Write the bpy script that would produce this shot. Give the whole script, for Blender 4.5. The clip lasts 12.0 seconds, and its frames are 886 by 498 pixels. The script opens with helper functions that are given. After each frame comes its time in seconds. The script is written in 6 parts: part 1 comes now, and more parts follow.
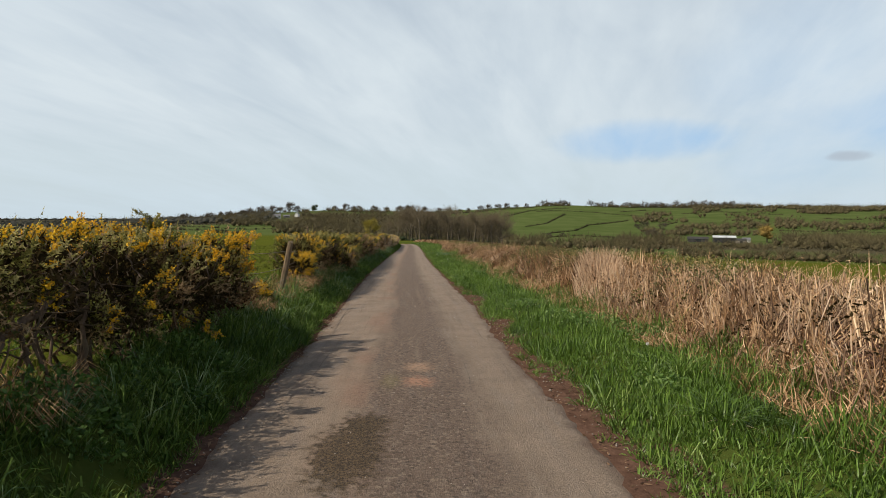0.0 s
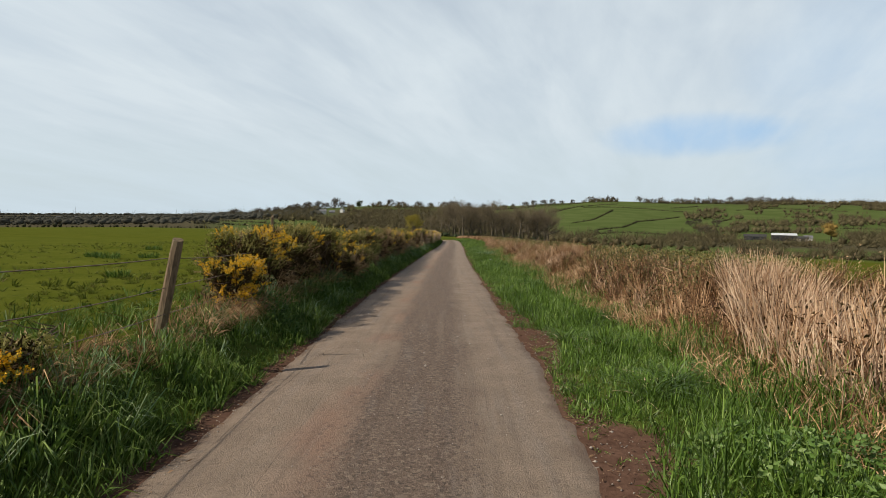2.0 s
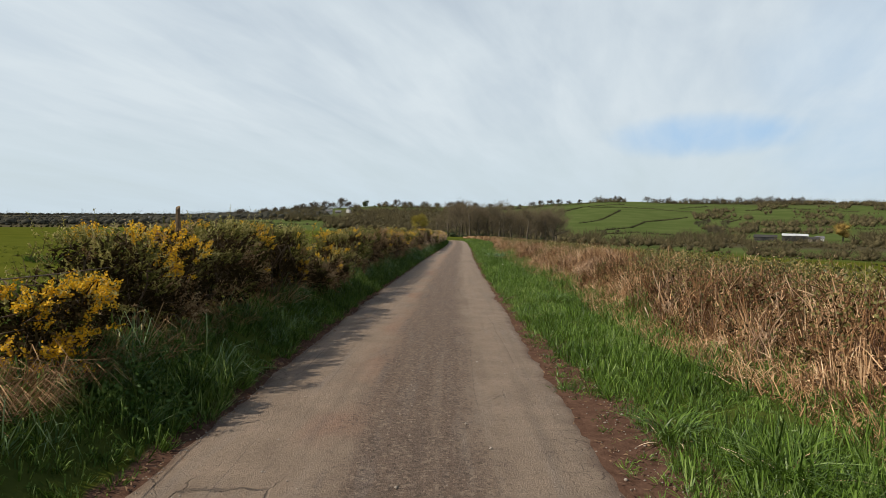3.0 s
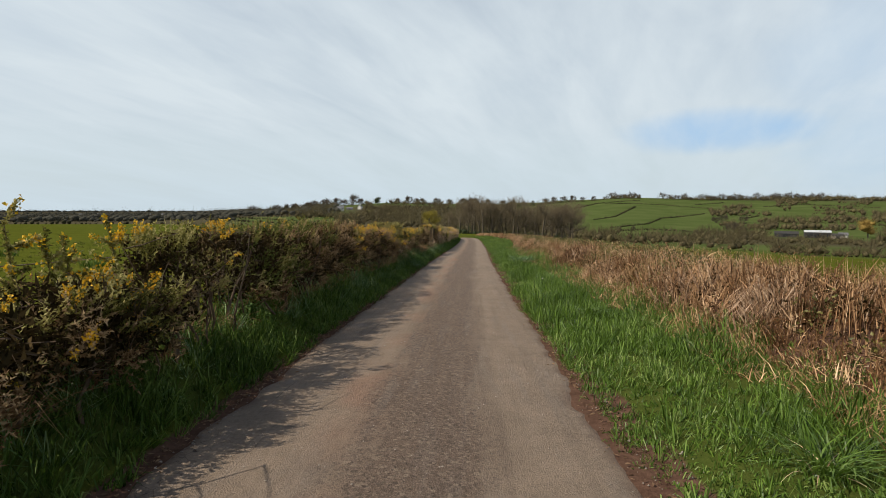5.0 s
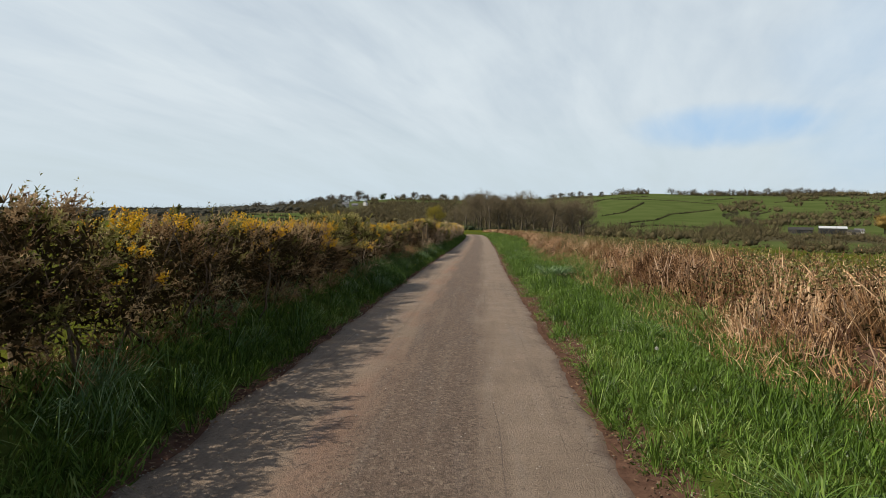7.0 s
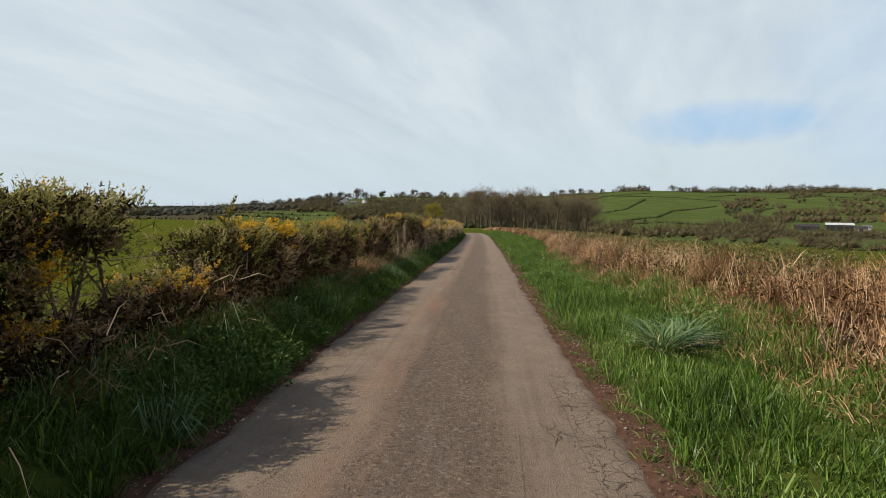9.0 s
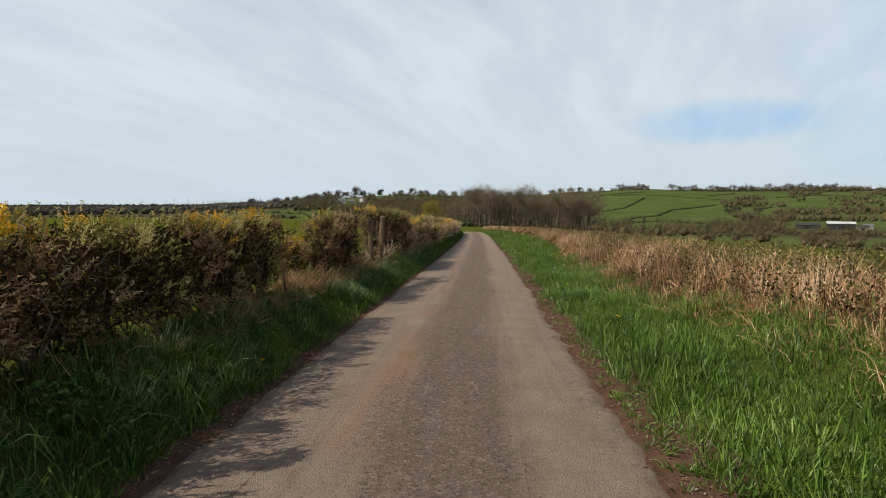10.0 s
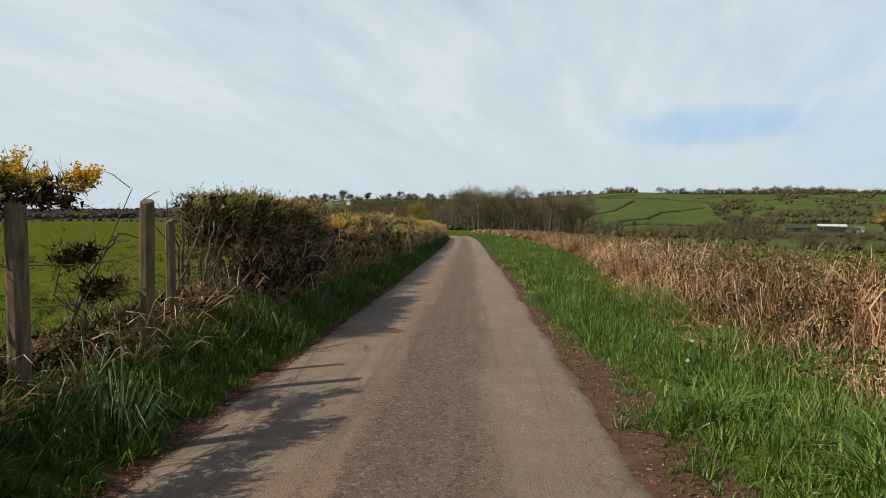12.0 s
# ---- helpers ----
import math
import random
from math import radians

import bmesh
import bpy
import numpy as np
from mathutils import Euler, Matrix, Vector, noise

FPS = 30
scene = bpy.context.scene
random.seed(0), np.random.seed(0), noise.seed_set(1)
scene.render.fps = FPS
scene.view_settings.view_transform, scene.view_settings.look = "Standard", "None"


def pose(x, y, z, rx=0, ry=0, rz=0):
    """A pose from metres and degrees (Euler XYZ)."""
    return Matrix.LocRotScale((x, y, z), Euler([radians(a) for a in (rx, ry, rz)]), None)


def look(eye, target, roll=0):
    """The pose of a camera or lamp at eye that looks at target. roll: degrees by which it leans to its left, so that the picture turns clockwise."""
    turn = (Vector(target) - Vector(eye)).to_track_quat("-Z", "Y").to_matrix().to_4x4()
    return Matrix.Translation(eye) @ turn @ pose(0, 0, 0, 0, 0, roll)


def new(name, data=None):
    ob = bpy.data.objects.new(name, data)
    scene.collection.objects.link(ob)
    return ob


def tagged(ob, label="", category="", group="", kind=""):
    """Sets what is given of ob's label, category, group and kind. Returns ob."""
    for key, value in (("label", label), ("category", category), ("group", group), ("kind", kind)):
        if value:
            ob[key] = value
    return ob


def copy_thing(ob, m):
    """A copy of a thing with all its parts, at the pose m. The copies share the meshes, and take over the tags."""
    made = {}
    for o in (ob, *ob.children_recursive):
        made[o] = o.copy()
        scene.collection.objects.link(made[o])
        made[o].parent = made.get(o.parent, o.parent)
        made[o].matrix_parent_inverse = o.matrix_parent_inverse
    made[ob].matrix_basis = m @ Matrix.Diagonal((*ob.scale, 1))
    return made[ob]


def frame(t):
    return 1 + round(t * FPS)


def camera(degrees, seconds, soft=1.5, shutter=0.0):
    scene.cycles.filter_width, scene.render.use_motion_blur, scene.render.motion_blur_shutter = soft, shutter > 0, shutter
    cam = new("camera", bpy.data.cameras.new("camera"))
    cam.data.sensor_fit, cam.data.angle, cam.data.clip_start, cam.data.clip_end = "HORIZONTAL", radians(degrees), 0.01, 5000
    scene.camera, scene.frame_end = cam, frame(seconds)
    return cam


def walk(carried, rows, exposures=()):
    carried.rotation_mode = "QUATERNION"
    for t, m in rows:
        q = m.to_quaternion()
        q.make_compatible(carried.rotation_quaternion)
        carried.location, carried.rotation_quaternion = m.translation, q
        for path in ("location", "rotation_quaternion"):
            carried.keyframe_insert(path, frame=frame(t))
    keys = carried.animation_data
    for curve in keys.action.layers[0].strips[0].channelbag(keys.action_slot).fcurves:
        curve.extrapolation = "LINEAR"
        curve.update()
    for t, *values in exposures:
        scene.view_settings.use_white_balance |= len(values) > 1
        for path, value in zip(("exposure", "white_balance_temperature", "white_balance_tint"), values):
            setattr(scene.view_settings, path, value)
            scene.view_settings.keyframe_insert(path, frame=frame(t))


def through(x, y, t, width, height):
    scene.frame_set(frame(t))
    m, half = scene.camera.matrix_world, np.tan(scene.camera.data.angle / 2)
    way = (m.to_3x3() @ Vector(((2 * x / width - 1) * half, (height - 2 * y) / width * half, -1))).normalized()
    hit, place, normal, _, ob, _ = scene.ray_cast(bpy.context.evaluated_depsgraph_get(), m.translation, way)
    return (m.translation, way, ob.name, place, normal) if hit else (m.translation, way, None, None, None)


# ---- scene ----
LENS = 75.2
ROWS = [
    (0.0, pose(0.000, -0.001, 1.426, 86.640, -0.166, -3.487)),
    (0.5, pose(0.161, 1.326, 1.394, 86.474, -0.284, -2.271)),
    (1.0, pose(0.313, 2.706, 1.340, 86.336, -0.402, -1.723)),
    (1.5, pose(0.333, 4.046, 1.287, 86.177, -0.439, -0.544)),
    (2.0, pose(0.421, 5.643, 1.202, 86.228, -0.301, 0.910)),
    (2.5, pose(0.411, 7.324, 1.150, 86.165, -0.333, 1.126)),
    (3.0, pose(0.437, 9.192, 1.073, 86.242, -0.328, 1.558)),
    (5.0, pose(0.383, 17.329, 0.755, 85.922, -0.223, 2.790)),
    (5.5, pose(0.381, 19.456, 0.648, 85.919, -0.273, 2.618)),
    (6.0, pose(0.390, 21.750, 0.563, 85.890, -0.338, 2.590)),
    (6.5, pose(0.440, 23.903, 0.484, 85.691, -0.163, 3.359)),
    (7.0, pose(0.424, 26.126, 0.403, 85.559, -0.143, 3.437)),
    (9.0, pose(0.331, 35.511, 0.056, 85.333, 0.023, 3.443)),
    (9.5, pose(0.292, 37.885, -0.059, 85.313, 0.054, 3.448)),
    (10.0, pose(0.301, 40.377, -0.179, 85.199, -0.005, 3.304)),
    (10.5, pose(0.293, 42.909, -0.294, 85.154, -0.003, 2.809)),
    (11.0, pose(0.323, 45.499, -0.412, 85.243, 0.005, 2.443)),
    (11.5, pose(0.372, 47.945, -0.533, 85.343, 0.055, 2.277)),
    (12.0, pose(0.480, 50.579, -0.613, 85.553, 0.093, 2.205)),
]
cam = camera(LENS, 12.0, soft=0.6)
walk(cam, ROWS)
scene.view_settings.exposure = 0.0

# ---- light: sun on the left and a little behind, thin cloud over a pale sky ----
SUN_ELEV, SUN_FROM = 44.0, (-0.95, -0.31)      # compass direction that the sun stands in (x, y)
sun = new("sun", bpy.data.lights.new("sun", "SUN"))
sun.data.energy, sun.data.angle, sun.data.color = 5.0, radians(0.55), (1.0, 0.91, 0.77)
_e = radians(SUN_ELEV)
sun_dir = Vector((SUN_FROM[0] * math.cos(_e), SUN_FROM[1] * math.cos(_e), math.sin(_e))).normalized()
sun.matrix_world = look((0, 0, 40), Vector((0, 0, 40)) - sun_dir)


def make_world():
    world = bpy.data.worlds.new("sky")
    scene.world = world
    world.use_nodes = True
    nt = world.node_tree
    N, L = nt.nodes, nt.links
    N.clear()
    out, bg = N.new("ShaderNodeOutputWorld"), N.new("ShaderNodeBackground")
    sky = N.new("ShaderNodeTexSky")
    sky.sky_type, sky.sun_disc = "NISHITA", False
    sky.sun_elevation = radians(SUN_ELEV)
    sky.sun_rotation = math.atan2(SUN_FROM[0], SUN_FROM[1])
    sky.air_density, sky.dust_density, sky.ozone_density = 1.0, 1.2, 1.0
    bg.inputs["Strength"].default_value = 0.1
    co = N.new("ShaderNodeTexCoord")
    # cloud sheet: direction divided by its height gives the place on a flat layer
    sep = N.new("ShaderNodeSeparateXYZ")
    L.new(co.outputs["Generated"], sep.inputs[0])
    hgt = N.new("ShaderNodeMath"); hgt.operation = "MAXIMUM"; hgt.inputs[1].default_value = 0.0
    L.new(sep.outputs["Z"], hgt.inputs[0])
    lift = N.new("ShaderNodeMath"); lift.operation = "ADD"; lift.inputs[1].default_value = 0.22
    L.new(hgt.outputs[0], lift.inputs[0])
    div = N.new("ShaderNodeVectorMath"); div.operation = "DIVIDE"
    comb = N.new("ShaderNodeCombineXYZ")
    for i in range(3):
        L.new(lift.outputs[0], comb.inputs[i])
    L.new(co.outputs["Generated"], div.inputs[0]); L.new(comb.outputs[0], div.inputs[1])

    def cloud(scale, sx, sy, rot, detail, lo, hi, off=(0, 0, 0)):
        mp = N.new("ShaderNodeMapping"); mp.vector_type = "TEXTURE"      # turned first, then drawn out along the wind
        mp.inputs["Rotation"].default_value = (0, 0, radians(rot))
        mp.inputs["Scale"].default_value = (1 / sx, 1 / sy, 1)
        mp.inputs["Location"].default_value = off
        n = N.new("ShaderNodeTexNoise")
        n.inputs["Scale"].default_value, n.inputs["Detail"].default_value = scale, detail
        n.inputs["Roughness"].default_value, n.inputs["Distortion"].default_value = 0.55, 0.4
        r = N.new("ShaderNodeMapRange")
        r.inputs["From Min"].default_value, r.inputs["From Max"].default_value = lo, hi
        L.new(div.outputs[0], mp.inputs["Vector"]); L.new(mp.outputs[0], n.inputs["Vector"]); L.new(n.outputs["Fac"], r.inputs["Value"])
        return r.outputs["Result"]
    # thin high cloud: nearly closed towards the horizon, thinning overhead
    veil = cloud(0.75, 1, 0.8, 20, 5, 0.28, 0.72, (1.5, 0.4, 0))
    streak = cloud(0.9, 2.4, 0.55, -17, 8, 0.30, 0.72, (3, 1, 0))
    wisp = cloud(2.2, 2.6, 0.8, -24, 9, 0.34, 0.70, (1, 5, 0))

    def node(op, a, b_, clamp=False):
        m = N.new("ShaderNodeMath"); m.operation, m.use_clamp = op, clamp
        for i, v in enumerate((a, b_)):
            if isinstance(v, (int, float)):
                m.inputs[i].default_value = v
            else:
                L.new(v, m.inputs[i])
        return m.outputs[0]

    def ranged(v, a, b_, c, d):
        r = N.new("ShaderNodeMapRange"); r.interpolation_type = "SMOOTHSTEP"
        for k, x in zip(("From Min", "From Max", "To Min", "To Max"), (a, b_, c, d)):
            r.inputs[k].default_value = x
        L.new(v, r.inputs["Value"])
        return r.outputs[0]

    def toward(az, el, wide, tall, rough):
        """1 in a ragged oval of the sky round a direction, 0 outside."""
        d = Vector((math.sin(radians(az)) * math.cos(radians(el)), math.cos(radians(az)) * math.cos(radians(el)), math.sin(radians(el))))
        right = Vector((math.cos(radians(az)), -math.sin(radians(az)), 0))
        up = right.cross(d)
        off = []
        for axis, size in ((right, wide), (up, tall)):
            dot = N.new("ShaderNodeVectorMath"); dot.operation = "DOT_PRODUCT"
            dot.inputs[1].default_value = axis / math.radians(size)
            L.new(co.outputs["Generated"], dot.inputs[0])
            off.append(node("SUBTRACT", dot.outputs["Value"], d.dot(axis / math.radians(size))))
        r2 = node("ADD", node("MULTIPLY", off[0], off[0]), node("MULTIPLY", off[1], off[1]))
        r2 = node("ADD", r2, node("MULTIPLY", node("SUBTRACT", rough, 0.5), 1.5))
        return ranged(r2, -0.2, 2.0, 1.0, 0.0)
    high = ranged(sep.outputs["Z"], 0.38, 0.66, 0.0, 1.0)
    cover = node("ADD", 0.84, node("MULTIPLY", node("SUBTRACT", veil, 0.5), 0.16))
    cover = node("ADD", cover, node("MULTIPLY", node("SUBTRACT", streak, 0.5), 0.36))
    cover = node("ADD", cover, node("MULTIPLY", node("SUBTRACT", wisp, 0.5), 0.16))
    cover = node("SUBTRACT", cover, node("MULTIPLY", high, 0.75), True)
    mix = N.new("ShaderNodeMix"); mix.data_type = "RGBA"
    mix.inputs["B"].default_value = (6.85, 7.65, 8.15, 1)
    L.new(cover, mix.inputs["Factor"]); L.new(sky.outputs[0], mix.inputs["A"])
    low = N.new("ShaderNodeMix"); low.data_type = "RGBA"       # bluish distance along the horizon
    low.inputs["B"].default_value = (5.9, 7.05, 7.8, 1)
    L.new(ranged(sep.outputs["Z"], 0.0, 0.16, 0.75, 0.0), low.inputs["Factor"]); L.new(mix.outputs["Result"], low.inputs["A"])
    hole = N.new("ShaderNodeMix"); hole.data_type = "RGBA"     # clear blue between the clouds
    hole.inputs["B"].default_value = (3.3, 5.6, 8.5, 1)
    gap = node("ADD", node("MULTIPLY", toward(22.0, 7.0, 6.5, 1.6, streak), 0.52), node("MULTIPLY", toward(35, 11, 8, 8, veil), 0.24))
    gap = node("ADD", gap, node("MULTIPLY", toward(44, 8, 6, 2.5, streak), 0.3))
    gap = node("MULTIPLY", gap, node("SUBTRACT", 1.25, node("MULTIPLY", wisp, 0.5)), True)
    L.new(gap, hole.inputs["Factor"]); L.new(low.outputs["Result"], hole.inputs["A"])
    small = N.new("ShaderNodeMix"); small.data_type = "RGBA"   # one small grey cloud
    small.inputs["B"].default_value = (4.4, 5.0, 5.7, 1)
    L.new(node("MULTIPLY", toward(38.6, 4.9, 1.25, 0.36, wisp), 0.75), small.inputs["Factor"]); L.new(hole.outputs["Result"], small.inputs["A"])
    L.new(small.outputs["Result"], bg.inputs["Color"]); L.new(bg.outputs[0], out.inputs["Surface"])


make_world()


# ---- materials ----
def material(name, rough=0.8, spec=0.3):
    m = bpy.data.materials.new(name)
    m.use_nodes = True
    b = m.node_tree.nodes["Principled BSDF"]
    b.inputs["Roughness"].default_value = rough
    b.inputs["Specular IOR Level"].default_value = spec
    return m, m.node_tree.nodes, m.node_tree.links, b


def ramp(N, stops):
    r = N.new("ShaderNodeValToRGB")
    e = r.color_ramp.elements
    while len(e) < len(stops):
        e.new(0.5)
    for i, (p, c) in enumerate(stops):
        e[i].position, e[i].color = p, (*c, 1)
    return r


def noise_node(N, L, vec, scale, detail=4, rough=0.55):
    n = N.new("ShaderNodeTexNoise")
    n.inputs["Scale"].default_value, n.inputs["Detail"].default_value, n.inputs["Roughness"].default_value = scale, detail, rough
    if vec is not None:
        L.new(vec, n.inputs["Vector"])
    return n.outputs["Fac"]


def mixer(N, L, fac, a, b, mode="MIX"):
    m = N.new("ShaderNodeMix"); m.data_type, m.blend_type = "RGBA", mode
    for key, v in (("Factor", fac), ("A", a), ("B", b)):
        if isinstance(v, (int, float)):
            m.inputs[key].default_value = v
        elif isinstance(v, tuple):
            m.inputs[key].default_value = (*v, 1)
        else:
            L.new(v, m.inputs[key])
    return m.outputs["Result"]


def remap(N, L, v, a, b, c=0.0, d=1.0):
    r = N.new("ShaderNodeMapRange")
    r.inputs["From Min"].default_value, r.inputs["From Max"].default_value = a, b
    r.inputs["To Min"].default_value, r.inputs["To Max"].default_value = c, d
    L.new(v, r.inputs["Value"])
    return r.outputs["Result"]


def math_node(N, L, op, a, b=None):
    m = N.new("ShaderNodeMath"); m.operation = op
    for i, v in enumerate((a, b)):
        if v is None:
            continue
        if isinstance(v, (int, float)):
            m.inputs[i].default_value = v
        else:
            L.new(v, m.inputs[i])
    return m.outputs[0]


def bump(N, L, b, h, strength, dist):
    bp = N.new("ShaderNodeBump")
    bp.inputs["Strength"].default_value, bp.inputs["Distance"].default_value = strength, dist
    L.new(h, bp.inputs["Height"]); L.new(bp.outputs[0], b.inputs["Normal"])


def leafy(name, stops, rough=0.6, spec=0.3, patch=1.2, through=0.25, shoots=False):
    """Foliage: each leaf takes its own tone, patches drift over the plant, some light passes through."""
    m, N, L, b = material(name, rough, spec)
    g = N.new("ShaderNodeNewGeometry")
    fac = math_node(N, L, "MULTIPLY_ADD", g.outputs["Random Per Island"], 0.22 if shoots else 0.62)
    n = noise_node(N, L, g.outputs["Position"], patch, 2)
    rest = remap(N, L, n, 0.3, 0.7, 0.0, 0.18 if shoots else 0.38)
    if shoots:
        own = N.new("ShaderNodeAttribute"); own.attribute_name = "tone"
        rest = math_node(N, L, "ADD", rest, math_node(N, L, "MULTIPLY", own.outputs["Fac"], 0.60))
    L.new(rest, fac.node.inputs[2])
    r = ramp(N, stops)
    L.new(fac, r.inputs["Fac"]); L.new(r.outputs[0], b.inputs["Base Color"])
    if through:
        t = N.new("ShaderNodeBsdfTranslucent")
        L.new(r.outputs[0], t.inputs["Color"])
        mx = N.new("ShaderNodeMixShader")
        mx.inputs[0].default_value = through
        L.new(b.outputs[0], mx.inputs[1]); L.new(t.outputs[0], mx.inputs[2])
        L.new(mx.outputs[0], N["Material Output"].inputs["Surface"])
    return m


def barky(name, a, b_, scale=18.0, rough=0.85):
    m, N, L, b = material(name, rough, 0.2)
    co = N.new("ShaderNodeTexCoord")
    mp = N.new("ShaderNodeMapping")
    mp.inputs["Scale"].default_value = (1, 1, 0.18)
    L.new(co.outputs["Object"], mp.inputs["Vector"])
    n = noise_node(N, L, mp.outputs[0], scale, 6, 0.65)
    big = noise_node(N, L, co.outputs["Object"], 3.0, 3)
    c = mixer(N, L, remap(N, L, n, 0.3, 0.7), a, b_)
    c = mixer(N, L, remap(N, L, big, 0.5, 0.72, 0, 0.4), c, (0.13, 0.125, 0.07))
    L.new(c, b.inputs["Base Color"])
    bump(N, L, b, n, 0.6, 0.01)
    return m


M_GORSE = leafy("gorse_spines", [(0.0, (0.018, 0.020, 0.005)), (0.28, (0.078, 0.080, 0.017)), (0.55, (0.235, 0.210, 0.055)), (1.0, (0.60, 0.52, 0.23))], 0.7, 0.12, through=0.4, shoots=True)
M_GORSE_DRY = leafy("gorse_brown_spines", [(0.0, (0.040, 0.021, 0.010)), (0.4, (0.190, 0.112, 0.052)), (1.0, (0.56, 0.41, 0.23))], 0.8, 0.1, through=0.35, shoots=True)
# Growth coloured near black, standing for shade inside bushes and the brown bank.
M_SHADE_GROWTH = leafy("shade_dark_old_growth", [(0.0, (0.014, 0.011, 0.005)), (0.6, (0.036, 0.026, 0.011)), (1.0, (0.090, 0.062, 0.030))], 1.0, 0.0, through=0.1)
M_BLOSSOM = leafy("gorse_blossom", [(0.0, (0.52, 0.25, 0.010)), (0.5, (0.76, 0.44, 0.016)), (1.0, (0.84, 0.58, 0.05))], 0.6, 0.2)
M_HAW = leafy("hedge_leaf", [(0.0, (0.034, 0.044, 0.009)), (0.5, (0.100, 0.120, 0.022)), (1.0, (0.28, 0.28, 0.07))], 0.6, 0.2, 1.2, 0.4)
M_GRASS = leafy("verge_grass_blade", [(0.0, (0.020, 0.044, 0.005)), (0.4, (0.072, 0.130, 0.014)), (0.75, (0.148, 0.240, 0.036)), (1.0, (0.34, 0.41, 0.135))], 0.42, 0.35, 0.9, 0.3)
# Verge green taken darker for the bank: hedge shade put into the colour.
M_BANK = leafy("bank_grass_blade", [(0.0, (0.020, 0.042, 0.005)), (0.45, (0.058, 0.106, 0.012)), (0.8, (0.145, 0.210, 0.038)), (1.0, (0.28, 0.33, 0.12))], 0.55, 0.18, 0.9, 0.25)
M_FIELD_GRASS = leafy("field_grass_blade", [(0.0, (0.060, 0.078, 0.010)), (0.6, (0.104, 0.122, 0.019)), (1.0, (0.24, 0.205, 0.07))], 0.8, 0.08, 0.6, 0.3)
M_DRY = leafy("dry_stalk", [(0.0, (0.055, 0.030, 0.013)), (0.3, (0.175, 0.096, 0.040)), (0.6, (0.335, 0.202, 0.096)), (0.85, (0.49, 0.330, 0.170)), (1.0, (0.68, 0.50, 0.30))], 0.7, 0.25, 0.7, 0.2)
M_DRY_BANK = leafy("dry_bank_stalk", [(0.0, (0.018, 0.010, 0.005)), (0.28, (0.135, 0.064, 0.025)), (0.55, (0.405, 0.240, 0.122)), (0.8, (0.63, 0.430, 0.255)), (1.0, (0.85, 0.66, 0.45))], 0.7, 0.2, 0.7, 0.0, shoots=True)
M_CUT = leafy("cut_stem", [(0.0, (0.060, 0.034, 0.020)), (0.4, (0.21, 0.128, 0.078)), (0.75, (0.43, 0.295, 0.190)), (1.0, (0.68, 0.52, 0.38))], 0.8, 0.15, 0.9, 0.0)
M_PALE = leafy("pale_dead_grass", [(0.0, (0.29, 0.170, 0.092)), (0.5, (0.62, 0.425, 0.27)), (1.0, (0.82, 0.64, 0.46))], 0.7, 0.25, 0.7, 0.2)
M_WEED = leafy("verge_weed_leaf", [(0.0, (0.020, 0.048, 0.008)), (0.5, (0.050, 0.100, 0.016)), (1.0, (0.13, 0.20, 0.05))], 0.55, 0.2)
M_DOCK = leafy("verge_dock_leaf", [(0.0, (0.045, 0.095, 0.016)), (0.5, (0.100, 0.175, 0.032)), (1.0, (0.26, 0.34, 0.12))], 0.5, 0.3)
M_IVY = leafy("bramble_leaf", [(0.0, (0.035, 0.042, 0.010)), (0.5, (0.105, 0.105, 0.024)), (1.0, (0.26, 0.22, 0.065))], 0.5, 0.4, 1.2, 0.25)
M_SILVER = leafy("silvery_grass_blade", [(0.0, (0.035, 0.085, 0.022)), (0.5, (0.110, 0.185, 0.060)), (1.0, (0.36, 0.44, 0.23))], 0.45, 0.35, 0.9, 0.25)
M_CLOCK = leafy("seed_down", [(0.0, (0.6, 0.58, 0.54)), (1.0, (0.75, 0.74, 0.70))], 0.8, 0.1)
M_DANDELION = leafy("dandelion_flower", [(0.0, (0.80, 0.55, 0.01)), (1.0, (0.85, 0.65, 0.03))], 0.6, 0.2)
M_TWIG = barky("gorse_wood", (0.036, 0.023, 0.015), (0.145, 0.098, 0.064))
M_POST = barky("weathered_post", (0.050, 0.034, 0.021), (0.20, 0.140, 0.082), 30)
M_BARK = barky("tree_bark", (0.05, 0.040, 0.029), (0.12, 0.098, 0.072), 6)
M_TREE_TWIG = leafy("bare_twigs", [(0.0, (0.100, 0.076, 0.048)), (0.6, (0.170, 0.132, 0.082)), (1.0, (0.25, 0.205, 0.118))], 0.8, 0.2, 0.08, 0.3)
M_TREE_BUD = leafy("budding_twigs", [(0.0, (0.15, 0.118, 0.018)), (0.6, (0.24, 0.19, 0.028)), (1.0, (0.32, 0.265, 0.04))], 0.8, 0.2, 0.08, 0.0)
M_WILLOW = leafy("golden_willow_twigs", [(0.0, (0.17, 0.110, 0.030)), (1.0, (0.34, 0.230, 0.065))], 0.8, 0.1, 0.3, 0.2)
M_EVERGREEN = leafy("evergreen_foliage", [(0.0, (0.022, 0.034, 0.014)), (1.0, (0.06, 0.075, 0.03))], 0.8, 0.2, 0.08, 0.0)
# Distance haze is in the far woods' colour: twigs lightened, the plain greyed.
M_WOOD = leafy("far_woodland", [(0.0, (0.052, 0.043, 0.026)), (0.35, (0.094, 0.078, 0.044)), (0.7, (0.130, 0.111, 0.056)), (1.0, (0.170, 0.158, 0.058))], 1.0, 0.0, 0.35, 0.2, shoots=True)
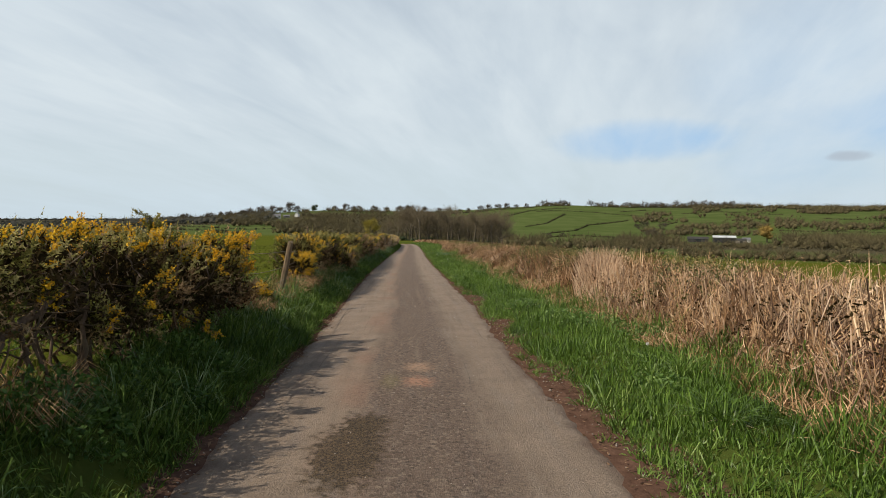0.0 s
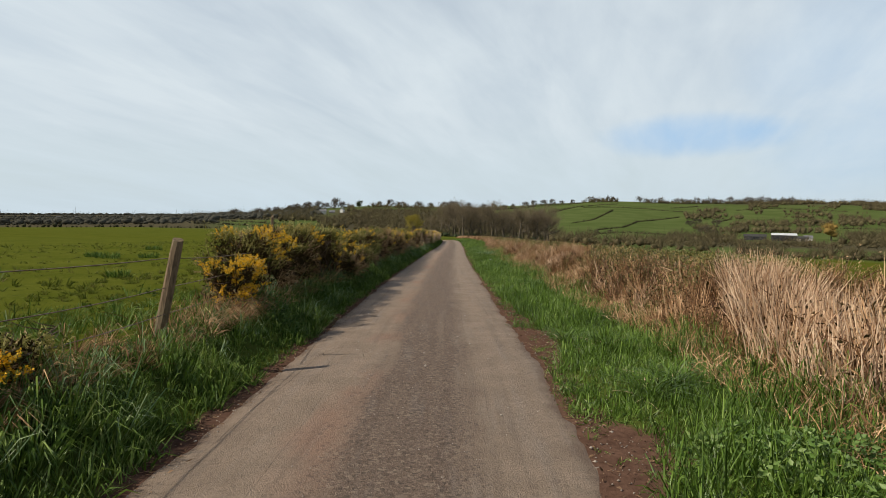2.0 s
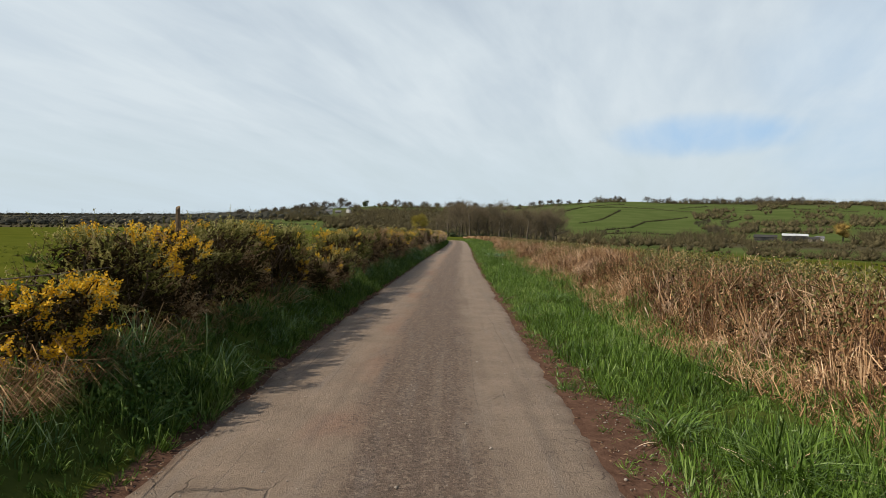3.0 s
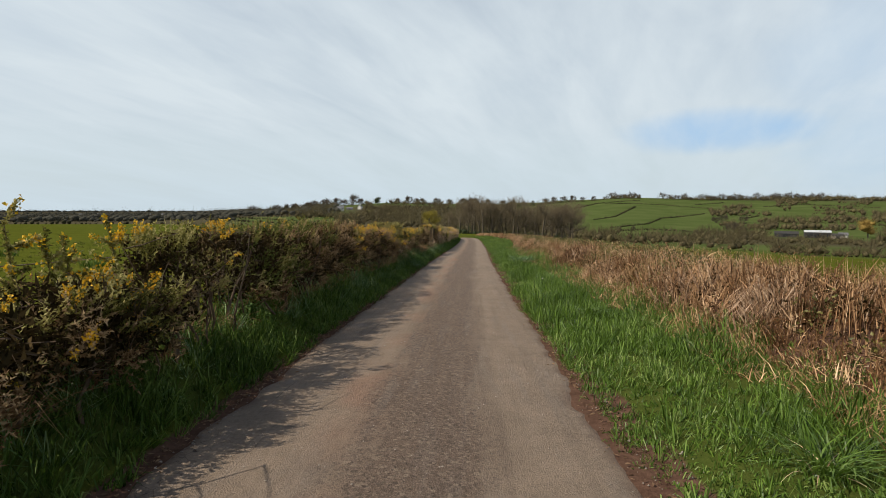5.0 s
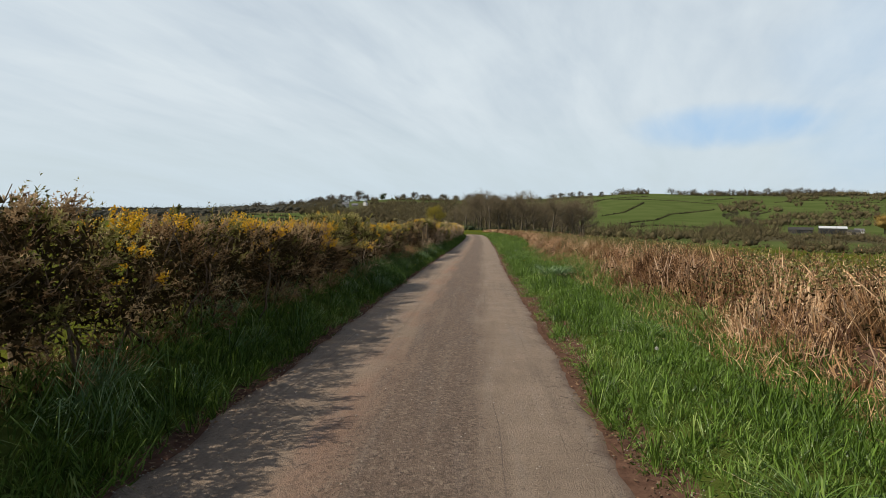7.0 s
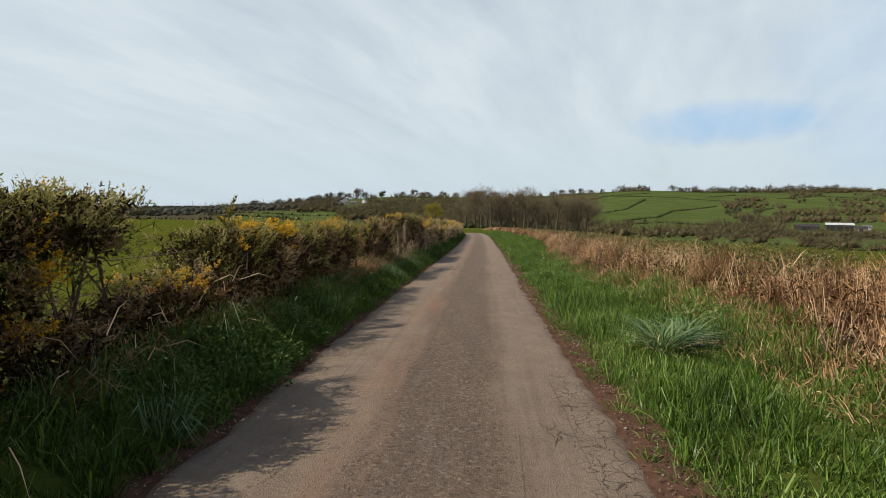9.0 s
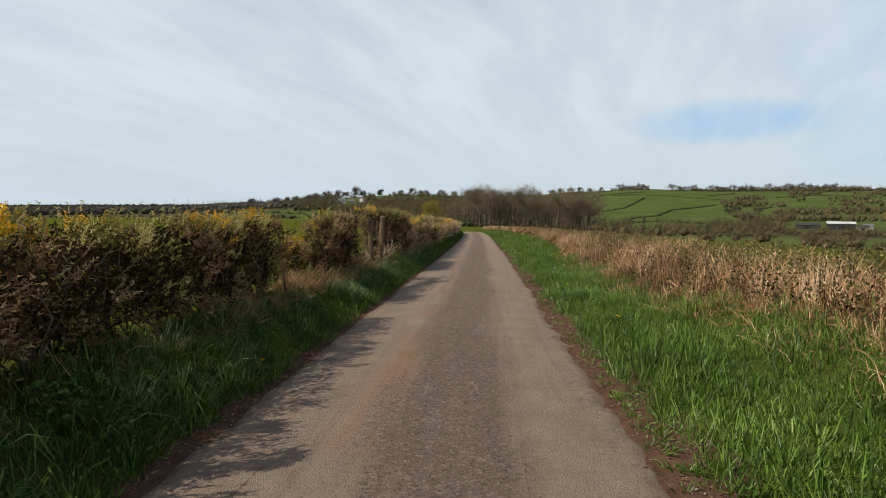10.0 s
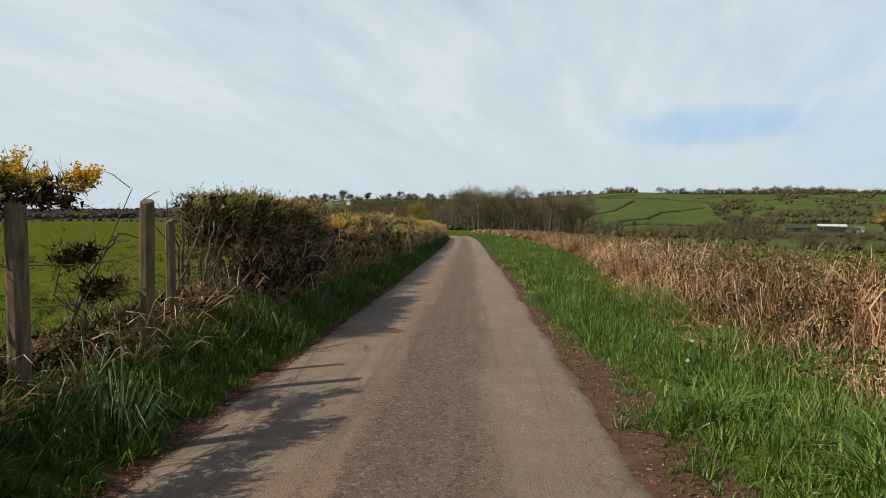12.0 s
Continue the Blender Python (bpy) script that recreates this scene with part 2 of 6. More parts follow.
M_HAZY_PLAIN = leafy("plain_woodland", [(0.0, (0.074, 0.072, 0.056)), (0.6, (0.088, 0.085, 0.067)), (1.0, (0.104, 0.100, 0.080))], 1.0, 0.0, 0.006, 0.3, shoots=True)
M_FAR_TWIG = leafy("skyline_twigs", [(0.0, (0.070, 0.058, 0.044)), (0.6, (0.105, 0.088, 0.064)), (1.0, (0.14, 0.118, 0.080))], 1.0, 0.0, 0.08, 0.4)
M_HEDGEROW = leafy("far_hedgerow", [(0.0, (0.022, 0.022, 0.012)), (0.6, (0.045, 0.042, 0.020)), (1.0, (0.085, 0.07, 0.034))], 0.9, 0.1, 0.02, 0.0)


def wire_material():
    m, N, L, b = material("rusty_wire", 0.6, 0.4)
    co = N.new("ShaderNodeTexCoord")
    n = noise_node(N, L, co.outputs["Object"], 40, 3)
    L.new(mixer(N, L, remap(N, L, n, 0.4, 0.6), (0.10, 0.085, 0.075), (0.13, 0.07, 0.045)), b.inputs["Base Color"])
    b.inputs["Metallic"].default_value = 0.5
    return m


def road_material():
    """Worn single-track tarmac: pale dusty wheel lines, a darker crown of open chippings, cracks, mud."""
    m, N, L, b = material("worn_tarmac", 0.85, 0.25)
    uv = N.new("ShaderNodeUVMap"); uv.uv_map = "lane"
    sep = N.new("ShaderNodeSeparateXYZ")
    L.new(uv.outputs[0], sep.inputs[0])
    u, v = sep.outputs["X"], sep.outputs["Y"]
    geo = N.new("ShaderNodeNewGeometry")
    P = geo.outputs["Position"]
    st = N.new("ShaderNodeMapping"); st.inputs["Scale"].default_value = (1.0, 0.10, 1.0)
    L.new(uv.outputs[0], st.inputs["Vector"])
    streak = noise_node(N, L, st.outputs[0], 5.5, 5, 0.6)
    wob = noise_node(N, L, uv.outputs[0], 0.7, 3)
    blot = noise_node(N, L, uv.outputs[0], 2.3, 5, 0.6)
    grain = noise_node(N, L, P, 80, 3, 0.75)
    grit = noise_node(N, L, P, 38, 4, 0.7)
    # crown: band of darker chippings
    uu = math_node(N, L, "ADD", u, math_node(N, L, "ADD", math_node(N, L, "MULTIPLY", math_node(N, L, "SUBTRACT", wob, 0.5), 0.5), math_node(N, L, "MULTIPLY", math_node(N, L, "SUBTRACT", streak, 0.5), 0.55)))
    band = math_node(N, L, "ABSOLUTE", math_node(N, L, "SUBTRACT", uu, 0.13))
    crown = remap(N, L, band, 0.32, 0.64, 1.0, 0.0)
    crown = math_node(N, L, "MULTIPLY", crown, remap(N, L, streak, 0.25, 0.65, 0.62, 1.0))
    base = mixer(N, L, remap(N, L, blot, 0.3, 0.7), (0.186, 0.137, 0.097), (0.252, 0.189, 0.136))
    base = mixer(N, L, crown, base, (0.112, 0.074, 0.052))
    worn = remap(N, L, crown, 0.0, 0.7, 0.40, 1.0)          # the wheel tracks are rubbed smooth and dusty
    # reddish dust beside the crown
    dust = remap(N, L, math_node(N, L, "ABSOLUTE", math_node(N, L, "ADD", uu, 0.42)), 0.05, 0.28, 1.0, 0.0)
    dust = math_node(N, L, "MULTIPLY", dust, remap(N, L, wob, 0.40, 0.60, 0.0, 0.7))
    base = mixer(N, L, dust, base, (0.235, 0.138, 0.092))
    base = mixer(N, L, remap(N, L, streak, 0.52, 0.72, 0.0, 0.45), base, (0.21, 0.175, 0.145))
    # chippings: light and dark stones
    base = mixer(N, L, math_node(N, L, "MULTIPLY", worn, remap(N, L, grain, 0.56, 0.72, 0.0, 0.42)), base, (0.39, 0.31, 0.235))
    base = mixer(N, L, math_node(N, L, "MULTIPLY", worn, remap(N, L, grain, 0.45, 0.30, 0.0, 0.6)), base, (0.040, 0.032, 0.027))
    base = mixer(N, L, math_node(N, L, "MULTIPLY", worn, remap(N, L, grit, 0.62, 0.72, 0.0, 0.6)), base, (0.055, 0.044, 0.037))
    # cracks run along the outer wheel lines
    wv = N.new("ShaderNodeTexVoronoi"); wv.feature = "DISTANCE_TO_EDGE"
    cm = N.new("ShaderNodeMapping"); cm.inputs["Scale"].default_value = (1.0, 0.32, 1.0)
    dist = N.new("ShaderNodeVectorMath"); dist.operation = "MULTIPLY_ADD"
    nn = N.new("ShaderNodeTexNoise"); nn.inputs["Scale"].default_value = 4.0; nn.inputs["Detail"].default_value = 4
    L.new(uv.outputs[0], nn.inputs["Vector"])
    L.new(nn.outputs["Color"], dist.inputs[0]); dist.inputs[1].default_value = (0.30, 0.30, 0); L.new(uv.outputs[0], dist.inputs[2])
    L.new(dist.outputs[0], cm.inputs["Vector"]); L.new(cm.outputs[0], wv.inputs["Vector"])
    wv.inputs["Scale"].default_value = 1.15
    crack = remap(N, L, wv.outputs["Distance"], 0.001, 0.005, 1.0, 0.0)
    where = remap(N, L, noise_node(N, L, uv.outputs[0], 0.55, 2), 0.63, 0.69)
    crack = math_node(N, L, "MULTIPLY", crack, math_node(N, L, "MULTIPLY", where, remap(N, L, crown, 0.0, 0.6, 0.55, 0.0)))
    base = mixer(N, L, crack, base, (0.035, 0.027, 0.022))
    # long thin joints and splits along the lane
    drift = noise_node(N, L, st.outputs[0], 1.6, 4)
    for off, seed_, wide in ((-1.14, 3.1, 0.007), (-0.93, 8.4, 0.006), (-0.70, 14.9, 0.005), (0.66, 21.3, 0.006), (1.10, 27.7, 0.007)):
        at = math_node(N, L, "ADD", u, math_node(N, L, "MULTIPLY", math_node(N, L, "SUBTRACT", drift, 0.5), 0.40))
        gapd = math_node(N, L, "ABSOLUTE", math_node(N, L, "SUBTRACT", at, off))
        cut = remap(N, L, math_node(N, L, "ADD", gapd, math_node(N, L, "MULTIPLY", math_node(N, L, "SUBTRACT", grit, 0.5), 0.02)), 0.0, wide, 1.0, 0.0)
        here = N.new("ShaderNodeTexNoise"); here.noise_dimensions = "1D"
        here.inputs["Scale"].default_value, here.inputs["Detail"].default_value = 0.23, 2
        L.new(math_node(N, L, "ADD", v, seed_ * 31.0), here.inputs["W"])
        cut = math_node(N, L, "MULTIPLY", cut, remap(N, L, here.outputs["Fac"], 0.50, 0.58, 0.0, 0.6))
        base = mixer(N, L, cut, base, (0.055, 0.042, 0.034))
    # crazed, crumbling tarmac towards the edges
    cz = N.new("ShaderNodeTexVoronoi"); cz.feature = "DISTANCE_TO_EDGE"; cz.inputs["Scale"].default_value = 8.5
    L.new(dist.outputs[0], cz.inputs["Vector"])
    rim = N.new("ShaderNodeAttribute"); rim.attribute_name = "edge"
    craze = math_node(N, L, "MULTIPLY", remap(N, L, cz.outputs["Distance"], 0.004, 0.03, 1.0, 0.0), remap(N, L, rim.outputs["Fac"], 0.52, 0.14, 0.0, 1.0))
    craze = math_node(N, L, "MULTIPLY", craze, remap(N, L, noise_node(N, L, uv.outputs[0], 0.45, 3), 0.47, 0.60, 0.0, 0.85))
    broken = math_node(N, L, "MULTIPLY", remap(N, L, math_node(N, L, "ABSOLUTE", math_node(N, L, "SUBTRACT", v, 39.4)), 1.3, 2.2, 1.0, 0.0), remap(N, L, u, 0.98, 1.16, 0.0, 1.0))
    craze = math_node(N, L, "MAXIMUM", craze, math_node(N, L, "MULTIPLY", broken, remap(N, L, cz.outputs["Distance"], 0.006, 0.045, 0.95, 0.0)))
    base = mixer(N, L, craze, base, (0.040, 0.028, 0.021))
    # brown earth washed over both edges
    edge = N.new("ShaderNodeAttribute"); edge.attribute_name = "edge"
    ed = math_node(N, L, "MULTIPLY_ADD", math_node(N, L, "SUBTRACT", blot, 0.5), 0.28)
    L.new(edge.outputs["Fac"], ed.node.inputs[2])
    base = mixer(N, L, remap(N, L, ed, 0.16, 0.02, 0.0, 0.85), base, (0.105, 0.064, 0.044))

    def spot(x, y, rx, ry, colour, amount, soft_=0.5):
        nonlocal base
        d = N.new("ShaderNodeMapping"); d.vector_type = "POINT"
        d.inputs["Location"].default_value = (-x / rx, -y / ry, 0)
        d.inputs["Scale"].default_value = (1 / rx, 1 / ry, 0)
        L.new(P, d.inputs["Vector"])
        ln = N.new("ShaderNodeVectorMath"); ln.operation = "LENGTH"
        L.new(d.outputs[0], ln.inputs[0])
        k = math_node(N, L, "ADD", ln.outputs["Value"], math_node(N, L, "MULTIPLY", math_node(N, L, "SUBTRACT", noise_node(N, L, P, 16, 5), 0.5), 2.0))
        base = mixer(N, L, remap(N, L, k, 1.0 - soft_, 1.0 + soft_ * 0.5, amount, 0.0), base, colour)
    spot(0.12, 6.15, 0.16, 0.23, (0.33, 0.205, 0.130), 0.95, 0.6)
    spot(0.11, 5.52, 0.16, 0.20, (0.34, 0.176, 0.108), 0.9, 0.6)
    spot(-0.17, 5.55, 0.10, 0.3, (0.14, 0.11, 0.05), 0.7)
    spot(-0.42, 46.0, 0.16, 1.1, (0.23, 0.120, 0.08), 0.7, 0.8)
    spot(-0.40, 46.4, 0.12, 0.25, (0.19, 0.12, 0.05), 0.6)
    chip = N.new("ShaderNodeTexVoronoi"); chip.inputs["Scale"].default_value = 85
    L.new(P, chip.inputs["Vector"])
    sepc = N.new("ShaderNodeSeparateColor"); L.new(chip.outputs["Color"], sepc.inputs[0])
    base = mixer(N, L, math_node(N, L, "MULTIPLY", remap(N, L, sepc.outputs[0], 0.72, 0.97, 0.0, 0.26), remap(N, L, crown, 0.0, 0.8, 0.25, 1.0)), base, (0.34, 0.262, 0.185))
    base = mixer(N, L, math_node(N, L, "MULTIPLY", remap(N, L, sepc.outputs[1], 0.62, 0.95, 0.0, 0.38), remap(N, L, crown, 0.0, 0.8, 0.18, 1.0)), base, (0.030, 0.024, 0.020))
    # coarser stones standing out of the binder
    big_chip = N.new("ShaderNodeTexVoronoi"); big_chip.inputs["Scale"].default_value = 42
    L.new(P, big_chip.inputs["Vector"])
    sepb = N.new("ShaderNodeSeparateColor"); L.new(big_chip.outputs["Color"], sepb.inputs[0])
    base = mixer(N, L, math_node(N, L, "MULTIPLY", remap(N, L, sepb.outputs[0], 0.80, 0.95, 0.0, 0.5), remap(N, L, crown, 0.1, 0.8, 0.10, 1.0)), base, (0.26, 0.20, 0.145))
    base = mixer(N, L, math_node(N, L, "MULTIPLY", remap(N, L, sepb.outputs[1], 0.72, 0.94, 0.0, 0.48), remap(N, L, crown, 0.1, 0.8, 0.38, 1.0)), base, (0.028, 0.021, 0.016))
    # long faint tyre lines
    ty = N.new("ShaderNodeMapping"); ty.inputs["Scale"].default_value = (1.0, 0.03, 1.0)
    L.new(uv.outputs[0], ty.inputs["Vector"])
    tyre = noise_node(N, L, ty.outputs[0], 8, 3, 0.6)
    base = mixer(N, L, remap(N, L, tyre, 0.52, 0.70, 0.0, 0.28), base, (0.085, 0.062, 0.046))
    base = mixer(N, L, remap(N, L, tyre, 0.44, 0.30, 0.0, 0.15), base, (0.27, 0.215, 0.165))
    # patch of dark dung with straw in it
    dung = mixer(N, L, remap(N, L, noise_node(N, L, P, 60, 4, 0.75), 0.42, 0.60), (0.016, 0.011, 0.006), (0.115, 0.075, 0.036))
    spot(-0.40, 3.72, 0.25, 0.62, dung, 0.92, 0.3)
    spot(-0.31, 4.26, 0.18, 0.28, dung, 0.92, 0.3)
    L.new(base, b.inputs["Base Color"])
    h = math_node(N, L, "MULTIPLY_ADD", grain, 1.0)
    L.new(math_node(N, L, "MULTIPLY", crack, -2.0), h.node.inputs[2])
    bump(N, L, b, h, 1.0, 0.016)
    return m


def ground_material():
    """Earth, short turf and pasture in one sheet: the cover of each stretch comes with the mesh."""
    m, N, L, b = material("earth_and_turf", 1.0, 0.0)
    geo = N.new("ShaderNodeNewGeometry")
    P = geo.outputs["Position"]
    soil = N.new("ShaderNodeAttribute"); soil.attribute_name = "soil"
    lush = N.new("ShaderNodeAttribute"); lush.attribute_name = "lush"
    scrub = N.new("ShaderNodeAttribute"); scrub.attribute_name = "scrub"
    big, mid, fine = noise_node(N, L, P, 0.02, 4), noise_node(N, L, P, 0.35, 5, 0.65), noise_node(N, L, P, 9, 5, 0.7)
    tuft = noise_node(N, L, P, 2.2, 5, 0.7)
    turf = mixer(N, L, remap(N, L, mid, 0.35, 0.68), (0.054, 0.066, 0.008), (0.088, 0.095, 0.014))
    turf = mixer(N, L, remap(N, L, big, 0.4, 0.65, 0, 0.6), turf, (0.072, 0.086, 0.014))
    turf = mixer(N, L, remap(N, L, tuft, 0.58, 0.72, 0, 0.55), turf, (0.04, 0.052, 0.010))
    turf = mixer(N, L, remap(N, L, fine, 0.55, 0.75, 0, 0.5), turf, (0.15, 0.14, 0.045))
    far = mixer(N, L, remap(N, L, big, 0.35, 0.65), (0.060, 0.083, 0.024), (0.082, 0.104, 0.034))
    turf = mixer(N, L, lush.outputs["Fac"], turf, far)
    turf = mixer(N, L, scrub.outputs["Fac"], turf, mixer(N, L, mid, (0.055, 0.049, 0.03), (0.085, 0.073, 0.043)))
    shade = N.new("ShaderNodeAttribute"); shade.attribute_name = "thatch"
    turf = mixer(N, L, shade.outputs["Fac"], turf, mixer(N, L, fine, (0.030, 0.050, 0.009), (0.075, 0.085, 0.02)))
    earth = mixer(N, L, remap(N, L, fine, 0.3, 0.7), (0.058, 0.032, 0.022), (0.122, 0.070, 0.048))
    s = math_node(N, L, "ADD", soil.outputs["Fac"], math_node(N, L, "MULTIPLY", math_node(N, L, "SUBTRACT", tuft, 0.5), 0.7))
    L.new(mixer(N, L, remap(N, L, s, 0.42, 0.58), turf, earth), b.inputs["Base Color"])
    bump(N, L, b, fine, 0.8, 0.03)
    return m


def plain_grain(name, a, b_, scale=6.0, rough=0.8, spec=0.25):
    m, N, L, b = material(name, rough, spec)
    co = N.new("ShaderNodeTexCoord")
    n = noise_node(N, L, co.outputs["Object"], scale, 5, 0.6)
    L.new(mixer(N, L, remap(N, L, n, 0.3, 0.7), a, b_), b.inputs["Base Color"])
    return m


M_WIRE, M_ROAD, M_GROUND = wire_material(), road_material(), ground_material()
M_RENDER = plain_grain("white_render", (0.58, 0.56, 0.52), (0.68, 0.67, 0.64), 0.6)
M_SLATE = plain_grain("grey_slate", (0.10, 0.10, 0.11), (0.17, 0.165, 0.17), 1.5)
M_SHEET = plain_grain("pale_sheet_roof", (0.42, 0.43, 0.44), (0.52, 0.53, 0.53), 0.4, 0.5)
M_SHED = plain_grain("dark_boarding", (0.035, 0.034, 0.034), (0.07, 0.068, 0.066), 0.8, 1.0, 0.0)
M_GLASS_BAY = plain_grain("dark_window_and_bay", (0.02, 0.022, 0.025), (0.035, 0.037, 0.04), 1, 0.15)
M_STONE = plain_grain("field_stone", (0.20, 0.17, 0.14), (0.34, 0.29, 0.24), 20)
M_DEADLEAF = leafy("dead_leaf", [(0.0, (0.075, 0.043, 0.026)), (1.0, (0.30, 0.19, 0.11))], 0.8, 0.2)


# ---- building tools ----


def part(name, bm, mat, parent=None, label=""):
    """A bmesh (or a finished mesh) as one object, under a thing or a part if given."""
    if isinstance(bm, bpy.types.Mesh):
        me = bm
    else:
        me = bpy.data.meshes.new(name)
        bm.to_mesh(me)
        bm.free()
    if not me.materials:
        me.materials.append(mat)
    ob = new(name, me)
    if parent is not None:
        ob.parent = parent
    if label:
        ob["label"] = label
    return ob


def mesh_of(name, verts, tris):
    """A mesh from arrays of corners and triangles."""
    verts, tris = np.asarray(verts, np.float32), np.asarray(tris, np.int32)
    me = bpy.data.meshes.new(name)
    me.vertices.add(len(verts)); me.vertices.foreach_set("co", verts.ravel())
    me.loops.add(tris.size); me.loops.foreach_set("vertex_index", tris.ravel())
    me.polygons.add(len(tris)); me.polygons.foreach_set("loop_start", np.arange(0, tris.size, 3, dtype=np.int32))
    me.update(calc_edges=True)
    return me


def toned(me, tones):
    """Give each spine of a mesh the tone of the shoot that it grows on."""
    at = me.attributes.new("tone", "FLOAT", "POINT")
    at.data.foreach_set("value", np.repeat(tones, len(me.vertices) // len(tones)).astype(np.float32))
    return me


def join(chunks):
    vs, ts, n = [], [], 0
    for v, t in chunks:
        if len(v):
            vs.append(v); ts.append(t + n); n += len(v)
    if not vs:
        return np.zeros((0, 3)), np.zeros((0, 3), int)
    return np.concatenate(vs), np.concatenate(ts)


def hashed(i, j, k):
    h = (i * 374761393 + j * 668265263 + k * 2147483647 + 1013904223) & 0xFFFFFFFF
    h = ((h ^ (h >> 13)) * 1274126177) & 0xFFFFFFFF
    return ((h ^ (h >> 16)) & 0xFFFF) / 65535.0


def vnoise(p):
    """Smooth value noise, 0 to 1, at rows of points."""
    p = np.asarray(p, float)
    f = np.floor(p).astype(np.int64)
    w = p - f
    w = w * w * (3 - 2 * w)
    out = 0
    for dx in (0, 1):
        for dy in (0, 1):
            for dz in (0, 1):
                c = hashed(f[:, 0] + dx, f[:, 1] + dy, f[:, 2] + dz)
                out = out + c * np.where(dx, w[:, 0], 1 - w[:, 0]) * np.where(dy, w[:, 1], 1 - w[:, 1]) * np.where(dz, w[:, 2], 1 - w[:, 2])
    return out


def noise2(x, y, s, seed=0):
    return vnoise(np.stack([np.ravel(x) * s + seed * 17.3, np.ravel(y) * s - seed * 5.1, np.full(np.size(x), seed * 3.7)], 1)).reshape(np.shape(x))


def unit(v):
    return v / np.maximum(np.linalg.norm(v, axis=-1, keepdims=True), 1e-9)


def any_way(n, g):
    return unit(g.normal(size=(n, 3)))


def blades(base, tip, width, g, sag=0.0):
    """Grass blades or stalks: a quad and a point, bent by sag (metres the tip drops)."""
    n = len(base)
    side = unit(np.cross(tip - base, any_way(n, g))) * np.reshape(width, (-1, 1)) * 0.5
    mid = (base + tip) * 0.5
    mid[:, 2] += np.broadcast_to(sag, n) * 0.5
    end = tip.copy(); end[:, 2] -= np.broadcast_to(sag, n) * 0.5
    v = np.stack([base - side, base + side, mid - side * 0.8, mid + side * 0.8, end], 1).reshape(-1, 3)
    i = np.arange(n)[:, None] * 5
    t = np.concatenate([i + [0, 1, 3], i + [0, 3, 2], i + [2, 3, 4]], 1).reshape(-1, 3)
    return v, t


def leaves(centre, way, length, width, g, fold=0.25):
    """Leaves as two triangles, folded along the rib."""
    n = len(centre)
    length, width = np.broadcast_to(length, n)[:, None], np.broadcast_to(width, n)[:, None]
    side = unit(np.cross(way, any_way(n, g)))
    nor = np.cross(way, side)
    v = np.stack([centre, centre + way * length * 0.45 + side * width * 0.5 + nor * width * fold, centre + way * length,
                  centre + way * length * 0.45 - side * width * 0.5 + nor * width * fold], 1).reshape(-1, 3)
    i = np.arange(n)[:, None] * 4
    return v, np.concatenate([i + [0, 1, 2], i + [0, 2, 3]], 1).reshape(-1, 3)


def spikes(base, way, length, width, g):
    n = len(base)
    side = unit(np.cross(way, any_way(n, g))) * np.reshape(np.broadcast_to(width, n), (-1, 1)) * 0.5
    v = np.stack([base - side, base + side, base + way * np.reshape(np.broadcast_to(length, n), (-1, 1))], 1).reshape(-1, 3)
    return v, np.arange(n * 3).reshape(-1, 3)


def tube(path, radii, sides=4):
    """A tapered branch along rows of points."""
    path, radii = np.asarray(path, float), np.asarray(radii, float)
    d = unit(np.gradient(path, axis=0))
    a = unit(np.cross(d, np.where(np.abs(d[:, 2:3]) > 0.9, [[1.0, 0, 0]], [[0, 0, 1.0]])))
    b = np.cross(d, a)
    ang = np.arange(sides) * 2 * np.pi / sides
    v = path[:, None] + radii[:, None, None] * (np.cos(ang)[None, :, None] * a[:, None] + np.sin(ang)[None, :, None] * b[:, None])
    v = np.concatenate([v.reshape(-1, 3), path[-1:]])
    t = []
    for i in range(len(path) - 1):
        for k in range(sides):
            p, q = i * sides + k, i * sides + (k + 1) % sides
            t += [(p, q, q + sides), (p, q + sides, p + sides)]
    last = (len(path) - 1) * sides
    t += [(last + k, last + (k + 1) % sides, len(v) - 1) for k in range(sides)]
    return v, np.array(t)


def box_bm(x0, x1, y0, y1, z0, z1, bevel=0.0):
    bm = bmesh.new()
    bmesh.ops.create_cube(bm, size=1, matrix=Matrix.LocRotScale(((x0 + x1) / 2, (y0 + y1) / 2, (z0 + z1) / 2), None, (x1 - x0, y1 - y0, z1 - z0)))
    if bevel:
        bmesh.ops.bevel(bm, geom=bm.edges[:], offset=bevel, segments=1, affect="EDGES")
    return bm


# ---- the lie of the land ----
def step(x, a, b):
    t = np.clip((np.asarray(x, float) - a) / (b - a), 0, 1)
    return t * t * (3 - 2 * t)


def smooth_knots(x, xs, ys):
    """Smooth curve through a few knots."""
    xs, ys = np.asarray(xs, float), np.asarray(ys, float)
    i = np.clip(np.searchsorted(xs, x) - 1, 0, len(xs) - 2)
    m = np.gradient(ys, xs)
    h = xs[i + 1] - xs[i]
    t = np.clip((x - xs[i]) / h, 0, 1)
    return (2 * t**3 - 3 * t**2 + 1) * ys[i] + (t**3 - 2 * t**2 + t) * h * m[i] + (-2 * t**3 + 3 * t**2) * ys[i + 1] + (t**3 - t**2) * h * m[i + 1]


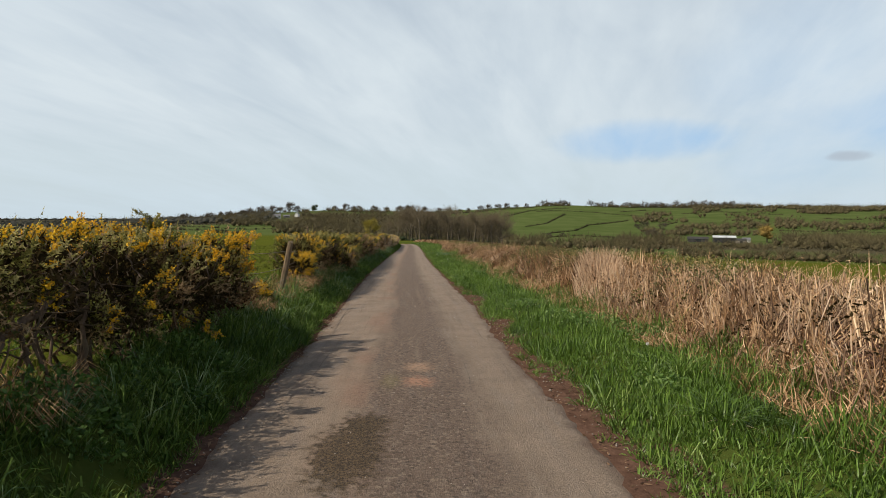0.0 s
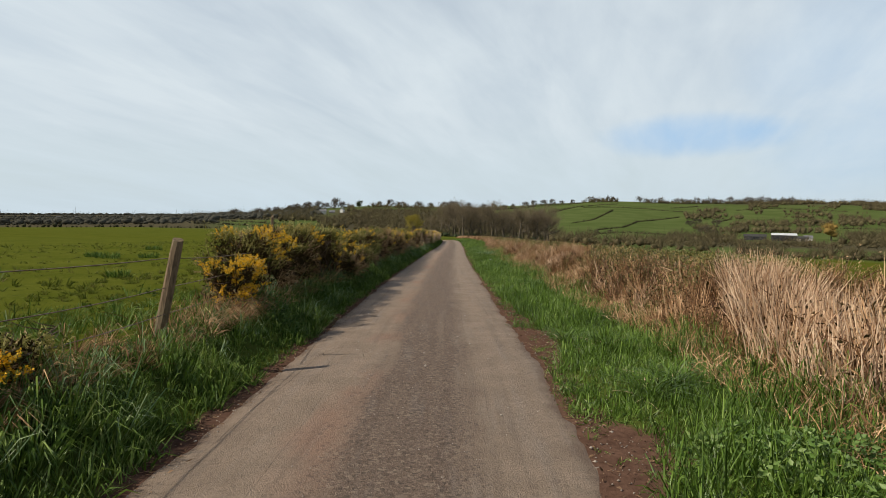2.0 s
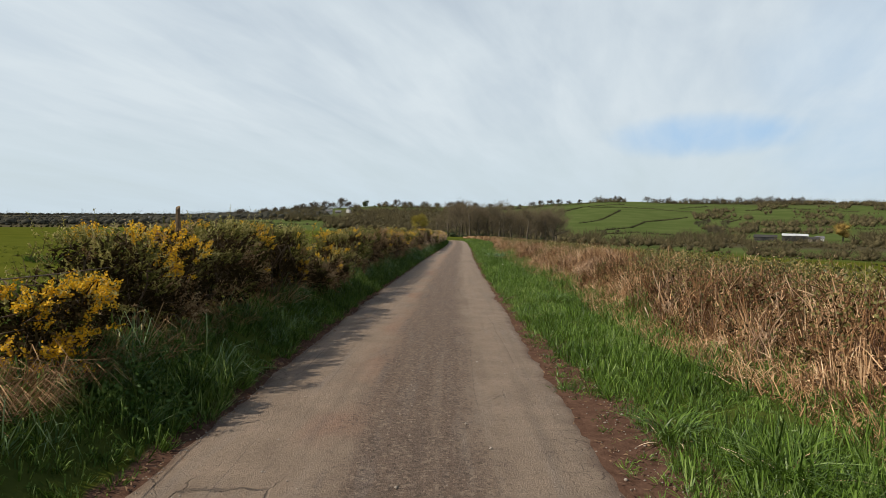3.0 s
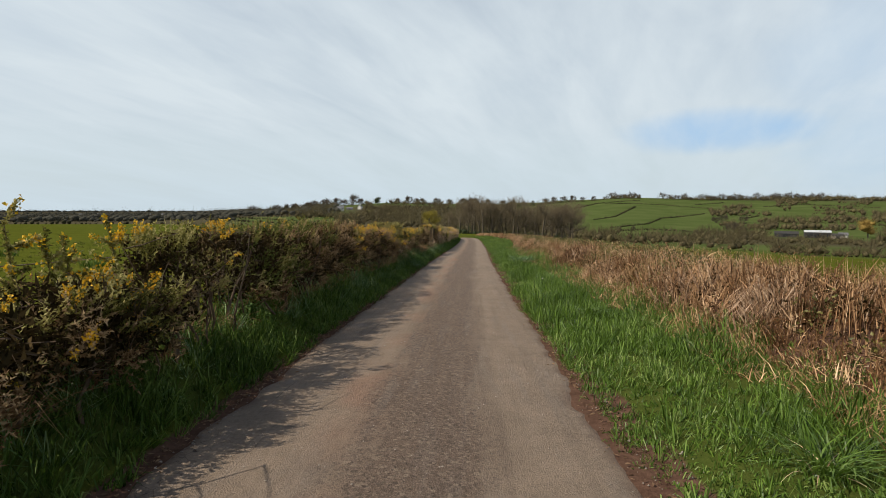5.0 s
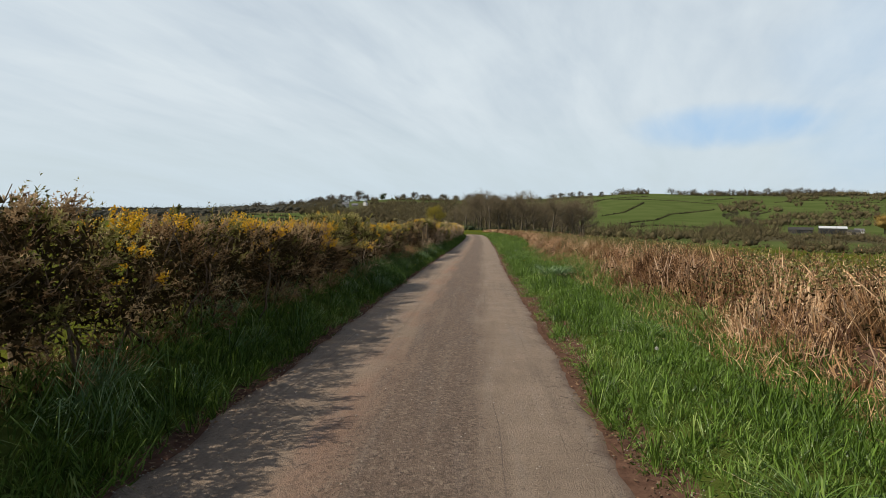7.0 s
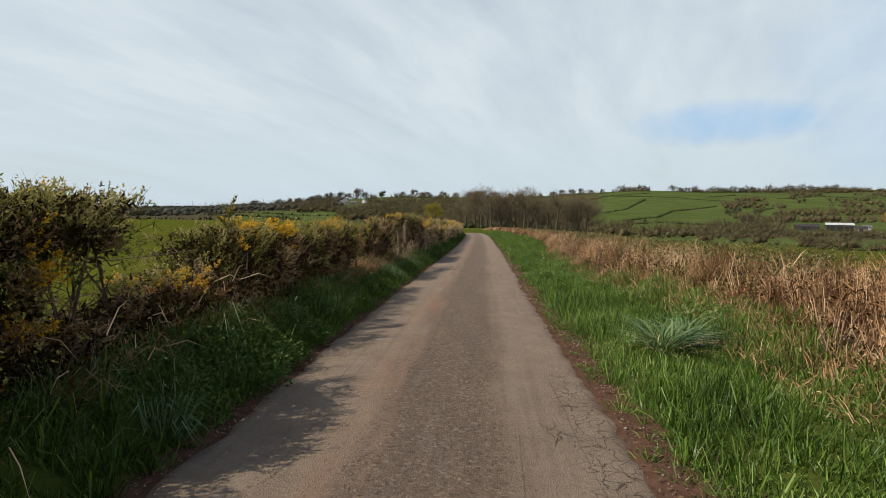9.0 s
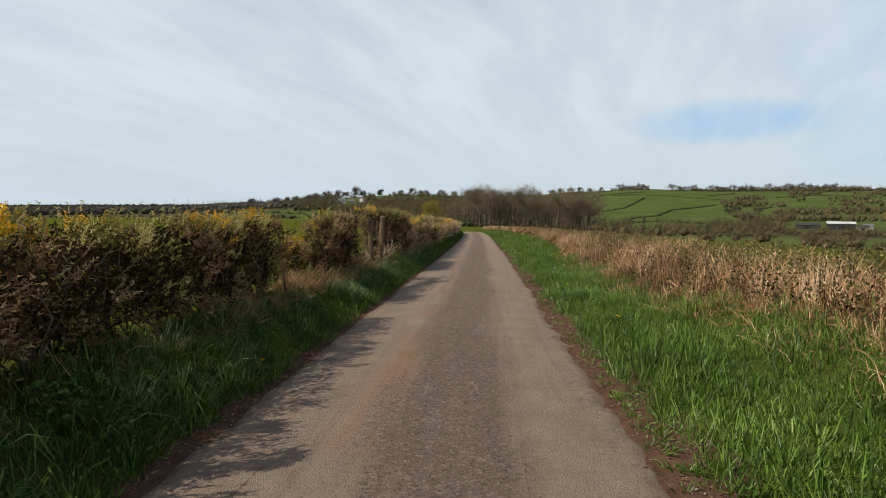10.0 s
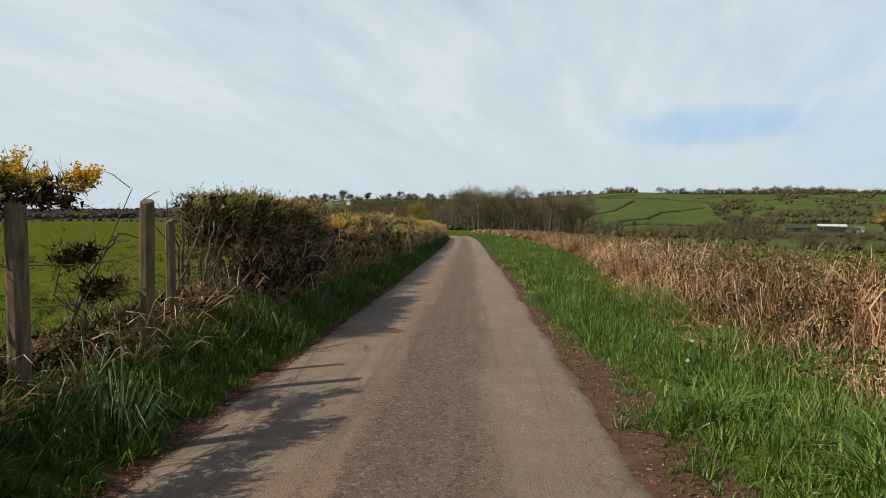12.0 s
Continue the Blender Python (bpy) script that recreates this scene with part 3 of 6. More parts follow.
EDGE_Y = [-60, 0, 10, 11.5, 14, 16, 24, 33, 42, 50, 58, 66, 75, 90, 110, 128, 145, 165, 200]
EDGE_L = [-1.4, -1.41, -1.4, -1.42, -1.47, -1.51, -1.58, -1.58, -1.55, -1.48, -1.41, -1.32, -1.25, -1.23, -1.37, -1.7, -2.65, -6.25, -15.0]
EDGE_R = [1.4, 1.37, 1.38, 1.45, 1.40, 1.39, 1.38, 1.38, 1.41, 1.48, 1.59, 1.72, 1.75, 1.87, 1.93, 1.7, 0.95, -2.35, -11.0]
SOIL_Y = [-60, 0, 5, 8.2, 8.9, 9.5, 9.95, 10.3, 11.6, 12.5, 15, 17, 23, 32, 37.5, 42, 46, 54, 58, 70, 120, 200]
SOIL_W = [0.3, 0.30, 0.36, 0.26, 0.40, 0.60, 0.16, 0.06, 0.08, 0.46, 0.46, 0.28, 0.16, 0.16, 0.40, 0.30, 0.36, 0.36, 0.42, 0.25, 0.2, 0.2]


def edge_left(y):
    return smooth_knots(y, EDGE_Y, EDGE_L)


def edge_right(y):
    return smooth_knots(y, EDGE_Y, EDGE_R)


def bank_shift(y):
    """How much farther out the brown bank stands along the lane."""
    return 0.12 * step(y, 16, 22) + 0.38 * step(y, 40, 44) - 0.46 * step(y, 47.5, 50.5) + 0.86 * step(y, 58, 78)


def soil_width(y):
    return np.interp(y, SOIL_Y, SOIL_W)


def road_z(y):
    y = np.asarray(y, float)
    return -0.0403 * y


# Heights far off: rows of compass angle (0 along the lane, clockwise), with distance : angle of sight above level.
FAR_R = np.array([0, 200, 320, 500, 700, 1000, 1350, 1700, 2300, 3200, 6500.0])
FAR_AZ = np.array([-90, -50, -30, -20, -14, -8, 0, 6, 10, 15, 21, 30, 40, 60, 90.0])
FAR_EL = np.array([
    [-1.3, -1.3, -1.35, -1.4, -1.25, -1.1, -0.9, -0.75, -0.6, -0.45, -0.40],
    [-1.3, -1.3, -1.35, -1.4, -1.25, -1.1, -0.9, -0.75, -0.6, -0.45, -0.40],
    [-1.6, -1.6, -1.55, -1.4, -1.20, -1.0, -0.8, -0.70, -0.6, -0.48, -0.42],
    [-1.9, -1.9, -1.8, -1.4, -0.9, -0.5, -0.35, -0.5, -0.6, -0.5, -0.45],
    [-2.1, -2.1, -2.0, -1.6, -0.75, 0.08, 0.10, 0.05, 0, 0, -0.2],
    [-2.3, -2.3, -2.2, -1.7, -0.7, 0.36, 0.38, 0.3, 0.1, 0, -0.2],
    [-2.5, -2.5, -2.5, -2.1, -1.1, 0.20, 0.38, 0.3, 0.2, 0, -0.2],
    [-2.8, -2.8, -2.9, -2.8, -2.0, -0.9, 0.1, 0.5, 0.4, 0.2, -0.2],
    [-3.0, -3.0, -3.1, -3.0, -2.4, -1.1, 0.15, 0.75, 0.6, 0.3, -0.2],
    [-3.4, -3.4, -3.5, -3.3, -2.6, -1.1, 0.30, 0.98, 0.7, 0.4, -0.2],
    [-3.6, -3.6, -3.7, -3.15, -2.40, -1.3, 0.05, 0.80, 0.7, 0.4, -0.2],
    [-3.8, -3.8, -3.9, -3.1, -2.22, -1.35, -0.1, 0.80, 0.8, 0.4, -0.2],
    [-3.8, -3.8, -3.9, -3.1, -2.22, -1.3, -0.1, 0.60, 0.72, 0.4, -0.2],
    [-3.6, -3.6, -3.7, -3.2, -2.6, -1.3, -0.1, 0.60, 0.7, 0.4, -0.2],
    [-3.6, -3.6, -3.7, -3.2, -2.6, -1.3, -0.1, 0.60, 0.7, 0.4, -0.2]])


def far_z(x, y):
    r = np.hypot(x, y)
    az = np.clip(np.degrees(np.arctan2(x, np.maximum(y, -0.2 * np.abs(x)))), -89.9, 89.9)
    z = 1.43 + FAR_R[None] * np.tan(np.radians(FAR_EL))
    i = np.clip(np.searchsorted(FAR_AZ, az) - 1, 0, len(FAR_AZ) - 2)
    t = (az - FAR_AZ[i]) / (FAR_AZ[i + 1] - FAR_AZ[i])
    t = t * t * (3 - 2 * t)
    j = np.clip(np.searchsorted(FAR_R, r) - 1, 0, len(FAR_R) - 2)
    h = FAR_R[j + 1] - FAR_R[j]
    s = np.clip((r - FAR_R[j]) / h, 0, 1)
    m = np.gradient(z, FAR_R, axis=1)

    def row(k):
        return ((2 * s**3 - 3 * s**2 + 1) * z[k, j] + (s**3 - 2 * s**2 + s) * h * m[k, j]
                + (-2 * s**3 + 3 * s**2) * z[k, j + 1] + (s**3 - s**2) * h * m[k, j + 1])
    return row(i) * (1 - t) + row(i + 1) * t


def ground_z(x, y):
    """Height of the ground: lane, banks, the field beside it, then hills."""
    x, y = np.broadcast_arrays(np.asarray(x, float), np.asarray(y, float))
    base = road_z(np.clip(y, -200, 400))
    l, r = edge_left(y), edge_right(y)
    left = np.maximum(l - x, 0)
    right = np.maximum(x - r, 0)
    bank = 0.40 * step(left, 0.05, 0.85) - 0.10 * step(left, 1.6, 3.2) + 0.016 * np.maximum(left - 2, 0)
    s = soil_width(y)
    verge = 0.10 * step(right, s, s + 0.5) + 0.38 * step(right, 1.7, 2.9) - 0.40 * step(right, 4.8, 7.0) - 0.075 * np.maximum(right - 5.5, 0)
    lump = 0.07 * (noise2(x, y, 1.1, 3) - 0.5) * (step(left, 0.3, 1.0) + step(right, 0.7, 1.4))
    lump = lump + 0.25 * (noise2(x, y, 0.09, 5) - 0.5) * (step(left, 4, 20) + step(right, 7, 20))
    near = base + bank + verge + lump - 0.014 * (left + right <= 0)
    w = step(np.hypot(x, y), 130, 260)
    return near * (1 - w) + far_z(x, y) * w


def graded(inner, outer, fine, ratio):
    """Coordinates from 0 outwards: even steps to inner, then growing."""
    out = list(np.arange(0, inner + 1e-6, fine))
    s = fine
    while out[-1] < outer:
        s *= ratio
        out.append(out[-1] + s)
    return np.array(out)


def build_ground():
    xr = graded(6.4, 5200, 0.13, 1.085)
    xs = np.concatenate([-xr[:0:-1], xr])
    yf = graded(70, 5200, 0.5, 1.065)
    yb = graded(6, 400, 1.0, 1.35)
    ys = np.concatenate([-yb[:0:-1], yf])
    X, Y = np.meshgrid(xs, ys)
    Z = ground_z(X, Y)
    nx, ny = len(xs), len(ys)
    v = np.stack([X.ravel(), Y.ravel(), Z.ravel()], 1)
    i = (np.arange(ny - 1)[:, None] * nx + np.arange(nx - 1)[None]).ravel()
    t = np.concatenate([np.stack([i, i + 1, i + nx + 1], 1), np.stack([i, i + nx + 1, i + nx], 1)])
    me = mesh_of("ground", v, t)
    me.materials.append(M_GROUND)
    me.polygons.foreach_set("use_smooth", np.ones(len(t), bool))
    right, left = v[:, 0] - edge_right(v[:, 1]), edge_left(v[:, 1]) - v[:, 0]
    soil = np.where(v[:, 0] > 0, 1 - step(right, soil_width(v[:, 1]) - 0.02, soil_width(v[:, 1]) + 0.30), 1 - step(left, 0.03, 0.24))
    soil = np.maximum(soil, 0.75 * step(right - bank_shift(v[:, 1]), 1.6, 2.2) * (1 - step(right, 4.5, 6)))
    soil = soil * (1 - step(v[:, 1], 90, 115)) * (1 - step(np.abs(v[:, 0]), 8, 10))
    r = np.hypot(v[:, 0], v[:, 1])
    az = np.degrees(np.arctan2(v[:, 0], np.maximum(v[:, 1], 1e-3)))
    lush = step(r, 250, 450)
    scrub = step(r, 330, 420) * (1 - step(r, 900, 960)) * step(az, -12.5, -11) * (1 - step(az, 8, 10))
    scrub = np.maximum(scrub, step(r, 640, 700) * (1 - step(az, -14, -12)))
    scrub = np.maximum(scrub, step(r, 300, 360) * (1 - step(az, -24, -20)))
    scrub = np.maximum(scrub, step(az, 6, 8) * step(r, 490, 540) * (1 - step(r, 600, 660)) * (1 - 0.7 * (1 - step(az, 18, 21))))
    scrub = np.maximum(scrub, step(r, 1600, 1680) * step(az, 24, 27))
    thatch = np.maximum(step(right, 0.1, 0.3) * (1 - step(right, 2.2, 2.9)), step(left, 0.1, 0.3) * (1 - step(left, 1.2, 1.7)))
    for key, val in (("thatch", thatch), ("soil", soil), ("lush", lush), ("scrub", scrub)):
        at = me.attributes.new(key, "FLOAT", "POINT")
        at.data.foreach_set("value", val.astype(np.float32))
    ob = new("ground", me)
    tagged(ob, "grassy farmland with reddish earth beside the lane", "ground", kind="structure")


def build_road():
    ys = np.concatenate([np.arange(-30, -4, 0.5), np.arange(-4, 68, 0.1), np.arange(68, 75, 0.25), np.arange(75, 200, 1.0)])
    n = 26
    f = np.linspace(0, 1, n)
    l = edge_left(ys) + 0.09 * (noise2(ys, ys * 0, 1.3, 1) - 0.5) + 0.09 * (noise2(ys, ys * 0, 4.0, 2) - 0.5) + 0.05 * (noise2(ys, ys * 0, 9.0, 7) - 0.5)
    r = edge_right(ys) + 0.11 * (noise2(ys, ys * 0, 0.9, 4) - 0.5) + 0.12 * (noise2(ys, ys * 0, 3.1, 5) - 0.5) + 0.09 * (noise2(ys, ys * 0, 8.3, 8) - 0.5)
    X = l[:, None] + (r - l)[:, None] * f[None]
    Y = np.repeat(ys[:, None], n, 1)
    crown = 0.035 * (1 - (2 * f - 1) ** 2)[None]
    Z = road_z(Y) + crown + 0.006 * (noise2(X, Y, 1.5, 6) - 0.5)
    Z[:, 0] -= 0.03; Z[:, -1] -= 0.03
    v = np.stack([X.ravel(), Y.ravel(), Z.ravel()], 1)
    i = (np.arange(len(ys) - 1)[:, None] * n + np.arange(n - 1)[None]).ravel()
    t = np.concatenate([np.stack([i, i + 1, i + n + 1], 1), np.stack([i, i + n + 1, i + n], 1)])
    me = mesh_of("road", v, t)
    me.polygons.foreach_set("use_smooth", np.ones(len(t), bool))
    me.materials.append(M_ROAD)
    uv = me.uv_layers.new(name="lane")
    mid = ((edge_left(ys) + edge_right(ys)) / 2)[:, None]
    lane = np.stack([(X - mid).ravel(), Y.ravel()], 1)[t.ravel()]
    uv.data.foreach_set("uv", lane.astype(np.float32).ravel())
    at = me.attributes.new("edge", "FLOAT", "POINT")
    at.data.foreach_set("value", (np.minimum(X - l[:, None], r[:, None] - X)).ravel().astype(np.float32))
    tagged(new("road", me), "narrow worn tarmac lane with dusty wheel tracks", "road", kind="structure")


build_ground()
build_road()


# ---- trees far off ----
def bare_tree(seed, height=15.0, spread=0.42, twigs=900, fork=0.22, fine=0.0034):
    """A leafless tree as two pieces of geometry: wood, and the haze of fine twigs."""
    g = np.random.default_rng(seed)
    wood, tips = [], []

    def limb(start, way, length, radius, level):
        n = 5
        pts, d = [start], way
        for _ in range(n - 1):
            d = unit(d + g.normal(size=3) * (0.20 if level else 0.07) + np.array([0, 0, 0.05]))
            pts.append(pts[-1] + d * length / (n - 1))
        pts = np.array(pts)
        wood.append(tube(pts, np.linspace(radius, radius * (0.45 if level < 2 else 0.2), n), 5 if level == 0 else 3))
        if level >= 2:
            tips.append(pts)
            return
        count = (8 if level == 0 else 6)
        for k in range(count):
            f = (fork + (1 - fork) * (k + g.random()) / count) if level == 0 else 0.3 + 0.7 * (k + g.random()) / count
            p = np.array([np.interp(f, np.linspace(0, 1, n), pts[:, a]) for a in range(3)])
            a = g.random() * 6.283
            out = np.array([math.cos(a), math.sin(a), 0])
            lean = 0.95 if level == 0 else 0.8
            w = unit(d * (1 - lean * 0.55) * (0.6 + 0.8 * f) + out * lean + np.array([0, 0, 0.12]))
            limb(p, w, height * (spread * (1.05 - 0.45 * f) if level == 0 else 0.16), radius * (0.50 if level == 0 else 0.45), level + 1)
    limb(np.zeros(3), np.array([0.0, 0, 1]), height * 0.62, height * 0.027, 0)
    # fine twigs: along the boughs, and filling out a lumpy rounded crown
    ends = np.concatenate(tips)
    at = ends[g.integers(len(ends), size=twigs)] + g.normal(size=(twigs, 3)) * height * 0.035
    k = twigs * 2 // 3
    d = any_way(k, g)
    d[:, 2] = np.where(d[:, 2] < -0.5, -d[:, 2], d[:, 2])
    rad = (0.62 + 0.55 * vnoise(d * 2.4 + seed * 3.3)) * g.uniform(0.45, 1.0, k) ** 0.4 * np.where(vnoise(d * 5 + seed) > 0.45, 1.0, 0.72)
    rim = d * rad[:, None] * [height * spread * 0.92, height * spread * 0.92, height * 0.42] + [0, 0, height * 0.56]
    at = np.concatenate([at, rim])
    centre = np.array([0, 0, height * 0.40])
    way = unit(unit(at - centre) * 0.9 + any_way(len(at), g) * 0.55 + [0, 0, 0.3])
    tw = spikes(at, way, height * g.uniform(0.03, 0.075, len(at)), height * fine, g)
    return join(wood), tw


def tree_thing(name, data, x, y, twig_mat, label, scale=1.0, turn=0.0, group=""):
    (wv, wt), (tv, tt) = data
    top = new(name)
    part("trunk", mesh_of("trunk", wv, wt), M_BARK, top)
    part("crown", mesh_of("crown", tv, tt), twig_mat, top)
    top.matrix_world = Matrix.LocRotScale((x, y, float(ground_z(x, y)) - 0.1), Euler((0, 0, turn)), (scale,) * 3)
    return tagged(top, label, "tree", group)


def polar(az, r):
    return r * math.sin(radians(az)), r * math.cos(radians(az))


def build_copse():
    kinds = [bare_tree(s, 14.8, 0.40 - 0.03 * (s % 2), 2400) for s in range(11, 16)]
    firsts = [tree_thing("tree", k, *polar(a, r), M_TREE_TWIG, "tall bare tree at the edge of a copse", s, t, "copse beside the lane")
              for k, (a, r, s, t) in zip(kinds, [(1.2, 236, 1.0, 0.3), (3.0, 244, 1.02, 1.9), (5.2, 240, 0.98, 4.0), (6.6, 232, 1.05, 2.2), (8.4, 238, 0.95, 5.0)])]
    g = np.random.default_rng(5)
    spots = [(0.3, 246), (2.1, 240), (2.6, 262), (3.8, 236), (4.5, 250), (5.9, 262), (7.4, 242), (7.9, 258), (9.0, 246), (0.8, 262), (1.7, 270), (3.4, 270),
             (4.9, 274), (6.3, 276), (7.1, 268), (8.7, 266), (9.5, 256), (-0.3, 262), (-0.9, 280), (2.2, 290), (4.1, 292), (6.0, 294), (8.0, 290), (9.2, 284), (0.2, 288)]
    for k, (a, r) in enumerate(spots):
        x, y = polar(a + g.uniform(-0.15, 0.15), r)
        s = g.uniform(1.0, 1.18) / firsts[k % 5].scale[0]
        copy_thing(firsts[k % 5], Matrix.LocRotScale((x, y, float(ground_z(x, y)) - 0.1), Euler((0, 0, g.uniform(0, 6.28))), (s, s, s)))
    # two nearer trees of other kinds
    tree_thing("tree", bare_tree(31, 9.0, 0.5, 9000, 0.12), *polar(-3.6, 232), M_TREE_BUD, "spreading tree with yellow-green spring buds", 1.0, 1.0)
    tree_thing("tree", bare_tree(32, 10.0, 0.46, 3000, 0.12), *polar(-1.9, 262), M_TREE_TWIG, "low spreading bare tree beside the copse", 1.0, 2.0)


build_copse()


def crown_form(steps):
    """The corners and triangles of a round crown's leafy outside, before it is made lumpy."""
    bm = bmesh.new()
    bmesh.ops.create_icosphere(bm, subdivisions=steps, radius=1)
    bm.verts.ensure_lookup_table()
    v, t = np.array([x.co[:] for x in bm.verts]), np.array([[x.index for x in f.verts] for f in bm.faces])
    bm.free()
    return v, t


FORMS = {1: crown_form(1), 2: crown_form(2)}


def clump_cloud(points, size, g, per=46, flat=0.8, fine=1.0, steps=2):
    """Crowns far away: each a lumpy, uneven mass with twigs sticking out all over it. Also gives the crown that each corner belongs to."""
    form, faces = FORMS[steps]
    n, k = len(points), len(form)
    turn = g.uniform(0, 6.283, n)
    c, w = np.cos(turn)[:, None], np.sin(turn)[:, None]
    d = np.stack([form[None, :, 0] * c - form[None, :, 1] * w, form[None, :, 0] * w + form[None, :, 1] * c, np.broadcast_to(form[None, :, 2], (n, k))], 2).reshape(-1, 3)
    own, rad = np.repeat(points, k, 0), np.repeat(size, k)
    lump = 0.40 + 0.62 * vnoise(d * 1.9 + own * 0.37) + 0.34 * vnoise(d * 4.3 + own * 0.51)
    at = own + d * (rad * lump * 0.40)[:, None] * [1, 1, flat]
    at[:, 2] += rad * flat * 0.42
    body = at, (np.arange(n)[:, None, None] * k + faces[None]).reshape(-1, 3)
    j = (np.arange(n)[:, None] * k + g.integers(k, size=(n, per))).ravel()
    j = j[d[j, 2] > -0.35]
    start = at[j] + g.normal(size=(len(j), 3)) * rad[j][:, None] * 0.17
    way = unit(d[j] * [0.9, 0.9, 0.5] + any_way(len(j), g) * 0.35 + [0, 0, 0.65])
    twig = spikes(start, way, rad[j] * g.uniform(0.35, 1.0, len(j)) * fine, rad[j] * 0.045 * fine, g)
    crown = np.repeat(np.arange(n), k)
    return *join([body, twig]), np.concatenate([crown, np.repeat(crown[j], 3)])


def wood_patch(name, g, label, zones, mat, spacing, size, per=125, flat=0.9, fine=1.05, steps=1, ragged=0.0):
    pts, sz = [], []
    for a0, a1, r0, r1, dens in zones:
        area = (r1 * r1 - r0 * r0) * radians(a1 - a0) / 2
        n = int(area / spacing**2 * dens)
        az = g.uniform(a0, a1, n)
        r = np.sqrt(g.uniform(r0 * r0, r1 * r1, n))
        pts.append(np.stack([r * np.sin(np.radians(az)), r * np.cos(np.radians(az))], 1))
        sz.append((0.40 + 1.35 * g.random(n) ** 2.2) * size)
    p, s = np.concatenate(pts), np.concatenate(sz)
    keep = noise2(p[:, 0], p[:, 1], 0.012, 51) * 0.7 + noise2(p[:, 0], p[:, 1], 0.035, 52) * 0.3 >= ragged
    p, s = p[keep], s[keep]
    v = np.column_stack([p, ground_z(p[:, 0], p[:, 1])])
    verts, tris, crown = clump_cloud(v, s, g, per, flat, fine, steps)
    me = mesh_of(name, verts, tris)
    toned(me, np.clip(g.normal(0.45, 0.20, len(p)), 0, 1)[crown])
    ob = part(name, me, mat)
    tagged(ob, label, "woodland", kind="stuff")
    return ob


g_far = np.random.default_rng(21)
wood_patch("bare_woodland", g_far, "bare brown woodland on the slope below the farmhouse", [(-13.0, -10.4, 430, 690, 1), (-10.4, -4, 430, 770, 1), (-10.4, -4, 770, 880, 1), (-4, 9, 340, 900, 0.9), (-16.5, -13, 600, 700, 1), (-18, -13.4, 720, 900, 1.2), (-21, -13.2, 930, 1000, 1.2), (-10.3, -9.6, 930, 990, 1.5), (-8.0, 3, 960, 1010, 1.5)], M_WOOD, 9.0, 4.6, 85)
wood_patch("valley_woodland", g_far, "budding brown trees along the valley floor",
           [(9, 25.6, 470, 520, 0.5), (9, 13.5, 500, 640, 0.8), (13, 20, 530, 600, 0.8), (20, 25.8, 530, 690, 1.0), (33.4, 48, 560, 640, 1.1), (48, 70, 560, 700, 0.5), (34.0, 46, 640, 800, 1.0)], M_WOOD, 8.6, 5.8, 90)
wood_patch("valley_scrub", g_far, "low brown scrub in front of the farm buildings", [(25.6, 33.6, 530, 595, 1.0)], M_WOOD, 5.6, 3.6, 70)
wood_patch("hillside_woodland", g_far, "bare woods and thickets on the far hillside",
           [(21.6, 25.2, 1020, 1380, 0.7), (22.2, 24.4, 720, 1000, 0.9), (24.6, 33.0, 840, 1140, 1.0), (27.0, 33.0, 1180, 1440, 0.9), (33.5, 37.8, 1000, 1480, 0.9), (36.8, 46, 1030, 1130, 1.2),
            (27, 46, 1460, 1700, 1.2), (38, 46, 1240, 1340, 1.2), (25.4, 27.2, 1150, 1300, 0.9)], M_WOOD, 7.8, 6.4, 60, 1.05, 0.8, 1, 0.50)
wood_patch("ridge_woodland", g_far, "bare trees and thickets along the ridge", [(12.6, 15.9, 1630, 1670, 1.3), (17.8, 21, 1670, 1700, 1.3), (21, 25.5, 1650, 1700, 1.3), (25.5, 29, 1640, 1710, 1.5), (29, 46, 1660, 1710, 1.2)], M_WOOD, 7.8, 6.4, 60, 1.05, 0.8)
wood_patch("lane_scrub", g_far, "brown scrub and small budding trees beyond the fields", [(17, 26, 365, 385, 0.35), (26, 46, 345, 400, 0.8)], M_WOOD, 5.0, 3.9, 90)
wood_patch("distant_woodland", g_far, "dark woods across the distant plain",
           [(-24, -12.8, 690, 1000, 1.0), (-60, -22, 560, 760, 0.9), (-60, -20, 1000, 1300, 0.5), (-60, -19, 1700, 2000, 0.35)], M_HAZY_PLAIN, 8.5, 7.2, 12, 0.62, 0.6, 1)
wood_patch("plain_woodland", g_far, "dark band of woods along the far plain", [(-62, -18, 2850, 3150, 1.0)], M_HAZY_PLAIN, 20, 18.0, 14, 0.4, 0.4, 1)


def hedgerow(points, height=3.0, mat=None, gap=2.4, label="hedgerow between the far fields"):
    """A field hedge: clumps along a line given as (angle, distance)."""
    xy = np.array([polar(*p) for p in points])
    seg = np.r_[0, np.cumsum(np.linalg.norm(np.diff(xy, axis=0), axis=1))]
    n = max(4, int(seg[-1] / gap))
    s = np.linspace(0, seg[-1], n)
    g = np.random.default_rng(int(seg[-1] * 10) % 9973)
    p = np.stack([np.interp(s, seg, xy[:, 0]), np.interp(s, seg, xy[:, 1])], 1) + g.normal(size=(n, 2)) * 0.5
    v = np.column_stack([p, ground_z(p[:, 0], p[:, 1]) - 0.3])
    ob = part("hedgerow", mesh_of("hedgerow", *clump_cloud(v, (0.55 + 1.0 * g.random(n) ** 2) * height * 0.6, g, 24, 0.9, 1.1, 1)[:2]), mat or M_HEDGEROW)
    return tagged(ob, label, "hedge", "field hedges", kind="stuff")


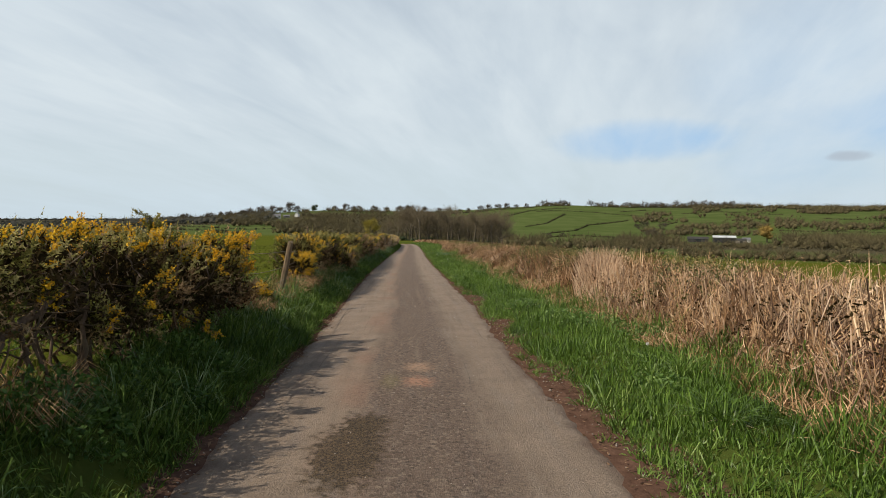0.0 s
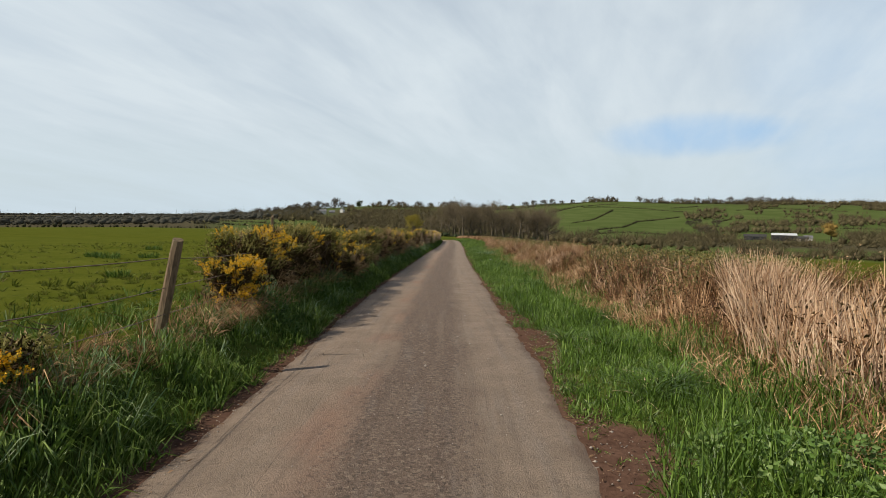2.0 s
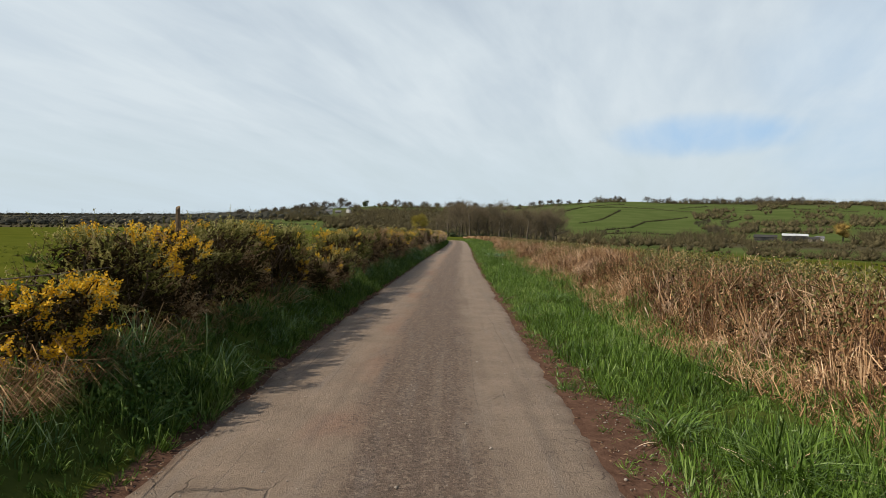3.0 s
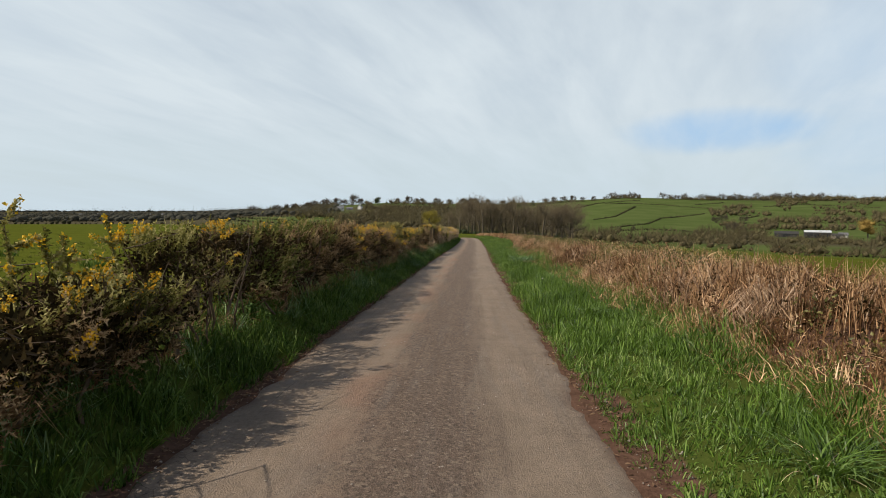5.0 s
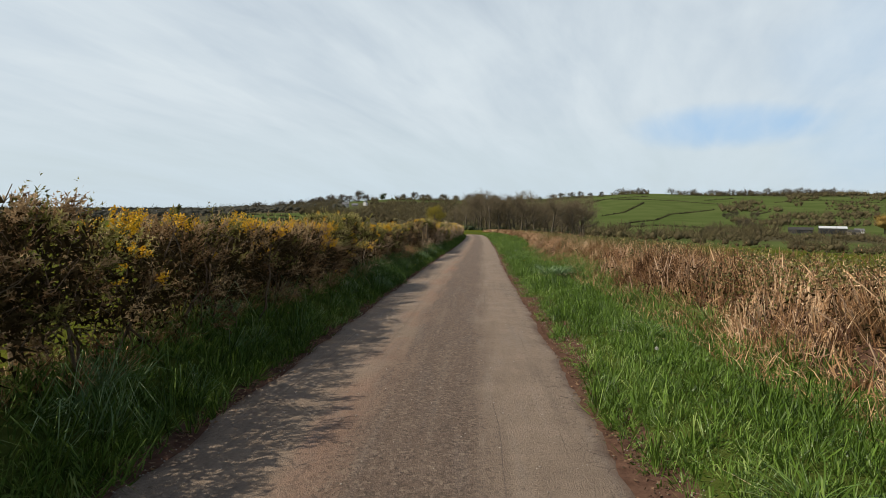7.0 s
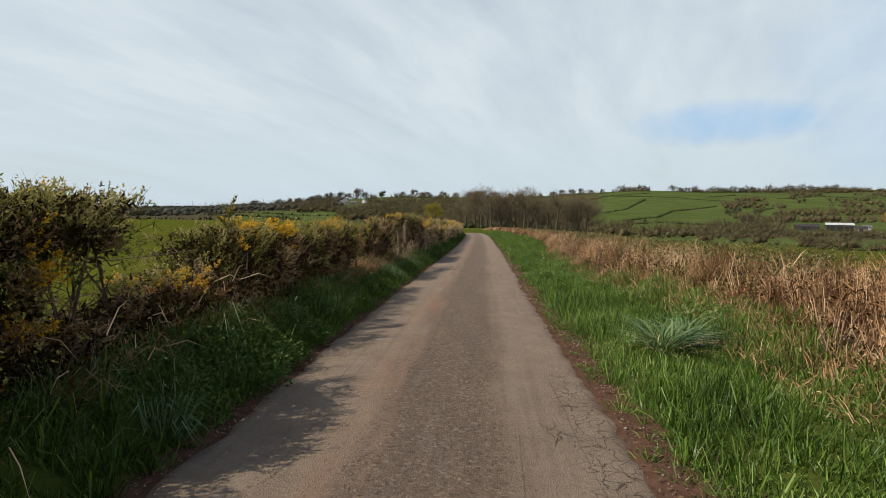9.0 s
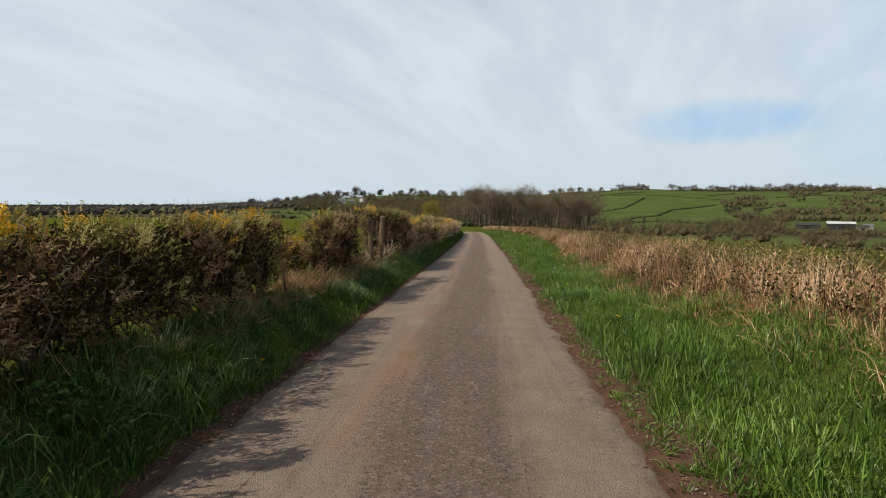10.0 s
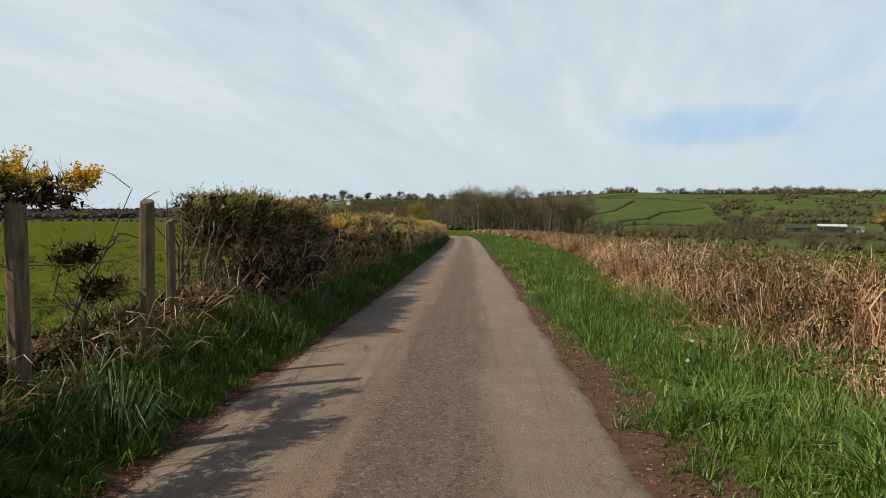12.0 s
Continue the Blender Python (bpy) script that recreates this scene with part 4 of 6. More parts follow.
for line in ([(9.4, 1234), (12.0, 1444), (15.8, 1520)], [(12.7, 1405), (18.4, 1395), (21.7, 1338)], [(11.65, 993), (13.7, 1072), (15.45, 1287)],
             [(13.2, 845), (16.5, 926), (17.7, 1060), (21.3, 1198)], [(12.3, 664), (14.2, 798), (16.8, 831), (21.0, 770)], [(20.6, 1453), (22.9, 1524)],
             [(33.6, 1015), (37.5, 1006), (44.1, 1009)], [(37.0, 1306), (45.1, 1240)], [(26, 1420), (29, 1500), (34, 1420)], [(22.6, 960), (24.6, 1000)], [(24.4, 1100), (25.6, 1180)]):
    hedgerow(line, 4.2, gap=1.3)
for line in ([(-24, 560), (-18.1, 454), (-15.6, 430)], [(-22, 640), (-17.7, 560), (-15.2, 540), (-13, 560)], [(-20, 680), (-13.1, 649)], [(-19, 420), (-16.2, 390)], [(-60, 300), (-40, 310), (-26, 330), (-21, 360)]):
    hedgerow(line, 3.6, gap=2.2)
hedgerow([(2.0, 1180), (5.0, 1390), (8.0, 1530), (12.6, 1625)], 6.0, gap=2.2, label="hedge with small trees along the ridge")
hedgerow([(26.0, 332), (30.5, 350), (34, 364), (44, 380)], 2.2, gap=1.2)
hedgerow([(-1.6, 246), (4, 245), (9.0, 247)], 3.4, M_EVERGREEN, gap=0.5, label="dark clipped hedge under the copse trees")


def far_tree(seed, height, wide, mat, label, spots, low=0.22, per=900, shape="bare"):
    """Skyline trees: one built, the rest copied. spots: (angle, distance, scale)."""
    g = np.random.default_rng(seed)
    top = new("tree")
    if shape == "bare":
        wood, crown = bare_tree(seed, height, wide / height * 0.56, per * 2, low * 0.7, 0.015)
    else:
        wood = tube(np.linspace([0, 0, -0.5], [g.normal() * 0.3, g.normal() * 0.3, height * 0.8], 5), np.linspace(height * 0.03, height * 0.008, 5), 5)
        k = 12
        f = np.linspace(0.08, 0.86, k) if shape == "cone" else g.uniform(0.15, 0.62, k)
        a = g.uniform(0, 6.283, k)
        out = wide * (0.20 * (1 - f) if shape == "cone" else g.uniform(0.0, 0.28, k))
        lobes = np.stack([np.cos(a) * out, np.sin(a) * out, height * f], 1)
        big = wide * (0.34 * (1.1 - f) if shape == "cone" else g.uniform(0.20, 0.32, k))
        crown = clump_cloud(lobes, big, g, per // k, 1.0, 0.85)[:2]
    part("trunk", mesh_of("trunk", *wood), M_BARK, top)
    part("crown", mesh_of("crown", *crown), mat, top)
    tagged(top, label, "tree", "skyline trees")
    for k, (a, r, s) in enumerate(spots):
        x, y = polar(a, r)
        if shape == "bare":
            a += 0.28 * math.sin(k * 12.99 + seed)
            s *= 0.95 + 0.55 * math.sin(k * 7.23 + seed) ** 2
            x, y = polar(a, r)
        m = Matrix.LocRotScale((x, y, float(ground_z(x, y)) - (0.22 * height * s if shape == "bare" else 0.6)), Euler((0, 0, a * 3.1 + k)), (s * 1.1, s * 1.1, s))
        if k == 0:
            top.matrix_world = m
        else:
            copy_thing(top, m @ Matrix.Diagonal([1 / v for v in top.scale] + [1]))


BARE = "bare round-crowned tree on the skyline"
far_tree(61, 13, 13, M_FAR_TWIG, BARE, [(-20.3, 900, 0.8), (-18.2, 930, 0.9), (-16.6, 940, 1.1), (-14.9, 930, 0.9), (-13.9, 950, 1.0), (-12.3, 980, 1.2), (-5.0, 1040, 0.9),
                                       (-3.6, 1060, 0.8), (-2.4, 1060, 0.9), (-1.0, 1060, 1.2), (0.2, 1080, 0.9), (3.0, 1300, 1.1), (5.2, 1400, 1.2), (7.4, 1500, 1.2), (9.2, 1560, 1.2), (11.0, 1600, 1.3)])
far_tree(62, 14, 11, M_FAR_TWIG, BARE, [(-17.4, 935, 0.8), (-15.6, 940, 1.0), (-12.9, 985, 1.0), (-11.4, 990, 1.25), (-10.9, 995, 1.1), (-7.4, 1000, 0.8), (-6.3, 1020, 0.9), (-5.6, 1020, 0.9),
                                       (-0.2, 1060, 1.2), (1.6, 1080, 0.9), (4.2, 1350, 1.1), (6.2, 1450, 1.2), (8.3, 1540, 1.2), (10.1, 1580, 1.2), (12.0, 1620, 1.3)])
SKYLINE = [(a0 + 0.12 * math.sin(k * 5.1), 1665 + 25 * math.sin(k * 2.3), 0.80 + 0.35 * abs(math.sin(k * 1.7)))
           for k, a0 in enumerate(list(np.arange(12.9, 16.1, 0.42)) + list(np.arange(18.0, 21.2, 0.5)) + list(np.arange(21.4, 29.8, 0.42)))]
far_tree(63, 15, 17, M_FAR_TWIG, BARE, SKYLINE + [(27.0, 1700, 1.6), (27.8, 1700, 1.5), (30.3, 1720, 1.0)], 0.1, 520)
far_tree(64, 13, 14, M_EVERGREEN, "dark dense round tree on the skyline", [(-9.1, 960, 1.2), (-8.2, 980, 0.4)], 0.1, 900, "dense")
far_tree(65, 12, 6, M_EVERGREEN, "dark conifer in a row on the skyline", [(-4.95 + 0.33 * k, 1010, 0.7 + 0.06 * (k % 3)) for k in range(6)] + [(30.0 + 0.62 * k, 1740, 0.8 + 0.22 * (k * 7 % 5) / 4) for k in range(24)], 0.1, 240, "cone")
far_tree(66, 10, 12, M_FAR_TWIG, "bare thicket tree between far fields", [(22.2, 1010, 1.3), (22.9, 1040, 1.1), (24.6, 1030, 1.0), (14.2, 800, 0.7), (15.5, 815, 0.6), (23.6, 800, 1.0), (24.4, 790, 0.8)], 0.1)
far_tree(67, 13, 13, M_WILLOW, "golden willow beside the farm buildings", [(32.9, 680, 1.75), (36.6, 650, 0.5), (25.0, 705, 0.5)], 0.05, 1500, "dense")


# ---- buildings far off ----
def gable_house(name, label, az, r, turn, length, depth, eaves, ridge, wall_mat, roof_mat, dark_panels=(), chimney=False, group=""):
    """A small building: walls, pitched roof with overhang, openings."""
    top = new(name)
    bm = bmesh.new()
    a, b = length / 2, depth / 2
    v = [bm.verts.new(p) for p in ((-a, -b, -1), (a, -b, -1), (a, b, -1), (-a, b, -1), (-a, -b, eaves), (a, -b, eaves), (a, b, eaves), (-a, b, eaves), (-a, 0, ridge), (a, 0, ridge))]
    for f in ((0, 1, 5, 4), (2, 3, 7, 6), (1, 2, 6, 9, 5), (3, 0, 4, 8, 7)):
        bm.faces.new([v[i] for i in f])
    part("wall", bm, wall_mat, top)
    bm = bmesh.new()
    o, t = 0.4, 0.25
    for s in (-1, 1):
        k = (ridge - eaves) / b
        q = [(-a - o, s * (b + o), eaves - o * k), (a + o, s * (b + o), eaves - o * k), (a + o, 0, ridge), (-a - o, 0, ridge)]
        lo = [bm.verts.new((x, y, z + 0.02)) for x, y, z in q]
        hi = [bm.verts.new((x, y, z + 0.02 + t)) for x, y, z in q]
        for f in ((0, 1, 2, 3),):
            bm.faces.new([lo[i] for i in f]); bm.faces.new([hi[i] for i in f])
        for i in range(4):
            bm.faces.new((lo[i], lo[(i + 1) % 4], hi[(i + 1) % 4], hi[i]))
    roof = part("roof", bm, roof_mat, top)
    if chimney:
        part("chimney", box_bm(a - 1.2, a - 0.4, -0.4, 0.4, ridge - 0.3, ridge + 1.3, 0.05), wall_mat, roof)
    # dark panels: house windows, and the shade of the barns' open bays painted on
    for x, z, w, h in dark_panels:
        part("window_or_bay", box_bm(x - w / 2, x + w / 2, -b - 0.06, -b - 0.01, z, z + h), M_GLASS_BAY, top)
    x, y = polar(az, r)
    top.matrix_world = Matrix.LocRotScale((x, y, float(ground_z(x, y))), Euler((0, 0, radians(turn))), None)
    return tagged(top, label, "house" if wall_mat is M_RENDER else "barn", group)


WIN = [(-2.6, 0.9, 1.0, 1.2), (0, 0.9, 1.0, 1.2), (2.6, 0.9, 1.0, 1.2), (-2.6, 2.8, 1.0, 1.0), (2.6, 2.8, 1.0, 1.0)]
gable_house("farmhouse", "white rendered farmhouse with a slate roof on the ridge", -12.55, 800, 12, 8.5, 6, 4.2, 6.4, M_RENDER, M_SLATE, WIN, True)
gable_house("farmhouse", "small white gabled cottage among bare trees", -10.72, 830, 80, 6, 5, 3.8, 6.0, M_RENDER, M_SLATE, WIN[:3], True)
gable_house("barn", "low slate-roofed outbuilding beside the farmhouse", -11.7, 820, 8, 8, 5, 2.2, 3.8, M_STONE, M_SLATE, WIN[1:2])
gable_house("barn", "dark open-sided cattle barn with a pale sheet roof", 29.55, 660, -26, 21, 13, 5.4, 7.0, M_SHED, M_SHEET, [(-6.6, -0.5, 5.4, 4.6), (0, -0.5, 5.4, 4.6), (6.6, -0.5, 5.4, 4.6)])
gable_house("barn", "dark low shed beside the cattle barn", 27.4, 668, -26, 20, 11, 3.6, 5.6, M_SHED, M_SHED, [(0, 0, 6, 3)])
gable_house("barn", "grey lean-to shed by the cattle barn", 30.9, 652, -26, 9, 8, 3, 4.6, M_STONE, M_SHED, [(0, 0, 3, 2.4)])
gable_house("farmhouse", "white cottage by the farm lane", 31.3, 668, -20, 7, 5, 3, 5, M_RENDER, M_SLATE, WIN[1:2])
for az, r, t in ((-34.5, 1330, 20), (-33.2, 1330, 10), (-29.4, 1300, 14), (-28.3, 1310, 30)):
    gable_house("farmhouse", "tiny white house on the distant plain", az, r, t, 6.5, 4.5, 2.4, 4.6, M_RENDER, M_SLATE, WIN[1:2])


# ---- hedge bank along the field side: gorse bushes ----
def stuff(ob):
    ob["kind"] = "stuff"
    return ob


def gorse_bush(y0, y1, top, seed, x0=-1.85, x1=-0.70, flower=0.4, bare=0.35, dry=0.3, dense=1.0, floor=None, stems=11, leaf=0.0, label="", size=1.0, straw=0, tips=1.0):
    """One gorse bush of the hedge: woody stems, spiny shoots, blossom; clipped, with a lumpy outline."""
    g = np.random.default_rng(seed)
    yc = (y0 + y1) / 2
    fore = 0.26 * float(step(yc, 17, 20) * (1 - step(yc, 34, 38)))
    x0, x1 = x0 + fore, x1 + fore
    x0, x1 = x0 + float(edge_left(yc)), x1 + float(edge_left(yc))      # given from the edge of the tarmac
    xc = (x0 + x1) / 2
    zg = float(ground_z(xc, yc))
    road = float(road_z(yc))
    z0 = zg + 0.02 if floor is None else road + floor
    z1 = road + top
    half = np.array([(x1 - x0) / 2, (y1 - y0) / 2 + 0.12, (z1 - z0) / 2])
    centre = np.array([xc, yc, (z0 + z1) / 2])
    area = 2 * (half[1] * half[2] * 4 + half[0] * half[1] * 2)

    def shell(count, deep):
        u = g.uniform(-1, 1, (count, 3))
        p = u / (np.sum(np.abs(u) ** 5, 1, keepdims=True)) ** (1 / 5)
        lump = vnoise(p * half * 3.1 + seed * 7.7) * 0.55 + vnoise(p * half * 7 + seed * 3.1) * 0.45
        rad = (0.54 + 0.74 * lump) * (1 - deep * np.abs(g.normal(size=count)))
        return p, p * rad[:, None] * half + centre
    # sprays: shoots gathered on one branch end, with hollows between the sprays
    n = int(17 * area * dense / size**1.5)
    p, at = shell(n, 0.10)
    low = (at[:, 2] - z0) / (z1 - z0)
    keep = ~((p[:, 0] < -0.75) & (np.abs(p[:, 2]) < 0.8) & (g.random(n) < 0.72))
    keep &= (low > bare * (0.5 + 1.0 * vnoise(at * 2.3 + seed))) | (g.random(n) < 0.25)
    keep &= vnoise(at * 4.0 + 31 + seed) > 0.20
    keep &= at[:, 2] > ground_z(at[:, 0], at[:, 1]) + 0.05
    p, at = p[keep], at[keep]
    own = np.clip(g.normal(0.52, 0.26, len(at)), 0, 1)
    shoots = 12
    p, at, own = np.repeat(p, shoots, 0), np.repeat(at, shoots, 0), np.repeat(own, shoots)
    n = len(at)
    at = at - unit(p) * 0.05 * size + g.normal(size=(n, 3)) * 0.045 * size
    crop = z1 - 0.20 + 0.10 * vnoise(np.column_stack([at[:, :2] * 2.5, 0 * at[:, 0] + seed])) + 0.03 * g.normal(size=n)
    at[:, 2] = np.minimum(at[:, 2], crop)
    way = unit(unit(p * [1.2, 0.5, 0.9]) * 0.75 + any_way(n, g) * 0.60 + [0.05, 0, 0.55])
    long = g.uniform(0.09, 0.19, n) * size
    # unclipped new shoots along the top
    k = extra = int((y1 - y0) * 11 * tips / size)
    at = np.concatenate([at, np.column_stack([g.uniform(x0 + 0.15, x1 - 0.1, k), g.uniform(y0, y1, k), z1 - g.uniform(0.14, 0.30, k)])])
    way = np.concatenate([way, unit(any_way(k, g) * 0.35 + [0.15, 0, 1])])
    long = np.concatenate([long, g.uniform(0.16, 0.36, k) * min(size, 1.3)])
    own = np.concatenate([own, g.uniform(0.3, 0.9, k)])
    n = len(at)
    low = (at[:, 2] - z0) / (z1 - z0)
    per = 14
    # light on top and shade low in the bush go into the tone
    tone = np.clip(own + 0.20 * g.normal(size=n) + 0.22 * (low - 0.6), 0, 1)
    f = g.uniform(0.05, 1.0, (n, per))
    base = (at[:, None] + way[:, None] * (long[:, None] * f)[..., None]).reshape(-1, 3)
    sw = unit(np.repeat(way, per, 0) * 0.62 + any_way(n * per, g) * 0.8)
    tones = np.clip(np.repeat(tone, per) + 0.45 * (f.ravel() - 0.6), 0, 1)      # new growth at the tips is paler, with sunlit tips painted in
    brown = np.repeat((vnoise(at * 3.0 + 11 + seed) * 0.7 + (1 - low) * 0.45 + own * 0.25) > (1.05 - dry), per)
    lens = g.uniform(0.018, 0.040, n * per) * size
    thing = new("gorse_bush")
    k = 0
    if leaf:
        k = int((~brown).sum() * leaf)
        lv = leaves(base[~brown][:k], sw[~brown][:k], 0.026 * size, 0.019 * size, g)
        part("leaves", mesh_of("leaves", *lv), M_HAW, thing, "small fresh green hedge leaves")
    if (~brown).any():
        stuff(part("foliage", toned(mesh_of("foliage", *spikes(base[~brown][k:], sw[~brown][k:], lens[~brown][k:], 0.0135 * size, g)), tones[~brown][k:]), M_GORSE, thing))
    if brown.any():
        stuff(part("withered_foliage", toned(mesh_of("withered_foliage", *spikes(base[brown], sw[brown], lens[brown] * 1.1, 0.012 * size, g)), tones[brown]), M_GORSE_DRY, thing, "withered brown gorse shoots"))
    # old growth packed inside the bush, near black to paint its hollows' shade
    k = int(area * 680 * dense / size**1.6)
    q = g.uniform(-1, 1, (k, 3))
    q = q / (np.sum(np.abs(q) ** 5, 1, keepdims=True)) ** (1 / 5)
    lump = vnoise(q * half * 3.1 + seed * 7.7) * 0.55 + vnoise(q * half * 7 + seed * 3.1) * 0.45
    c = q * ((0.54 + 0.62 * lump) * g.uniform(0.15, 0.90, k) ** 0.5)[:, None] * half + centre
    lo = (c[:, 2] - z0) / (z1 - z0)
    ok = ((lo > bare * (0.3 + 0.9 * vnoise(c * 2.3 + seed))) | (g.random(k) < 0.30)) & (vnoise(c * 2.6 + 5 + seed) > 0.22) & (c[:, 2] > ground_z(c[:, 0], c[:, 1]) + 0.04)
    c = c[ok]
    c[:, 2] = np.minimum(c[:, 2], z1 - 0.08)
    stuff(part("inner_growth", mesh_of("inner_growth", *spikes(c, any_way(len(c), g), g.uniform(0.05, 0.11, len(c)) * size, 0.028 * size, g)), M_SHADE_GROWTH, thing, "old growth inside the bush, darkened for its inner shade"))
    # blossom in patches near the outer, upper shoots
    if flower > 0:
        fl = (vnoise(at * 2.4 + 57 + seed * 1.3) * 0.85 + vnoise(at * 6.5 + 23 + seed) * 0.22 + low * 0.46 + 0.10 * g.random(n)) > (1.29 - 0.34 * flower)
        fl &= (g.random(n) < 0.85) & (np.arange(n) < n - extra)
        m = int(fl.sum())
        if m:
            k = 22
            c = (at[fl][:, None] + way[fl][:, None] * (long[fl][:, None] * g.uniform(0.5, 1.05, (m, k)))[..., None]).reshape(-1, 3) + g.normal(size=(m * k, 3)) * 0.011
            wy = unit(np.repeat(way[fl], k, 0) * 0.5 + any_way(m * k, g))
            stuff(part("blossom", mesh_of("blossom", *leaves(c, wy, 0.021 * size, 0.018 * size, g, 0.35)), M_BLOSSOM, thing, "yellow gorse flowers"))
    # stems and twigs
    wood = []
    count = max(2, int((y1 - y0) * stems))
    for _ in range(count):
        b = np.array([xc + g.uniform(-0.45, 0.45) * (x1 - x0) * 0.8, g.uniform(y0, y1), 0.0])
        b[2] = float(ground_z(b[0], b[1])) - 0.03
        tip = np.array([xc + g.uniform(-0.5, 0.5) * (x1 - x0), b[1] + g.normal() * 0.3, z1 - g.uniform(0.10, 0.45) * (z1 - z0)])
        pts = np.linspace(b, tip, 6) + g.normal(size=(6, 3)) * 0.045 * np.array([1, 1, 0.4])
        pts[0] = b
        r = g.uniform(0.008, 0.022)
        wood.append(tube(pts, np.linspace(r, r * 0.3, 6), 4))
        for k in range(3):
            s = pts[g.integers(2, 6)]
            e = s + unit(g.normal(size=3) + [0, 0, 0.5]) * g.uniform(0.15, 0.4)
            e = np.clip(e, centre - half, centre + half)
            q = np.linspace(s, e, 4) + g.normal(size=(4, 3)) * 0.015
            wood.append(tube(q, np.linspace(r * 0.4, 0.0025, 4), 3))
    m = int(area * 60 * dense)
    u = g.uniform(-0.9, 0.9, (m, 3)) * half * [1, 1, 0.8] + centre
    u = u[u[:, 2] > ground_z(u[:, 0], u[:, 1])]
    wood.append(spikes(u, unit(any_way(len(u), g) + [0, 0, 0.3]), g.uniform(0.1, 0.28, len(u)), 0.008, g))
    stuff(part("woody_growth", mesh_of("woody_growth", *join(wood)), M_TWIG, thing))
    if straw:                                    # dead grass and pale bare shoots caught in the face of the bush
        u = g.uniform(-1, 1, (int(area * straw), 3)) * half + centre
        u[:, 0] = x1 + g.normal(size=len(u)) * 0.12
        u = u[u[:, 2] > ground_z(u[:, 0], u[:, 1])]
        stuff(part("straw", mesh_of("straw", *blades(u, u + unit(any_way(len(u), g) + [0.3, 0, 0.5]) * g.uniform(0.12, 0.4, (len(u), 1)), 0.009 * size, g, 0.08)), M_PALE, thing, "bleached dead stalks caught in the bush"))
    return tagged(thing, label or "clipped gorse bush with yellow blossom in the hedge", "bush", "gorse hedge")


